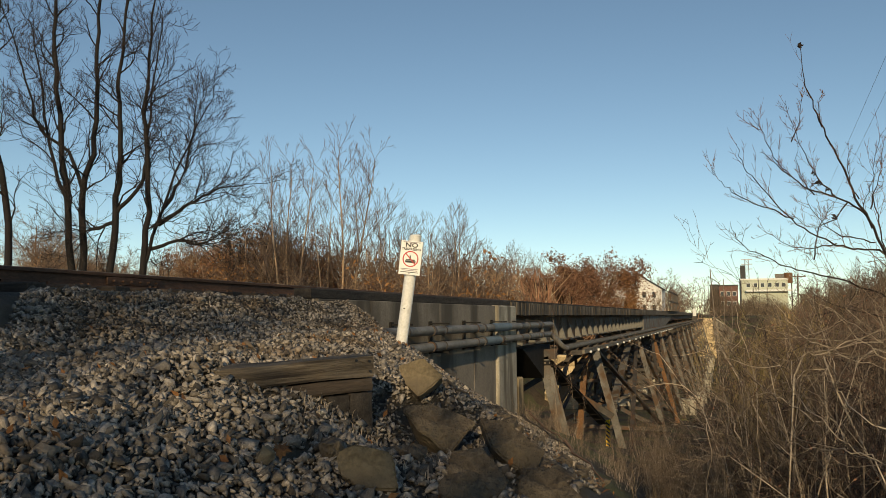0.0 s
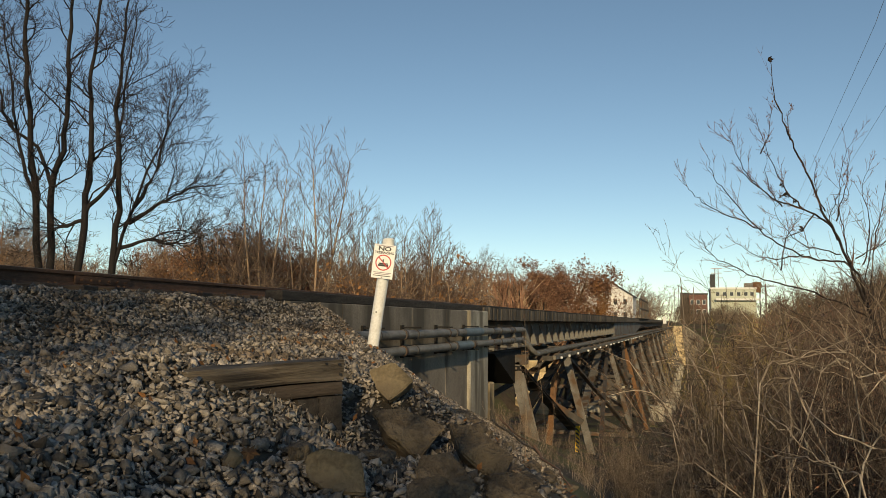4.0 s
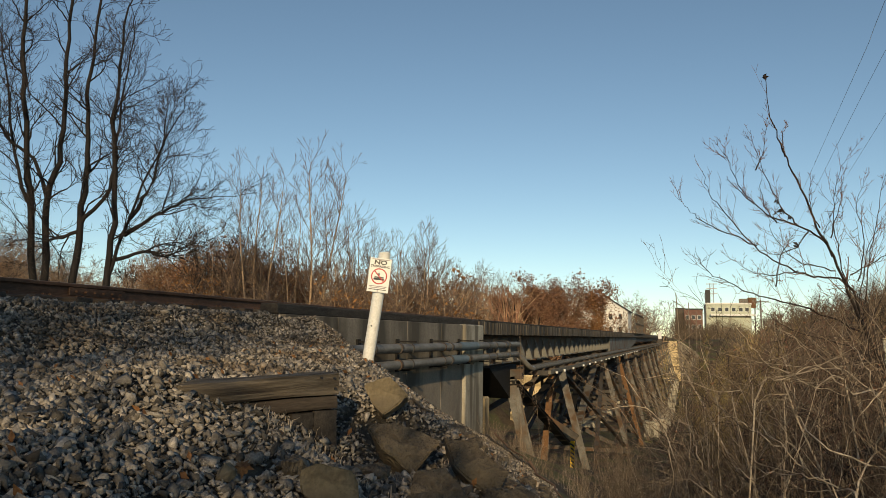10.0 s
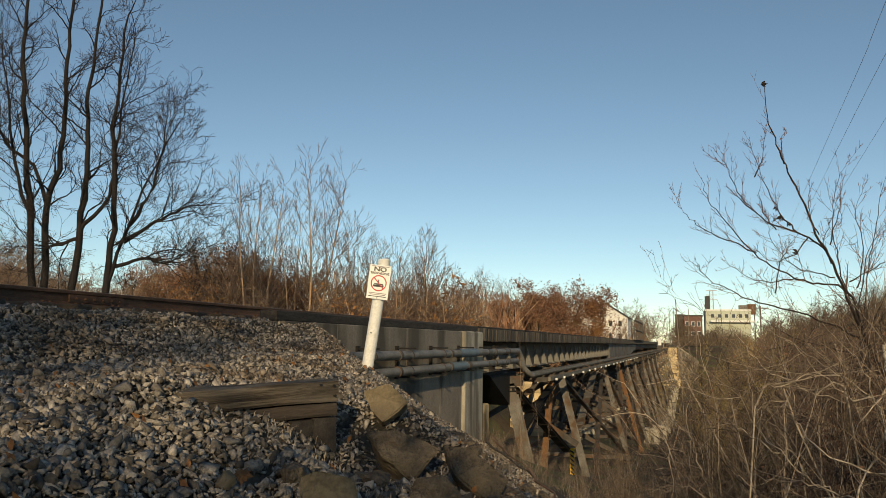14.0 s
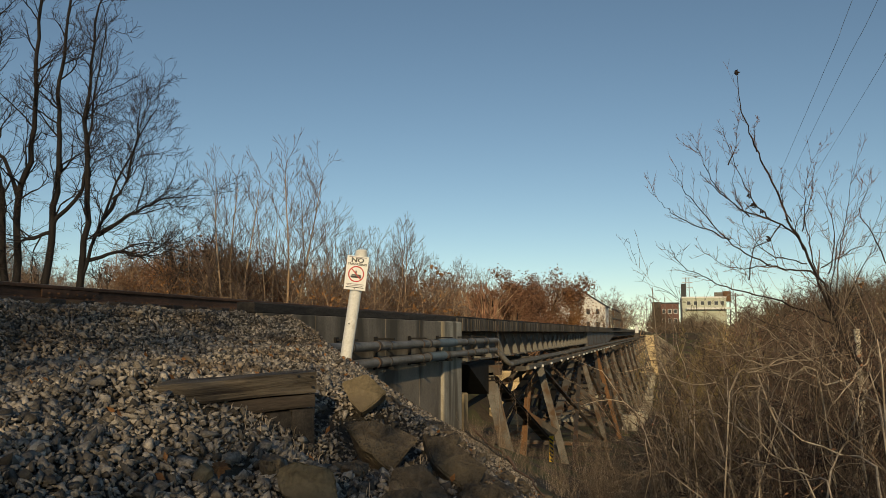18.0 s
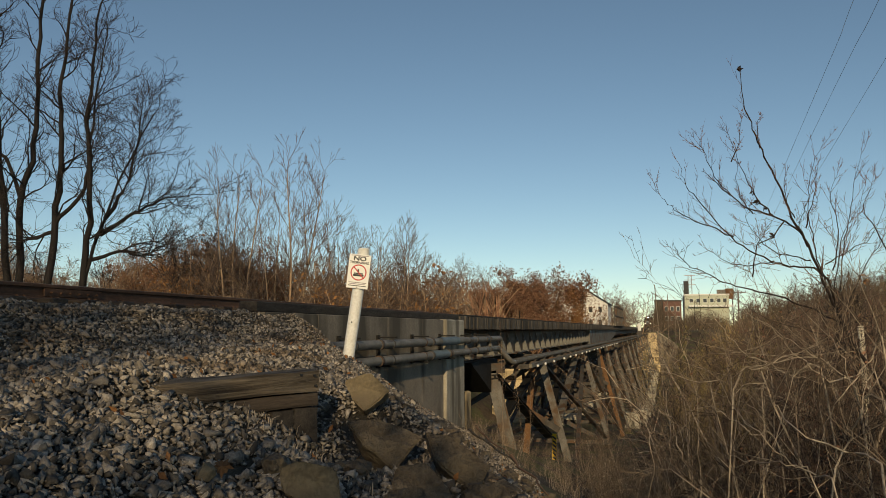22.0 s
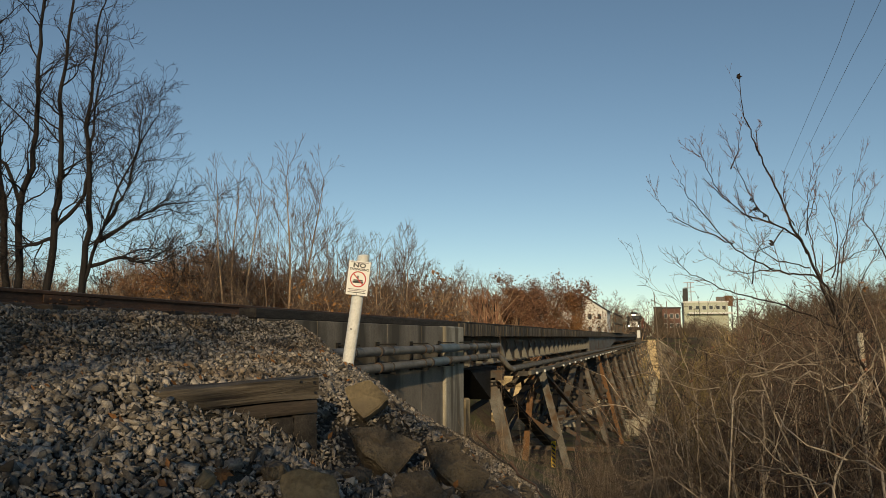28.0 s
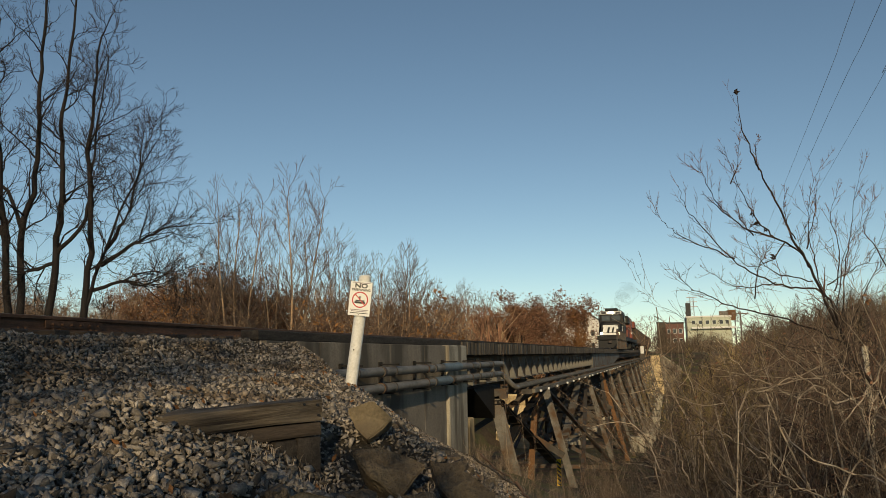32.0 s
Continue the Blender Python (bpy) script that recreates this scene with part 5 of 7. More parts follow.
for k in range(22):
    dp = 6.5 + 12 * rv.random() ** 1.2
    px = rv.uniform(1290 if dp < 9 else 1230, 1720)
    bx, by = spot(px, dp)
    edge = float(np.interp(px, [1200, 1300, 1400, 1500, 1600], [610, 580, 555, 520, 490]))
    py = edge + rv.uniform(0, 90) + (50 if dp < 8 else 0)
    SAPLING[rv.choice([0, 1, 1, 2, 2])].put(rv, bx, by, max(skyline(px, py, dp), gz(bx, by) + 0.8), rv.uniform(0.6, 1.0), 0.05)
for k in range(64):
    dp = 5.4 + 12 * rv.random() ** 1.2
    px = rv.uniform(1370 if dp < 8 else 1240, 1740)
    bx, by = spot(px, dp)
    edge = float(np.interp(px, [1200, 1260, 1320, 1400, 1500, 1600], [650, 620, 585, 550, 520, 500]))
    py = edge + 190 * rv.random() ** 1.3 + (60 if dp < 7 else 0)
    ARCH[rv.choice([0, 0, 1, 1, 2])].put(rv, bx, by, max(skyline(px, py, dp), gz(bx, by) + 0.7), rv.uniform(0.6, 1.0), 0.05)
for k in range(90):
    dp = 9 + 40 * rv.random()
    px = rv.uniform(1235, 1720) if dp < 20 else rv.uniform(1200, 1720)
    bx, by = spot(px, dp)
    edge = float(np.interp(px, [1080, 1150, 1195, 1300, 1400, 1500, 1600], [790, 760, 620, 600, 575, 540, 510]))
    rv.choice([BRUSH[0], BRUSH[0], BRUSH[3], ARCH[0], BRUSH[1]]).put(rv, bx, by, max(skyline(px, edge + rv.uniform(0, 90), dp), gz(bx, by) + 0.8), rv.uniform(0.7, 1.1), 0.05)
for k in range(16):
    px = 1330 + 300 * (k + rv.random()) / 16
    dp = rv.uniform(8, 16)
    py = float(np.interp(px, [1330, 1400, 1480, 1630], [560, 500, 482, 465])) + rv.uniform(0, 50)
    SAPLING[k % 3].put(rv, *spot(px, dp), skyline(px, py, dp), rv.uniform(0.8, 1.2), 0.05)
for k in range(15):
    px = 1345 + 300 * (k + rv.random()) / 15
    dp = rv.uniform(24, 60)
    (BARE if k % 3 else SLENDER).put(rv, *spot(px, dp), skyline(px, float(np.interp(px, [1345, 1420, 1640], [515, 480, 455])) + rv.uniform(0, 25), dp), rv.uniform(0.7, 1.0))
for px, py, dp, wide in ((893, 556, 12.5, 0.25), (935, 640, 16, 0.3), (1212, 590, 9, 0.3), (1243, 630, 8, 0.3), (1290, 600, 7, 0.5)):
    SAPLING[0 if px > 1180 else 2].put(rv, *spot(px, dp), skyline(px, py, dp), wide, 0.05)
for px, py, dp in ((985, 520, 138), (1015, 515, 140), (1045, 520, 142), (1065, 530, 144)):
    TANNED.put(rv, *spot(px, dp), skyline(px, py, dp), 0.7)
OLIVE = Kind(brush_make((M_OLIVE, M_OLIVE, M_OLIVE, M_OLIVE), "olive-tan sunlit brush beside the far pier", 760), 3)
for px, py, dp in ((1206, 640, 30), (1214, 615, 34), (1226, 640, 22), (1246, 600, 30), (1258, 660, 16), (1225, 610, 20), (1222, 600, 24), (1235, 625, 17), (1228, 590, 26), (1250, 610, 19), (1262, 630, 15), (1265, 600, 22), (1230, 650, 15), (1242, 660, 13)):
    OLIVE.put(rv, *spot(px, dp), skyline(px, py, dp), 0.5, 0.05)
HEDGE = Kind(arch_make((M_OLIVE, M_OLIVE, M_OLIVE, M_OLIVE), "yellow-green leafy bush on the bank", 660, (M_YELLOWGREEN, 2, 0.03, 0.06, 0.6, 0.3)), 2)
for px, py, dp in ((1238, 575, 17), (1252, 562, 19), (1268, 590, 16), (1236, 620, 15), (1280, 575, 20), (1255, 650, 14), (1275, 620, 17), (1240, 680, 14)):
    HEDGE.put(rv, *spot(px, dp), skyline(px, py, dp), 0.27, 0.05)
BANK = [Kind(round_make(None, (M_DIMTWIG, M_TWIG, M_TWIG, M_DIMTWIG), "dull brown leafless growth on the far bank", 720), 3),
        Kind(round_make(None, (M_GREYSTEM, M_FARWOOD, M_FARWOOD, M_FARWOOD), "grey-brown leafless growth on the far bank", 740), 2)]
# higher growth on the far bank, seen over the brush
for k in range(52):
    px = rv.uniform(1228, 1640)
    dp = rv.uniform(45, 150)
    py = float(np.interp(px, [1195, 1290, 1330, 1400, 1480, 1560, 1640], [590, 575, 555, 515, 486, 468, 455])) + rv.uniform(0, 45)
    BANK[0 if rv.random() < 0.65 else 1].put(rv, *spot(px, dp), skyline(px, py, dp), rv.uniform(0.9, 1.3))
# woods past counting: beyond the far bank, round the pier, and behind the thickets across the track
far1, far2, far3, far4 = [], [], [], []
for k in range(60):
    px = 1172 + 480 * (k + rv.random()) / 60
    dp = rv.uniform(238, 330)
    py = float(np.interp(px, [1172, 1210, 1300, 1400, 1500, 1650], [568, 556, 548, 502, 472, 450])) + rv.uniform(-8, 36)
    far1.append((*spot(px, dp), rv.uniform(2.4, 4.6), skyline(px, py, dp), 460))
for px, py in ((1161, 540), (1166, 536), (1172, 538), (1186, 548)):
    far1.append((*spot(px, 300), 2.6, skyline(px, py, 300), 300))
for k in range(46):
    px = 1245 + 400 * (k + rv.random()) / 46
    dp = rv.uniform(70, 200)
    py = float(np.interp(px, [1165, 1200, 1260, 1340, 1420, 1640], [640, 600, 585, 562, 540, 505])) + rv.uniform(-25, 45)
    far2.append((*spot(px, dp), dp * 0.022, skyline(px, py, dp), 240))
for k in range(64):
    px = -80 + 1000 * (k + rv.random()) / 64
    dp = rv.uniform(96, 125)
    py = float(np.interp(px, [-60, 0, 90, 160, 210, 260, 370, 480, 620, 770, 880, 930], [450, 455, 480, 485, 455, 425, 425, 450, 450, 470, 490, 500])) + rv.uniform(0, 30)
    (far3 if k % 3 else far4).append((*spot(px, dp), 3.0, skyline(px, py, dp), 170))
woods("far_woods", far1, M_FARWOOD, 71, "grey-brown leafless woods beyond the river", 0.045)
woods("bank_woods", far2, M_OLIVE, 72, "tan leafless growth on the far river bank", 0.03)
woods("back_woods", far3, M_TAN, 73, "grey leafless woods behind the thicket", 0.045)
woods("russet_woods", far4, M_LEAFRED, 74, "russet-leaved woods behind the thicket", 0.07)
# brush in front of the trestle's feet
for k in range(95):
    px = rv.uniform(835, 1185)
    dp = rv.uniform(12.5, 30)
    x, y = spot(px, dp)
    if x > -2.2 + 0.0 and dp < 9 or (-5.4 < x < -4.2 and dp < 22):
        continue
    py = float(np.interp(px, [840, 900, 960, 1000, 1080, 1170], [815, 800, 785, 750, 730, 715])) + rv.uniform(0, 70)
    rv.choice([BRUSH[1], BRUSH[1], ARCH[0], ARCH[0], BRUSH[2], BRUSH[2], SAPLING[2]]).put(rv, x, y, max(skyline(px, py, dp), gz(x, y) + 0.6), rv.uniform(0.6, 1.0), 0.05)
# unseen open thicket added behind the camera to shade the foot of the embankment
SPEC_OPEN = spec([11, 6, 5], [6, 5, 3, 2], [0.07, 0.12, 0.18, 0.22], [0.03, 0.05, 0.05, 0.03], [0.3, 0.25, 0.35, 0.5],
                 [(25, 60), (25, 60), (25, 60)], [0.6, 0.5, 0.5], 0.014, [0.12, 0.15, 0.1])
OPEN_RUSSET = Kind(round_make((M_LEAFRED, 1, 0.10, 0.2, 0.5, 0.3), (M_BROWN, M_BROWN, M_BROWN, M_BROWN), "unseen thicket added to cast shade, with russet leaves", 160, 2, SPEC_OPEN), 3)
OPEN_GOLDEN = Kind(round_make((M_LEAFORANGE, 1, 0.09, 0.2, 0.16, 0.3), (M_TAN, M_TAN, M_BROWN, M_TIPS), "unseen thicket added to cast shade, with sparse orange-brown leaves", 190, 2, SPEC_OPEN), 2)
for hx, hy, hz, kind in [(3.5, -14.2, 5.6, OPEN_RUSSET), (3.9, -14.4, 5.4, OPEN_RUSSET), (3.0, -14, 4.6, OPEN_RUSSET), (1.6, -14.5, 5.5, OPEN_GOLDEN), (2.5, -14.5, 5.1, OPEN_GOLDEN),
                         (-0.6, -15, 8.2, OPEN_GOLDEN), (-1.7, -14, 8.0, OPEN_GOLDEN), (-2.8, -15, 8.4, OPEN_RUSSET), (-4.0, -14, 8.0, OPEN_GOLDEN), (-5.2, -15, 8.2, OPEN_GOLDEN), (-1.0, -17, 8.6, OPEN_GOLDEN), (-3.4, -17, 8.6, OPEN_GOLDEN)]:
    kind.put(rv, hx, hy, hz, 0.85)

for k in range(64):
    px = rv.uniform(965, 1290)
    dp = rv.uniform(8.5, 17)
    x, y = spot(px, dp)
    if x < -2.0 or (x < -0.9 and dp < 10):
        continue
    py = float(np.interp(px, [960, 1040, 1180, 1290], [800, 765, 745, 720])) + rv.uniform(0, 70)
    rv.choice([BRUSH[1], BRUSH[2], BRUSH[2], ARCH[2], SAPLING[0]]).put(rv, x, y, max(skyline(px, py, dp), gz(x, y) + 0.5), rv.uniform(0.5, 0.8), 0.05)
for k in range(12):
    px, dp = 1372 + 19 * k + rv.uniform(-10, 10), rv.uniform(6.6, 8.2)
    bx, by = spot(px, dp)
    ARCH[1].put(rv, bx, by, skyline(px, rv.uniform(452, 520), dp), rv.uniform(0.6, 0.9), 0.05)

# ---- things beside the track ----
def text(name, body, size, m, parent, material, depth=0.0006):
    cu = bpy.data.curves.new(name, "FONT")
    cu.body, cu.size, cu.align_x, cu.align_y, cu.extrude, cu.offset = body, size, "CENTER", "CENTER", depth, size * 0.032
    ob = new(name, cu)
    dg = bpy.context.evaluated_depsgraph_get()
    me = bpy.data.meshes.new_from_object(ob.evaluated_get(dg))
    bpy.data.objects.remove(ob)
    me.materials.clear()
    o = obj(name, me, material, parent)
    o.matrix_basis = m
    return o


# leaning white post with its sign
post = thing("sign_post", "leaning white steel post with a no-trespassing sign", "post", (-3.53, 8.45, -0.415))
PB, PT = Vector((0, 0, -0.25)), Vector((0.26, -0.08, 1.32))
tube("pipe_post", [PB, PB.lerp(PT, 0.13), PB.lerp(PT, 0.17), PB.lerp(PT, 0.24), PB.lerp(PT, 0.6), PT], [0.076, 0.076, 0.072, 0.067, 0.067, 0.067], M_POST, post, 20)
bm = bmesh.new()
bmesh.ops.create_uvsphere(bm, u_segments=20, v_segments=8, radius=0.067, matrix=Matrix.Translation(PT) @ Matrix.Diagonal((1, 1, 0.35, 1)))
part("cap", bm, M_POST, post, smooth=True)
bm = bmesh.new()
disc_cyl(bm, (0.131, -0.104, 0.50), (0.133, -0.119, 0.502), 0.008, 8)
part("bolt_hole", bm, M_INK, post)
bm = bmesh.new()
cube(bm, -0.122, 0.122, -0.0015, 0.0015, -0.192, 0.192, 0.001)
sg = part("sign_panel", bm, M_SIGN, post, "white sign sheet with black and red print")
sg.matrix_basis = Matrix.Translation((0.226, -0.148, 1.069)) @ pose(0, 0, 0, 3, 6.5, 14)
FACE = Matrix.Rotation(radians(90), 4, "X")
text("word", "NO", 0.068, Matrix.Translation((0, -0.0025, 0.143)) @ FACE @ Matrix.Diagonal((1.35, 1, 1, 1)), sg, M_INK)
text("word", "TRESPASSING", 0.036, Matrix.Translation((0, -0.0025, 0.098)) @ FACE, sg, M_INK)
bm = bmesh.new()
for k in range(40):
    a, b = 2 * math.pi * k / 40, 2 * math.pi * (k + 1) / 40
    bm.faces.new([bm.verts.new((r * math.cos(t), -0.0025, 0.0 + r * math.sin(t) - 0.012)) for r, t in ((0.078, a), (0.078, b), (0.091, b), (0.091, a))])
part("red_ring", bm, M_RED, sg)
box("red_slash", -0.006, 0.006, -0.0032, -0.0024, -0.078, 0.078, M_RED, sg, 0, "", Matrix.Translation((0, 0, -0.012)) @ Matrix.Rotation(radians(-45), 4, "Y"))
bm = bmesh.new()
cube(bm, -0.06, 0.06, -0.0028, -0.002, -0.055, -0.032)
cube(bm, -0.05, 0.052, -0.0028, -0.002, -0.030, -0.016)
cube(bm, -0.012, 0.004, -0.0028, -0.002, -0.014, 0.028)
part("dark_emblem", bm, M_INK, sg)
for zz, hw in ((0.178, 0.10), (-0.126, 0.10), (-0.142, 0.088), (-0.162, 0.10)):
    box("line_of_print", -hw, hw, -0.0026, -0.002, zz - 0.004, zz + 0.004, M_GREYINK if zz > -0.15 else M_INK, sg)
for zz in (0.17, -0.178):
    bm = bmesh.new()
    disc_cyl(bm, (0, -0.001, zz), (0, -0.008, zz), 0.007, 8)
    part("bolt", bm, M_GREYINK, sg)


# old tie that holds the ballast, on a rotten block
def rough_box(x0, x1, y0, y1, z0, z1, seed, amount, nx=14, ny=3, nz=4):
    """A hewn timber: a finely cut box with uneven faces and worn corners."""
    bm = bmesh.new()
    bmesh.ops.create_cube(bm, size=1.0)
    bmesh.ops.subdivide_edges(bm, edges=[e for e in bm.edges if abs((e.verts[0].co - e.verts[1].co).x) > 0.5], cuts=nx, use_grid_fill=True)
    bmesh.ops.subdivide_edges(bm, edges=[e for e in bm.edges if abs((e.verts[0].co - e.verts[1].co).z) > 0.5], cuts=nz, use_grid_fill=True)
    for v in bm.verts:
        c = v.co.copy()
        worn = 0.35 if sum(abs(abs(q) - 0.5) < 1e-4 for q in c) >= 2 else 0.0
        v.co = Vector((x0 + (c.x + 0.5) * (x1 - x0), y0 + (c.y + 0.5) * (y1 - y0), z0 + (c.z + 0.5) * (z1 - z0)))
        nz3 = noise.noise_vector(Vector((v.co.x * 3 + seed, v.co.y * 9, v.co.z * 16)))
        mid = Vector((v.co.x, (y0 + y1) / 2, (z0 + z1) / 2))
        v.co += nz3 * amount + (mid - v.co).normalized() * worn * amount
    return bm


TM = Matrix.Translation((-2.085, 4.45, -0.238)) @ pose(0, 0, 0, 0, -2.5, 57)
tie = thing("old_tie", "split weathered timber tie lying in the ballast", "timber", (-2.085, 4.45, -0.44))
tie.matrix_world = TM
part("upper_timber", rough_box(-0.98, 0.0, -0.11, 0.11, -0.125, 0.0, 3, 0.012), M_OLDWOOD, tie)
part("lower_timber", rough_box(-0.80, -0.006, -0.102, 0.10, -0.202, -0.130, 9, 0.012), M_TIE, tie, "darker split-off lower strip")
for sx, sz in ((-0.03, -0.03), (-0.025, -0.09), (-0.12, -0.02)):
    bm = bmesh.new()
    disc_cyl(bm, (sx, -0.116, sz), (sx, -0.104, sz), 0.008, 8)
    part("spike_hole", bm, M_INK, tie)
block = thing("timber_block", "dark rotten timber block under the old tie", "timber", (-2.1, 4.44, -0.75))
part("block_half", rough_box(-0.155, 0.0, -0.10, 0.10, 0.02, 0.30, 5, 0.014, 4, 3, 4), M_DARKWOOD, block).matrix_basis = pose(0.02, 0, 0, 0, 0, 57)
part("block_half", rough_box(-0.30, -0.162, -0.11, 0.09, 0.02, 0.295, 8, 0.016, 4, 3, 4), M_DARKWOOD, block).matrix_basis = pose(0.02, 0, 0, 0, 0, 57)


def boulder(seed, at, dims, turn, label, material=M_ROCK, points=15, round_=0.82):
    """An angular quarried rock: a bevelled hull sunk a little into the slope."""
    rnd = np.random.RandomState(seed)
    p = rnd.normal(size=(points, 3))
    p /= np.linalg.norm(p, axis=1, keepdims=True) ** round_
    p = np.clip(p, -0.86, 0.86) * np.array(dims)
    bm = bmesh.new()
    for q in p:
        bm.verts.new(q)
    bmesh.ops.convex_hull(bm, input=bm.verts)
    bmesh.ops.delete(bm, geom=[w for w in bm.verts if not w.link_faces], context="VERTS")
    bmesh.ops.dissolve_limit(bm, angle_limit=radians(14), verts=bm.verts, edges=bm.edges)
    bmesh.ops.bevel(bm, geom=bm.edges[:], offset=0.035 * min(dims), segments=2, affect="EDGES", clamp_overlap=True)
    bmesh.ops.triangulate(bm, faces=bm.faces)
    bmesh.ops.subdivide_edges(bm, edges=bm.edges, cuts=2)
    for v in bm.verts:
        v.co += noise.noise_vector(v.co * 14 + Vector((seed, 0, 0))) * 0.06 * min(dims) + noise.noise_vector(v.co * 50) * 0.02 * min(dims)
    ob = part("boulder", bm, material)
    ob.matrix_world = Matrix.Translation(at) @ pose(0, 0, 0, *turn)
    return tagged(ob, label, "rock", group="rocks on the slope")


M_TANROCK = mat("tan_sandstone_rock", (0.11, 0.085, 0.052), (0.215, 0.17, 0.108), scale=5, fine=50, bump=0.6, dist=0.02, c3=(0.12, 0.095, 0.065), spots=0.35, spot_scale=3)


def broken_rock(seed, outline, deep, at, turn, label, material=M_ROCK):
    """A quarried block: a broken flat face of that outline, cut back into the slope, with chipped edges."""
    bm = bmesh.new()
    rnd = random.Random(seed)
    a = [bm.verts.new((x, rnd.uniform(-0.02, 0.02), z)) for x, z in outline]
    b = [bm.verts.new((x * 0.86 + rnd.uniform(-0.02, 0.02), deep + rnd.uniform(-0.03, 0.03), z * 0.86 - 0.03)) for x, z in outline]
    k = len(outline)
    for i in range(k):
        bm.faces.new((a[i], a[(i + 1) % k], b[(i + 1) % k], b[i]))
    bm.faces.new(a)
    bm.faces.new(b[::-1])
    bmesh.ops.recalc_face_normals(bm, faces=bm.faces)
    bmesh.ops.bevel(bm, geom=bm.edges[:], offset=0.010, segments=2, affect="EDGES", clamp_overlap=True)
    bmesh.ops.triangulate(bm, faces=bm.faces)
    for cut in (2, 1):
        bmesh.ops.subdivide_edges(bm, edges=[e for e in bm.edges if e.calc_length() > 0.03], cuts=cut, use_grid_fill=False)
        bmesh.ops.triangulate(bm, faces=bm.faces)
    for v in bm.verts:
        v.co += noise.noise_vector(v.co * 9 + Vector((seed, 0, 0))) * 0.012 + noise.noise_vector(v.co * 34 + Vector((0, seed, 0))) * 0.005
    ob = part("rock", bm, material)
    ob.matrix_world = Matrix.Translation(at) @ pose(0, 0, 0, *turn)
    return tagged(ob, label, "rock", group="rocks on the slope")


broken_rock(11, [(-0.16, 0.055), (0.018, 0.11), (0.16, -0.014), (-0.018, -0.156), (-0.11, -0.064)], 0.22, (-1.957, 5.1, -0.395), (-12, 0, 19), "tan angular boulder on the gravel slope", M_TANROCK)
broken_rock(21, [(-0.20, 0.085), (-0.02, 0.12), (0.24, 0.01), (0.085, -0.19), (-0.105, -0.05)], 0.20, (-1.616, 4.445, -0.625), (-24, 0, 19), "dark angular rock lodged in the gravel")
broken_rock(15, [(-0.14, 0.04), (-0.05, 0.082), (0.092, 0.045), (0.125, -0.11), (-0.03, -0.10), (-0.12, -0.04)], 0.16, (-1.396, 3.032, -0.605), (-16, 0, 22), "tan rock with a rough broken face", M_TANROCK)
broken_rock(22, [(-0.164, 0.156), (-0.046, 0.123), (0.197, -0.052), (0.102, -0.213), (-0.098, -0.041)], 0.16, (-1.13, 4.3, -0.69), (-30, 0, 19), "long brown stone slab sliding down the slope")
broken_rock(23, [(-0.111, 0.103), (0.028, 0.126), (0.158, -0.032), (0.055, -0.174), (-0.134, -0.047)], 0.16, (-1.1, 3.55, -0.715), (-30, 0, 19), "brown stone slab half buried in gravel")
broken_rock(24, [(-0.128, 0.08), (0.048, 0.096), (0.176, -0.064), (0.016, -0.136), (-0.144, -0.032)], 0.16, (-0.82, 3.8, -0.81), (-32, 0, 14), "brown stone slab half buried in gravel")
broken_rock(26, [(-0.104, 0.056), (0.04, 0.072), (0.12, -0.048), (0.008, -0.096), (-0.112, -0.032)], 0.12, (-1.02, 3.16, -0.7), (-30, 0, 16), "dark brown stone slab on the slope")
boulder(16, seen(500, 815, 3.6), (0.075, 0.06, 0.06), (0, 0, 50), "small brown rock beside the timber block")
boulder(17, seen(596, 646, 8.0), (0.13, 0.10, 0.07), (0, 0, 10), "brown rock at the foot of the white post")
boulder(18, seen(374, 828, 3.3), (0.055, 0.05, 0.045), (0, 0, 0), "round brown stone among the ballast", M_TANROCK, 20, 1.0)
boulder(19, seen(860, 850, 4.6), (0.26, 0.13, 0.05), (24, 24, -25), "brown stone slab half buried in gravel")
rk = random.Random(3)
for k in range(26):
    px, py = rk.uniform(560, 930), rk.uniform(700, 880)
    x, y = -rk.uniform(0.8, 1.7), rk.uniform(3.6, 8.5)
    s = rk.uniform(0.03, 0.08)
    boulder(60 + k, (x, y, gz(x, y) + s * 0.3), (s * 1.3, s, s * 0.8), (rk.uniform(-20, 20), rk.uniform(-20, 20), rk.uniform(0, 180)), "loose brown stone on the slope")
# dead sticks down the slope's edge
for k, (a, b) in enumerate((((832, 756, 9.0), (925, 826, 6.4)), ((845, 752, 10.0), (905, 806, 7.6)), ((700, 742, 6.4), (735, 760, 5.8)), ((905, 800, 6.8), (968, 868, 5.2)))):
    p, q = seen(*a), seen(*b)
    p.z, q.z = max(p.z, gz(p.x, p.y) + 0.03), max(q.z, gz(q.x, q.y) + 0.03)
    r = random.Random(k)
    pts = [p.lerp(q, u) + Vector([r.uniform(-0.03, 0.03) for _ in range(3)]) * (0 if u in (0, 1) else 1) for u in np.linspace(0, 1, 7)]
    st = tube("stick", [tuple(c - p) for c in pts], np.linspace(0.013, 0.005, 7), M_BROWN if k % 2 else M_OLDWOOD, None, 6)
    st.location = p
    tagged(st, "dead stick lying on the gravel slope", "stick", group="dead sticks")

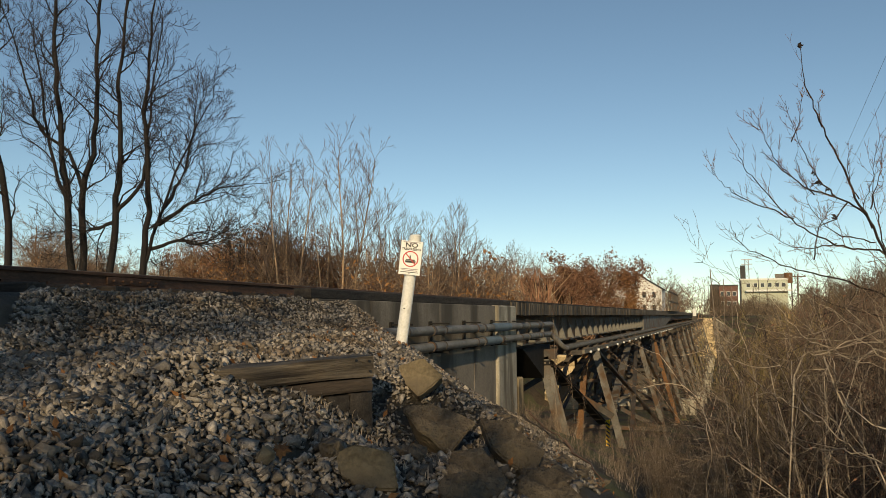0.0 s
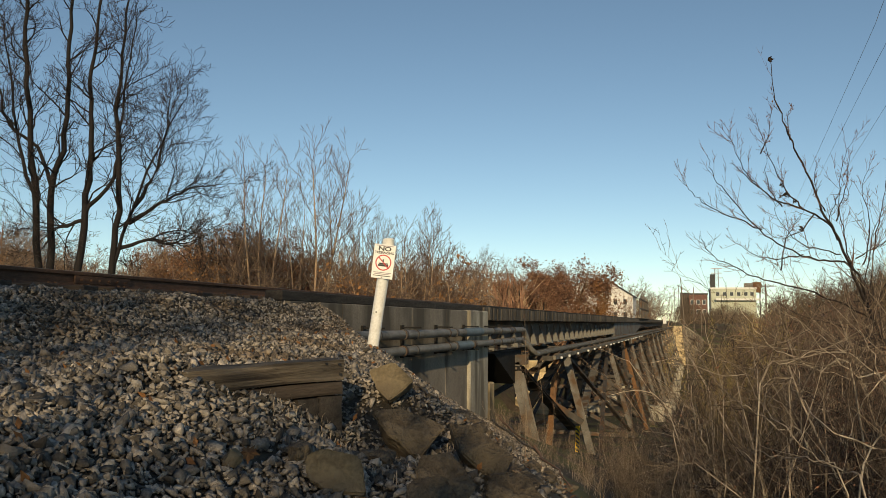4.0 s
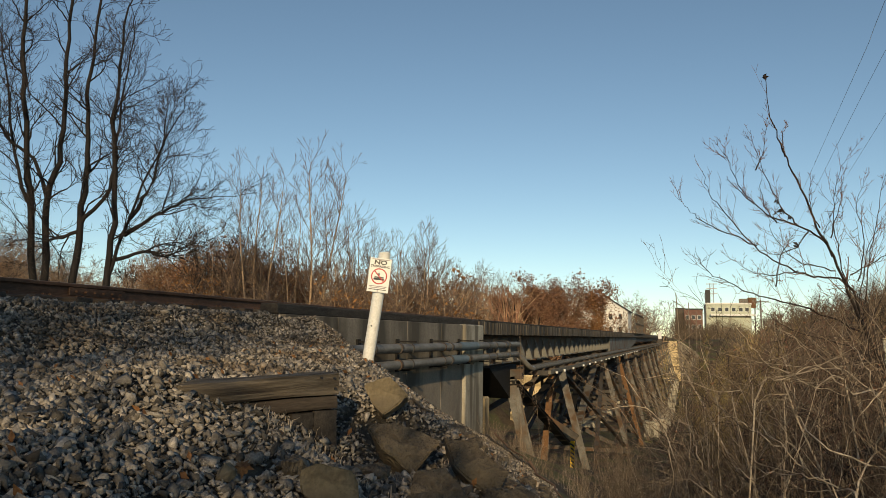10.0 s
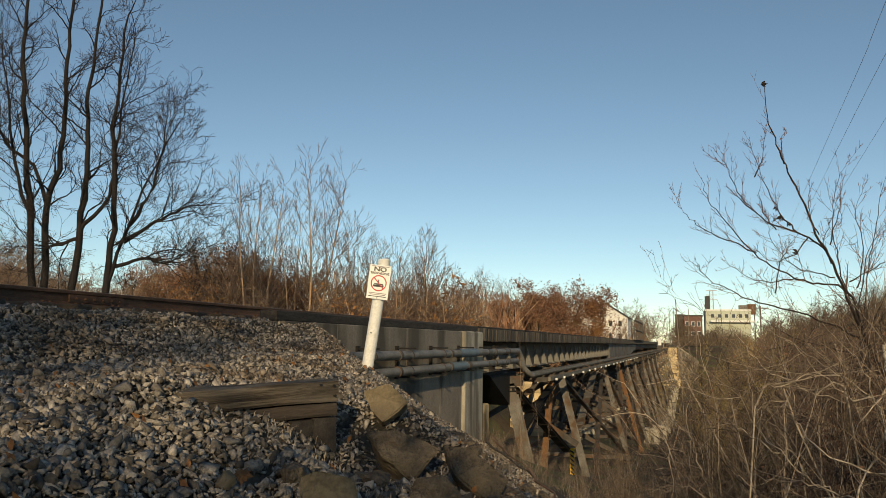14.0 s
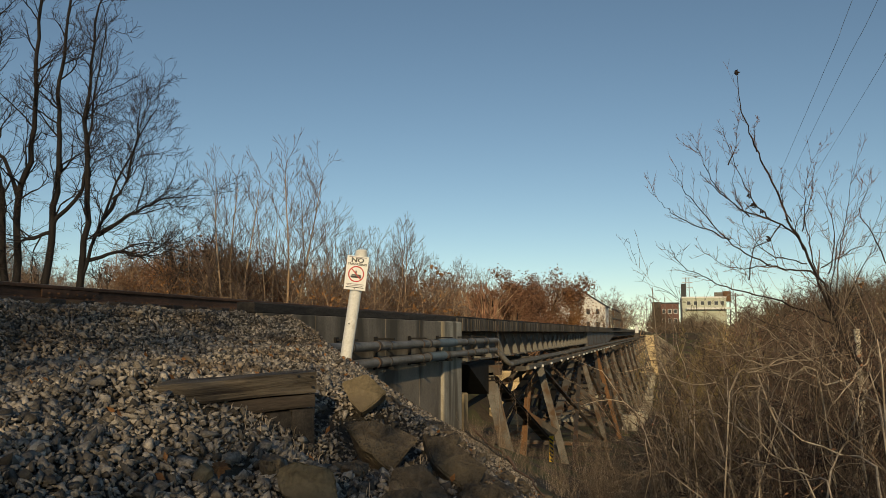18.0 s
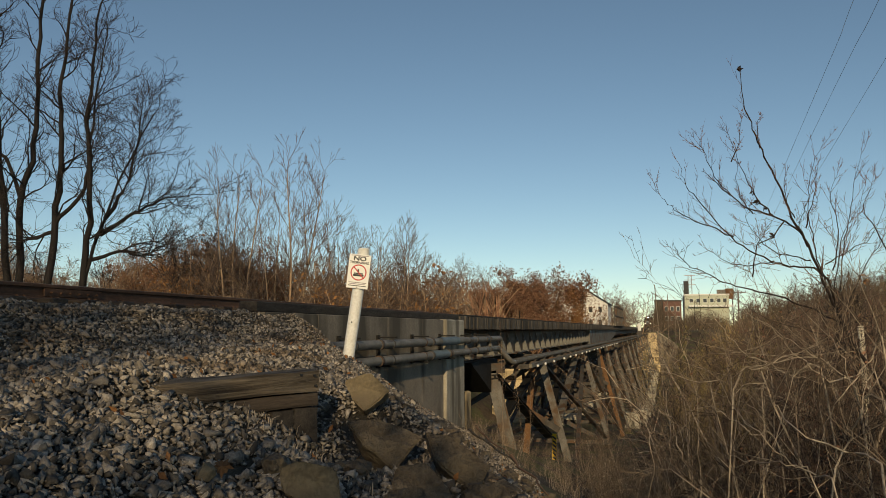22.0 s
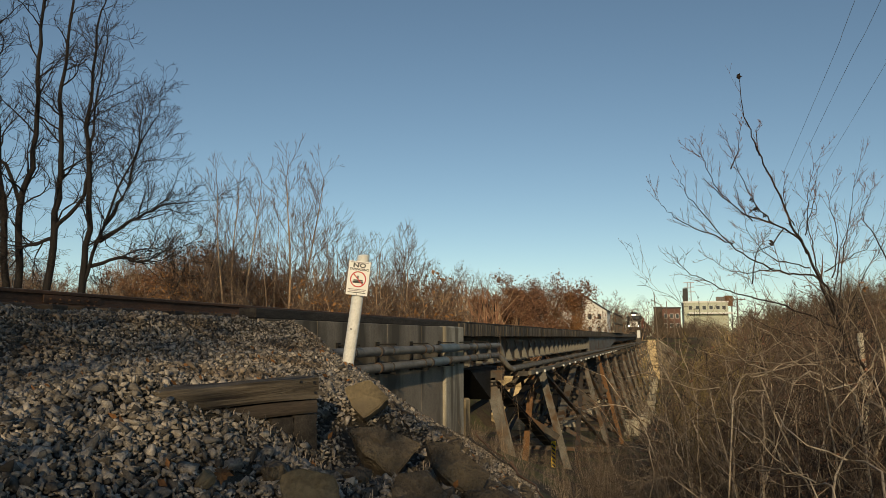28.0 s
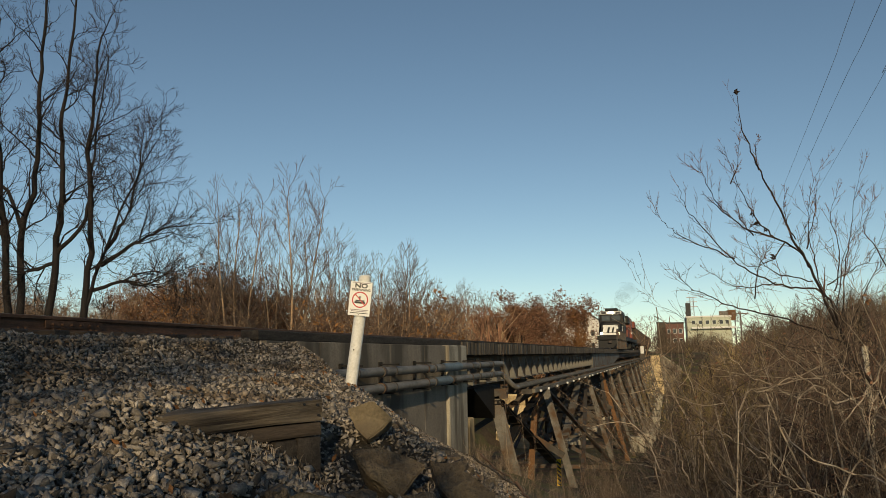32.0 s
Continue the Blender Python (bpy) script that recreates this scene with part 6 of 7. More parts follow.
# ---- dry grass, fallen leaves and litter ----
def blades(name, spots, per, tall, spread, material, seed, label):
    """Bent grass blades in tufts, one mesh."""
    rnd = np.random.RandomState(seed)
    c = np.repeat(np.asarray(spots, float), per, 0)
    c[:, :2] += rnd.normal(size=(len(c), 2)) * spread
    c[:, 2] = ground_z(c[:, 0], c[:, 1]) - 0.01
    h = tall * rnd.uniform(0.4, 1.2, len(c))
    a = rnd.uniform(0, 2 * np.pi, len(c))
    lean = rnd.uniform(0.1, 0.9, len(c))
    side = np.stack([-np.sin(a), np.cos(a), 0 * a], 1) * 0.0028
    way = np.stack([np.cos(a), np.sin(a), 0 * a], 1)
    up = np.array([0, 0, 1.0])
    m = c + way * (lean * h * 0.35)[:, None] + up * (h * 0.62)[:, None]
    t = c + way * (lean * h)[:, None] + up * (h * (1.0 - 0.35 * lean))[:, None]
    v = np.stack([c - side, c + side, m + side, m - side, t + side * 0.2, t - side * 0.2], 1).reshape(-1, 3)
    k = np.arange(len(c))[:, None] * 6
    f = np.concatenate([k + np.array([[0, 1, 2, 3]]), k + np.array([[3, 2, 4, 5]])])
    return tagged(raw(name, v, f, material, smooth=False), label, "grass", kind="stuff")


gr = np.random.RandomState(12)
tufts = [seen(px, py, dp) for px, py, dp in ((565, 790, 4.5), (585, 780, 4.6), (600, 800, 4.4), (455, 745, 4.5), (470, 770, 4.3), (640, 840, 4.2), (690, 850, 4.2), (748, 800, 5.0), (620, 860, 3.8), (530, 800, 4.2))]
blades("dry_grass", tufts, 26, 0.075, 0.07, M_PALE, 2, "pale dead grass tufts among the rocks")
sp = np.stack([gr.uniform(-1.6, 4.5, 900), gr.uniform(3.5, 16, 900), np.zeros(900)], 1)
sp = sp[(sp[:, 0] > np.where(sp[:, 1] < 11, 0.3, -0.4)) & (np.abs(sp[:, 0] + 5.2) > 0.2)]
sp = np.concatenate([sp, np.stack([gr.uniform(0.1, 2.2, 500), gr.uniform(5.5, 12, 500), np.zeros(500)], 1)])
blades("dry_grass", sp, 10, 0.36, 0.14, M_GRASS, 3, "long dry grass on the river bank")
sp = np.stack([gr.uniform(-0.9, 0.8, 420), gr.uniform(9.5, 20, 420), np.zeros(420)], 1)
sp = sp[ground_z(sp[:, 0], sp[:, 1]) < -1.5]
blades("dry_grass", sp, 9, 0.4, 0.16, M_GRASS, 5, "dry grass on the slope below the abutment")
M_GREEN = mat("winter_green_grass", (0.045, 0.065, 0.018), (0.10, 0.12, 0.035), scale=3, fine=30, bump=0.0, island=0.4)
sp = np.stack([gr.uniform(0.2, 3.0, 260), gr.uniform(4.2, 8, 260), np.zeros(260)], 1)
blades("green_grass", sp, 14, 0.25, 0.14, M_GREEN, 4, "green grass at the foot of the brush")
x = gr.uniform(-4.5, 0.2, 260)
y = 2.0 + 8 * gr.rand(260)
v, f = leaf_cards(gr, np.stack([x, y, ground_z(x, y) + 0.03], 1), 1, 0.028, 0.004)
tagged(raw("fallen_leaves", v, f, M_DEADLEAF, smooth=False), "scattered dead brown leaves on the gravel", "leaves", kind="stuff")


def maple_leaf(at, size, turn):
    bm = bmesh.new()
    rim = []
    for k in range(20):
        a = 2 * math.pi * k / 20
        r = size * (1.0 if k % 4 == 0 else 0.55 if k % 2 else 0.7)
        rim.append(bm.verts.new((r * math.cos(a), r * math.sin(a), 0.25 * size * math.sin(2 * a + 1))))
    c = bm.verts.new((0, 0, -0.1 * size))
    for k in range(20):
        bm.faces.new((c, rim[k], rim[(k + 1) % 20]))
    ob = part("maple_leaf", bm, M_DEADLEAF)
    ob.matrix_world = Matrix.Translation(at) @ pose(0, 0, 0, *turn)
    return tagged(ob, "dry orange-brown maple leaf on the stones", "leaf")


maple_leaf(seen(406, 818, 3.35), 0.05, (50, 20, 30))

# peeled pale trunk standing in the brush
pt = Tubes(10)
lo, hi = seen(1526, 800, 9.5), seen(1520, 578, 9.5)
lo.z = gz(lo.x, lo.y) - 0.2
line = np.array([lo.lerp(hi, u) + Vector((0.03 * math.sin(9 * u), 0.02 * math.cos(7 * u), 0)) for u in np.linspace(0, 1, 12)]) - np.array(lo)
dead = thing("dead_sapling", "broken pale peeled sapling standing in the brush", "sapling", tuple(lo))
pt.add(line, np.linspace(0.05, 0.032, 12))
pt.make("stem", M_PEELED, dead)
for u in (0.45, 0.7, 0.85):
    q = np.array(line[int(u * 11)])
    tube("branch_stub", [q, q + np.array([0.10, 0.02, 0.12])], [0.014, 0.006], M_PEELED, dead, 6)

# hazard marker under the bridge
hz = thing("hazard_marker", "yellow and black striped hazard marker on a thin post", "sign", (-4.95, 36.2, gz(-4.95, 36.2)))
top = -4.65 - gz(-4.95, 36.2)
bm = bmesh.new()
cube(bm, -0.1, 0.1, -0.006, 0.006, top - 1.2, top, 0.003)
face = part("marker_panel", bm, M_YELLOW, hz)
for k in range(6):
    bm = bmesh.new()
    z0 = top - 1.06 + k * 0.18
    q = [bm.verts.new(p) for p in ((-0.084, -0.009, z0 - 0.0), (0.084, -0.009, z0 - 0.12), (0.084, -0.009, z0 - 0.03), (-0.084, -0.009, z0 + 0.09))]
    bm.faces.new(q)
    part("black_stripe", bm, M_INK, face)
box("marker_post", -0.03, 0.03, 0.007, 0.04, -0.3, top, M_STEEL, hz)

# ---- wires and poles ----
def pole(at, tall, r, label, arms=(), lean=0.0):
    p = thing("utility_pole", label, "pole", at, "poles")
    tube("mast", [(0, 0, -0.3), (lean * tall, 0, tall)], [r, r * 0.7], M_POLEWOOD, p, 8)
    for az, aw in arms:
        box("crossarm", -aw, aw, -0.06, 0.06, az - 0.07, az + 0.07, M_POLEWOOD, p)
        for sx in (-0.9, 0.0, 0.9):
            bm = bmesh.new()
            disc_cyl(bm, (sx * aw, 0, az + 0.07), (sx * aw, 0, az + 0.25), 0.05, 6)
            part("insulator", bm, M_GREYINK, p)
    return p


pole((10.2, 121.0, gz(10.2, 121.0)), 5.6 - gz(10.2, 121.0), 0.14, "wooden power pole behind the brush", ((5.3 - gz(10.2, 121.0), 1.1),))
for k, pts in enumerate(([(2.2, -6, 6.6), (3.1, 13, 5.45), (3.8, 26.6, 5.2), (9.2, 121, 5.5)], [(2.7, -6, 6.6), (3.5, 13, 5.45), (4.2, 27, 5.2), (10.2, 121, 5.5)], [(3.4, -6, 6.6), (4.2, 15, 5.4), (4.9, 26, 5.25), (11.2, 121, 5.5)])):
    w = tube("power_line", [tuple(q) for q in limb(pts, 10)], 0.0038, M_WIRE, None, 4)
    tagged(w, "thin overhead power line against the sky", "wire", group="power lines")
for px, py, dp, r in ((1171, 505, 205, 0.16), (1183, 522, 210, 0.14), (1157, 520, 240, 0.08), (1150, 528, 300, 0.1), (1196, 535, 190, 0.1)):
    x, y = spot(px, dp)
    pole((x, y, gz(x, y)), skyline(px, py, dp) - gz(x, y), r, "weathered pole beside the line", (), -0.06 if px == 1171 else 0.0)

# ---- buildings in the distance ----
def windows(parent, xs_, y, zs_, w, h, face=-1):
    for wx in xs_:
        for wz in zs_:
            bm = bmesh.new()
            cube(bm, wx - w / 2 - 0.12, wx + w / 2 + 0.12, y + face * 0.10, y + face * 0.004, wz - 0.12, wz + h + 0.12)
            wf = part("window", bm, M_WHITE, parent)
            box("pane", wx - w / 2, wx + w / 2, y + face * 0.14, y + face * 0.104, wz, wz + h, M_GLASS, wf)


works = thing("factory", "pale green factory building with a flat white-edged roof", "building", (9.6, 408, gz(9.6, 408)))
b0 = gz(9.6, 408)
box("wall", 0, 20.5, 0, 30, 0, 16.6 - b0, M_CREAM, works)
box("side_wall", -0.4, -0.01, 0.2, 30, 0, 16.4 - b0, M_STEEL2, works, 0, "grey side wall")
box("parapet", -0.6, 20.8, -0.3, 30.2, 16.6 - b0, 17.3 - b0, M_WHITE, works)
box("loading_canopy", 2.0, 22.5, -2.6, -0.02, 11.0 - b0, 11.9 - b0, M_WHITE, works, 0, "white loading canopy")
windows(works, [3.0, 6.2, 9.4, 12.6, 15.8, 18.6], 0.0, [13.2 - b0], 1.6, 1.8)
box("chimney", -0.3, 2.1, 4, 6.4, 17.3 - b0, 24.0 - b0, M_ASPHALT, works, 0, "dark square chimney")
box("roof_unit", 15.5, 19.5, 6, 9, 17.3 - b0, 19.6 - b0, M_STEEL2, works)
tank = thing("roof_tank", "dark water tank on legs behind the factory", "tank", (31.0, 416, gz(31, 416)))
bm = bmesh.new()
disc_cyl(bm, (0, 0, 15.5), (0, 0, 20.5), 2.0, 14)
part("vessel", bm, M_RUST, tank)
for sx, sy in ((-1.4, -1.4), (1.4, -1.4), (-1.4, 1.4), (1.4, 1.4)):
    box("leg", sx - 0.15, sx + 0.15, sy - 0.15, sy + 0.15, 0, 15.5, M_STEEL, tank)
tower = thing("lattice_tower", "slender steel lattice tower with cross-arms", "tower", (12.6, 420, gz(12.6, 420)))
th = 27.6 - gz(12.6, 420)
for sx, sy in ((-1, -1), (1, -1), (1, 1), (-1, 1)):
    bm = bmesh.new()
    beam(bm, (sx * 1.1, sy * 1.1, 0), (sx * 0.8, sy * 0.8, th), 0.22, 0.22)
    part("corner_post", bm, M_WIRE, tower)
for zz in np.arange(1.0, th - 2, 2.4):
    bm = bmesh.new()
    beam(bm, (-1.0, -1, zz), (1.0, -1, zz + 2.4), 0.12, 0.12)
    beam(bm, (1.0, -1, zz), (-1.0, -1, zz + 2.4), 0.12, 0.12)
    part("lattice", bm, M_WIRE, tower)
for zz in (th - 0.3, th - 2.6, th - 5.0):
    box("crossarm", -2.6, 2.6, -0.2, 0.2, zz - 0.18, zz + 0.18, M_WIRE, tower)

brick = thing("brick_building", "low red brick building with lit windows by the line", "building", (-0.6, 312, gz(-0.6, 312)))
b0 = gz(-0.6, 312)
box("wall", 0, 6.6, 0, 14, 0, 10.6 - b0, M_BRICK, brick)
box("flat_roof", -0.2, 6.8, -0.2, 14.2, 10.6 - b0, 11.1 - b0, M_ASPHALT, brick)
windows(brick, [1.2, 3.3, 5.4], 0.0, [3.4 - b0, 7.0 - b0], 1.1, 1.5)
shed = thing("grey_shed", "dark grey flat-roofed shed beside the line", "building", (-4.0, 330, gz(-4, 330)))
box("wall", 0, 3.6, 0, 10, 0, 11.5, M_STEEL, shed)
box("flat_roof", -0.2, 3.8, -0.2, 10.2, 11.5, 11.9, M_ASPHALT, shed)

hx, hy = -23.5, 151.0
house = thing("white_house", "white clapboard house behind bare trees", "house", (hx, hy, gz(hx, hy)))
hb = gz(hx, hy)
eave, ridge = 5.2 - hb, 8.0 - hb
box("front_wall", 0, 9.0, 0, 0.3, 0, eave, M_WHITEWALL, house)
box("side_wall", 8.7, 9.0, 0.31, 9, 0, eave, M_WHITEWALL, house)
box("side_wall", 0, 0.3, 0.31, 9, 0, eave, M_WHITEWALL, house)
box("back_wall", 0.31, 8.69, 8.7, 9, 0, eave, M_WHITEWALL, house)
bm = bmesh.new()
a = [bm.verts.new(p) for p in ((-0.3, -0.3, eave), (9.3, -0.3, eave), (4.5, -0.3, ridge), (-0.3, 9.3, eave), (9.3, 9.3, eave), (4.5, 9.3, ridge))]
for q in ((0, 3, 5, 2), (2, 5, 4, 1), (0, 1, 4, 3)):
    bm.faces.new([a[i] for i in q])
bmesh.ops.recalc_face_normals(bm, faces=bm.faces)
part("roof", bm, M_ASPHALT, house)
bm = bmesh.new()
bm.faces.new([bm.verts.new(p) for p in ((0, -0.02, eave), (9.0, -0.02, eave), (4.5, -0.02, ridge - 0.2))])
part("gable", bm, M_WHITEWALL, house)
windows(house, [1.8, 4.5, 7.2], 0.0, [0.9 - hb, 3.5 - hb], 0.7, 1.1)
wing = thing("white_house", "white gabled house wing behind bare trees", "house", (-14.8, 153.0, gz(-14.8, 153)))
hb = gz(-14.8, 153)
box("front_wall", 0, 4.4, 0, 0.3, 0, 5.0 - hb, M_WHITEWALL, wing)
box("side_wall", 4.1, 4.4, 0.31, 9, 0, 5.0 - hb, M_WHITEWALL, wing)
bm = bmesh.new()
a = [bm.verts.new(p) for p in ((-0.2, -0.3, 8.0 - hb), (4.7, -0.3, 4.9 - hb), (-0.2, 9.3, 8.0 - hb), (4.7, 9.3, 4.9 - hb), (-0.2, -0.3, 7.8 - hb), (4.7, -0.3, 4.7 - hb), (-0.2, 9.3, 7.8 - hb), (4.7, 9.3, 4.7 - hb))]
for q in ((0, 1, 3, 2), (4, 6, 7, 5), (0, 4, 5, 1), (1, 5, 7, 3), (3, 7, 6, 2), (2, 6, 4, 0)):
    bm.faces.new([a[i] for i in q])
part("roof", bm, M_ASPHALT, wing)
bm = bmesh.new()
bm.faces.new([bm.verts.new(p) for p in ((0, -0.01, 5.0 - hb), (4.4, -0.01, 5.0 - hb), (0, -0.01, 7.8 - hb))])
part("gable", bm, M_WHITEWALL, wing)
windows(wing, [1.2, 3.0], 0.0, [0.9 - hb, 3.3 - hb], 0.65, 1.0)

# refuge cage and white box at the far part of the deck
cage = thing("refuge_platform", "steel-railed refuge platform on the bridge", "railing", (-6.08, 88, 0.43))
box("floor_plate", 0.2, 0.95, 0, 17, -0.008, 0.02, M_STEEL, cage)
for yy in np.arange(0, 17.1, 2.83):
    bm = bmesh.new()
    cube(bm, 0.75, 0.89, yy - 0.07, yy + 0.07, 0, 2.1)
    part("rail_post", bm, M_STEEL, cage)
for zz in (1.0, 2.05):
    box("rail", 0.77, 0.87, 0, 17, zz, zz + 0.12, M_STEEL, cage)
box("end_post", 0.6, 0.95, 17.0, 17.3, -0.008, 1.2, M_STEEL, cage)
wb = box("white_cabinet", -4.9, -4.3, 150, 150.6, -0.2, 1.15, M_WHITE, None, 0.03)
tagged(wb, "small white equipment cabinet beside the bridge deck", "cabinet")
bm = bmesh.new()
cube(bm, -5.0, -4.2, 149.6, 151, -1.1, -0.203)
tagged(part("cabinet_stand", bm, M_STEEL), "dark steel stand under the white cabinet", "stand")

# ---- the train ----
def wheelset(parent, y, r=0.5):
    for sx in (-0.75, 0.75):
        bm = bmesh.new()
        disc_cyl(bm, (sx - 0.065, y, r), (sx + 0.065, y, r), r, 20)
        disc_cyl(bm, (sx - math.copysign(0.095, sx), y, r), (sx - math.copysign(0.066, sx), y, r), r + 0.03, 20)
        part("wheel", bm, M_WHEEL, parent)


def truck(parent, y, axles):
    bm = bmesh.new()
    span = axles[-1] - axles[0]
    for sx in (-1.05, 1.05):
        cube(bm, sx - 0.1, sx + 0.1, y + axles[0] - 0.5, y + axles[-1] + 0.5, 0.42, 0.85, 0.04)
    cube(bm, -1.0, 1.0, y - 0.3, y + 0.3, 0.6, 1.0, 0.03)
    tr = part("truck", bm, M_STEEL, parent)
    for a in axles:
        wheelset(parent, y + a)
    return tr


def loco(name, label, body_mat, front, at):
    e = thing(name, label, "locomotive", at, "locomotives")
    box("frame", -1.52, 1.52, 0.5, 21.3, 1.05, 1.55, M_LOCO, e, 0.03)
    box("long_hood", -0.95, 0.95, 6.1, 19.8, 1.56, 4.25, body_mat, e, 0.08)
    box("radiator", -1.45, 1.45, 16.2, 20.0, 3.4, 4.5, body_mat, e, 0.1)
    box("dynamic_brake", -1.3, 1.3, 7.0, 10.0, 3.7, 4.6, body_mat, e, 0.1)
    bm = bmesh.new()
    vs = cube(bm, -1.55, 1.55, 3.2, 6.05, 1.56, 4.62, 0.0)
    for v in vs:
        if v.co.z > 4:
            v.co.x *= 0.86
    bmesh.ops.bevel(bm, geom=bm.edges[:], offset=0.12, segments=2, affect="EDGES")
    cab = part("cab", bm, body_mat, e)
    bm = bmesh.new()
    vs = cube(bm, -1.25, 1.25, 0.95, 3.19, 1.56, 3.25)
    for v in vs:
        if v.co.y < 1.5 and v.co.z > 3:
            v.co.z -= 0.35
            v.co.y += 0.25
        if v.co.y < 1.5:
            v.co.x *= 0.82
    bmesh.ops.bevel(bm, geom=bm.edges[:], offset=0.1, segments=2, affect="EDGES")
    nose = part("nose", bm, body_mat, e)
    bm = bmesh.new()
    vs = cube(bm, -1.38, 1.38, 0.15, 0.75, 0.14, 1.0)
    for v in vs:
        if v.co.z < 0.4:
            v.co.y -= 0.15
    part("plow", bm, M_LOCO, e)
    box("anticlimber", -1.5, 1.5, 0.2, 0.49, 1.08, 1.5, M_LOCO, e, 0.03)
    box("fuel_tank", -1.3, 1.3, 8.6, 13.2, 0.35, 1.04, M_LOCO, e, 0.1)
    truck(e, 4.4, (-1.75, 0, 1.75))
    truck(e, 17.4, (-1.75, 0, 1.75))
    if not front:
        box("cab_stripe", -1.58, 1.58, 3.3, 6.0, 2.2, 2.5, M_WHITE, cab, 0, "white cab stripe")
        return e
    for sx in (-0.62, 0.62):
        box("windscreen", sx - 0.5, sx + 0.5, 3.10, 3.18, 3.38, 4.02, M_GLASS, cab, 0.03)
    for sx in (-1.53, 1.53):
        box("side_window", sx - 0.03, sx + 0.03, 3.9, 5.3, 3.2, 3.9, M_GLASS, cab, 0.02)
    box("roof_band", -1.25, 1.25, 3.05, 3.19, 4.16, 4.52, M_WHITE, cab, 0.04, "white band over the windscreen")
    box("roof_unit", -0.75, 0.75, 3.9, 5.6, 4.63, 4.95, M_LOCO, cab, 0.06)
    for sx in (-0.85, 0.85):
        box("number_board", sx - 0.28, sx + 0.28, 3.0, 3.045, 4.22, 4.46, M_INK, cab, 0.01)
    bm = bmesh.new()
    disc_cyl(bm, (-0.16, 3.04, 4.34), (-0.16, 2.96, 4.34), 0.14, 14)
    disc_cyl(bm, (0.16, 3.04, 4.34), (0.16, 2.96, 4.34), 0.14, 14)
    part("headlight", bm, M_LAMP, cab, "lit twin headlight")
    for sx in (-1.02, 1.02):
        bm = bmesh.new()
        disc_cyl(bm, (sx, 0.49, 1.82), (sx, 0.36, 1.82), 0.15, 14)
        part("ditch_light", bm, M_LAMP, e, "lit ditch light")
        box("lamp_bracket", sx - 0.14, sx + 0.14, 0.491, 0.62, 1.56, 1.98, M_LOCO, e, 0.02)
    # plain white nose marking
    bm = bmesh.new()
    for k, (x0, x1, z0, z1) in enumerate(((-0.85, 0.85, 2.55, 2.82), (-0.85, -0.35, 1.95, 2.55), (-0.1, 0.2, 1.95, 2.54), (0.4, 0.85, 1.95, 2.54), (-0.85, 0.85, 1.66, 1.9))):
        vs = cube(bm, x0, x1, 0.905, 0.94, z0, z1)
        for v in vs:
            v.co.x += 0.25 * (v.co.z - 2.2) if k in (1, 2, 3) else 0
    part("nose_marking", bm, M_WHITE, nose, "white block marking on the nose")
    for sx in (-1.4, 1.4):
        tube("handrail", [(sx, 0.45, 1.55), (sx, 0.45, 2.6), (sx, 3.0, 2.7)], 0.03, M_WHITE, e, 6, "white handrail")
        for k in range(4):
            box("step", sx - 0.25, sx + 0.25, 0.55, 1.0, 0.35 + 0.28 * k, 0.38 + 0.28 * k, M_STEEL, e)
        tube("side_rail", [(sx * 1.06, 6.2, 2.55), (sx * 1.06, 19.8, 2.55)], 0.03, M_LOCO, e, 6)
    box("coupler", -0.2, 0.2, -0.4, 0.19, 0.7, 1.0, M_WHEEL, e, 0.04)
    return e


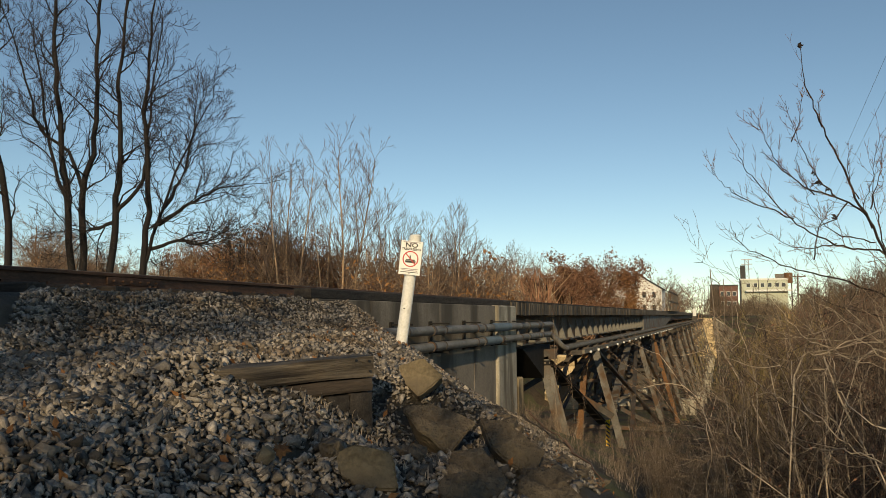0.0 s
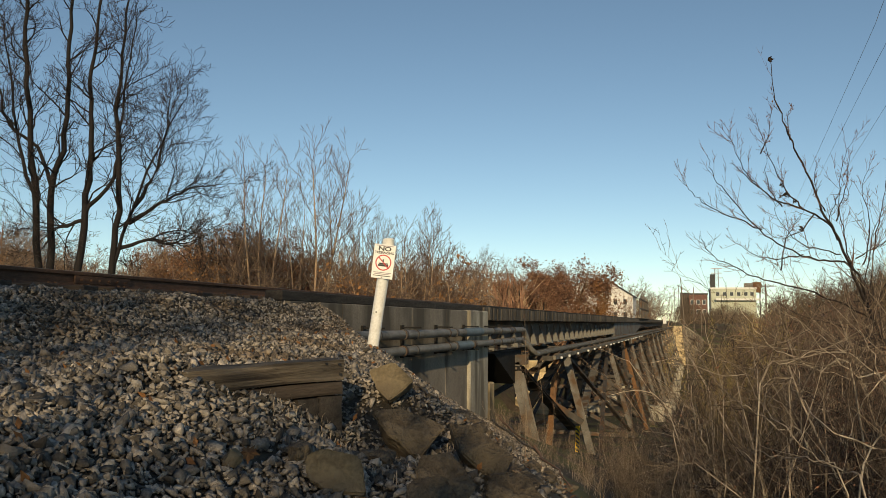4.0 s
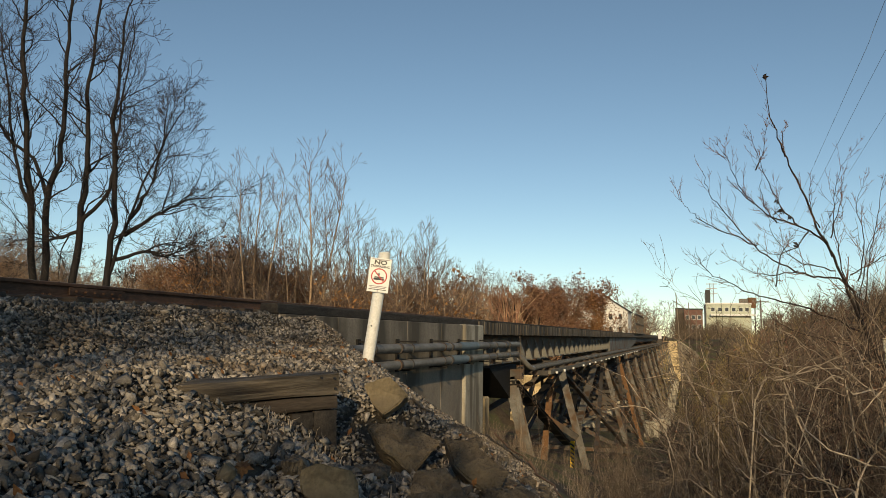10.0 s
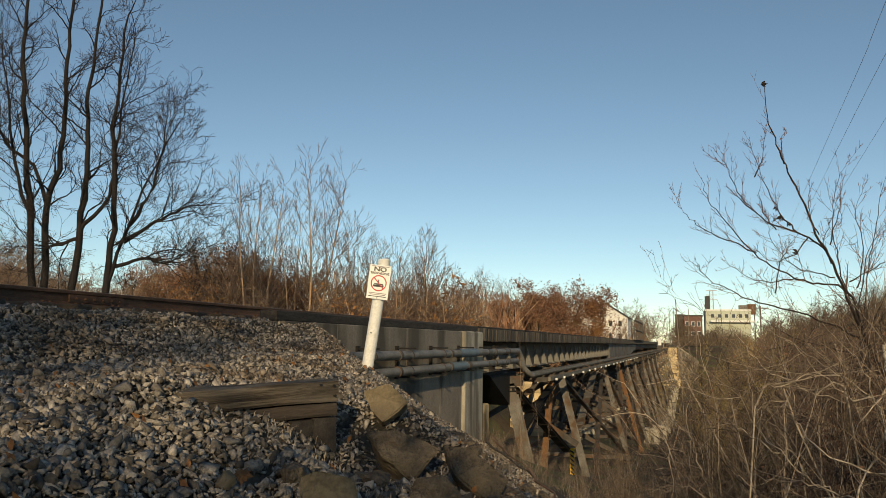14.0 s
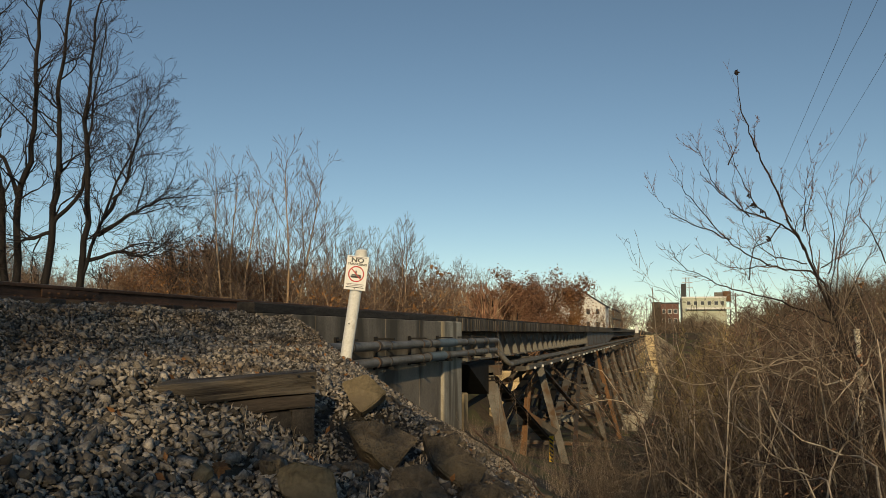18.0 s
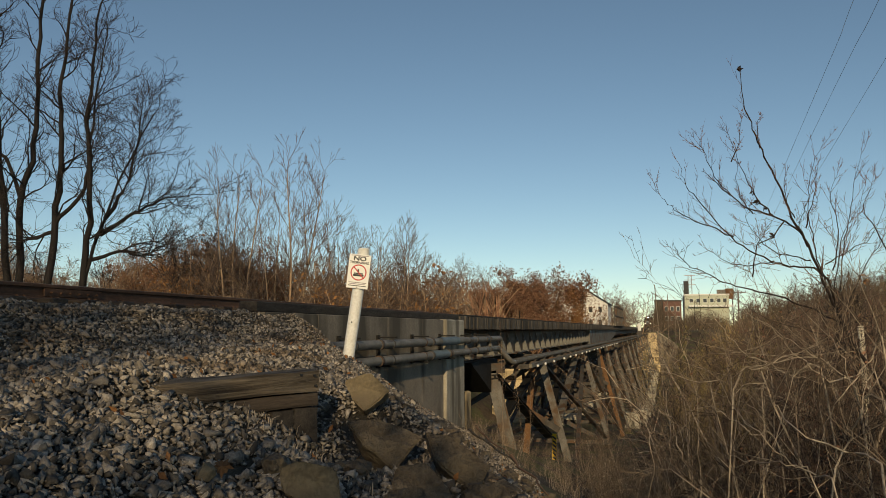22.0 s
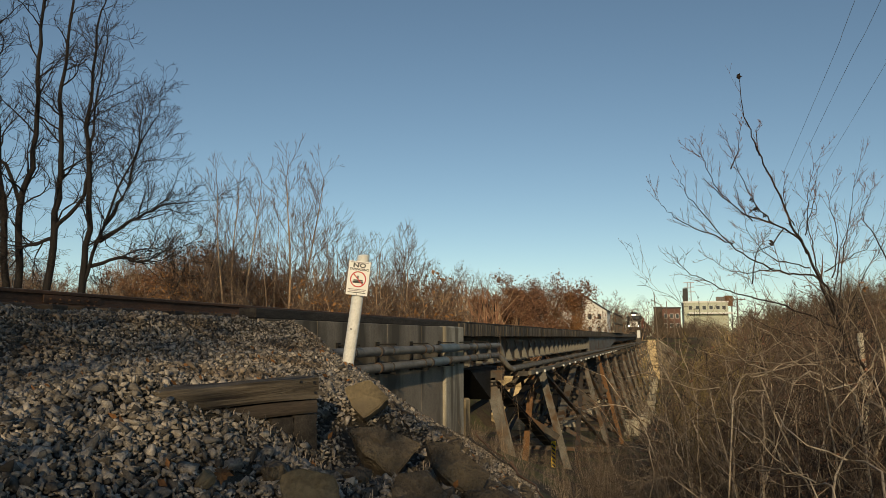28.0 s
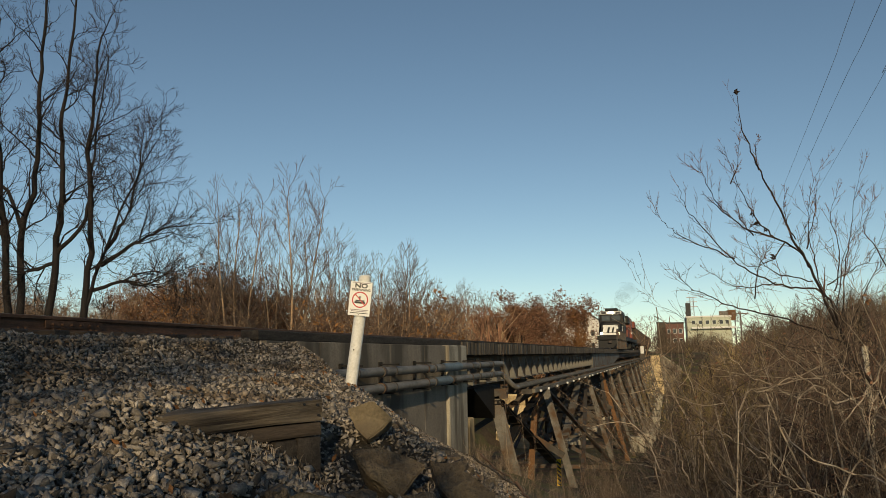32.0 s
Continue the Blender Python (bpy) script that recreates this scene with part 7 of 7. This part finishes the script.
def hopper(at):
    e = thing("hopper_car", "grimy dark open-top hopper car", "wagon", at, "hopper cars")
    bm = bmesh.new()
    vs = cube(bm, -1.5, 1.5, 0.6, 15.6, 1.2, 3.9)
    for v in vs:
        if v.co.z < 2:
            v.co.y += 1.6 if v.co.y < 5 else -1.6
    part("body", bm, M_CAR, e)
    box("top_rim", -1.58, 1.58, 0.5, 15.7, 3.9, 4.05, M_CAR, e)
    for sx in (-1.55, 1.55):
        for k in range(9):
            box("side_rib", sx - 0.05, sx + 0.05, 1.5 + 1.6 * k, 1.62 + 1.6 * k, 1.4, 3.9, M_CAR, e)
    box("underframe", -1.3, 1.3, 0.2, 16.0, 1.0, 1.19, M_STEEL, e)
    truck(e, 2.2, (-0.9, 0.9))
    truck(e, 14.0, (-0.9, 0.9))
    return e


HOME = (TRACK_X, 111.5, RAIL_Z + 0.002)
train = [(loco("locomotive", "black freight locomotive with lit lamps and white nose marking", M_LOCO, True, HOME), 0.0),
         (loco("locomotive", "dull red freight locomotive coupled behind the leader", M_LOCORED, False, HOME), 22.6)]
for engine, _ in train:
    engine.scale = (1.12, 1.08, 1.12)
first_hopper = hopper(HOME)
train.append((first_hopper, 45.4))
for k in range(1, 8):
    train.append((copy_thing(first_hopper, pose(*HOME)), 45.4 + 16.6 * k))

# thin exhaust over the leading engine, in rigid wisps
smoke = thing("exhaust_smoke", "thin dark exhaust haze above the leading locomotive", "smoke", HOME)
rnd = random.Random(6)
for k in range(3):
    bm = bmesh.new()
    bmesh.ops.create_icosphere(bm, subdivisions=3, radius=1.0)
    for v in bm.verts:
        v.co *= 1.0 + 0.25 * noise.noise(v.co * 1.6 + Vector((k, 0, 0)))
    puff = part("wisp", bm, M_SMOKE, smoke, smooth=True)
    u = k / 2
    puff.matrix_basis = Matrix.Translation((rnd.uniform(-0.3, 0.3) + 1.4 * u, 12.5 + 16 * u + rnd.uniform(-1, 1), 6.2 + 3.2 * u)) @ Matrix.Diagonal((0.8 + 1.0 * u, 1.6 + 1.6 * u, 0.7 + 1.2 * u, 1))

# the front's way along the track, seconds and metres
FRONT = [(0.0, 935.0), (10.0, 672.0), (18.0, 462.0), (21.0, 384.8), (23.0, 331.0), (25.0, 279.0), (28.0, 198.0), (30.0, 149.5), (32.0, 105.8)]


def motions():
    for ob, back in train:
        walk(ob, [(t, pose(TRACK_X, y + back, RAIL_Z + 0.002)) for t, y in FRONT])
    walk(smoke, [(t, pose(TRACK_X, y, RAIL_Z + 0.002)) for t, y in FRONT])


motions()
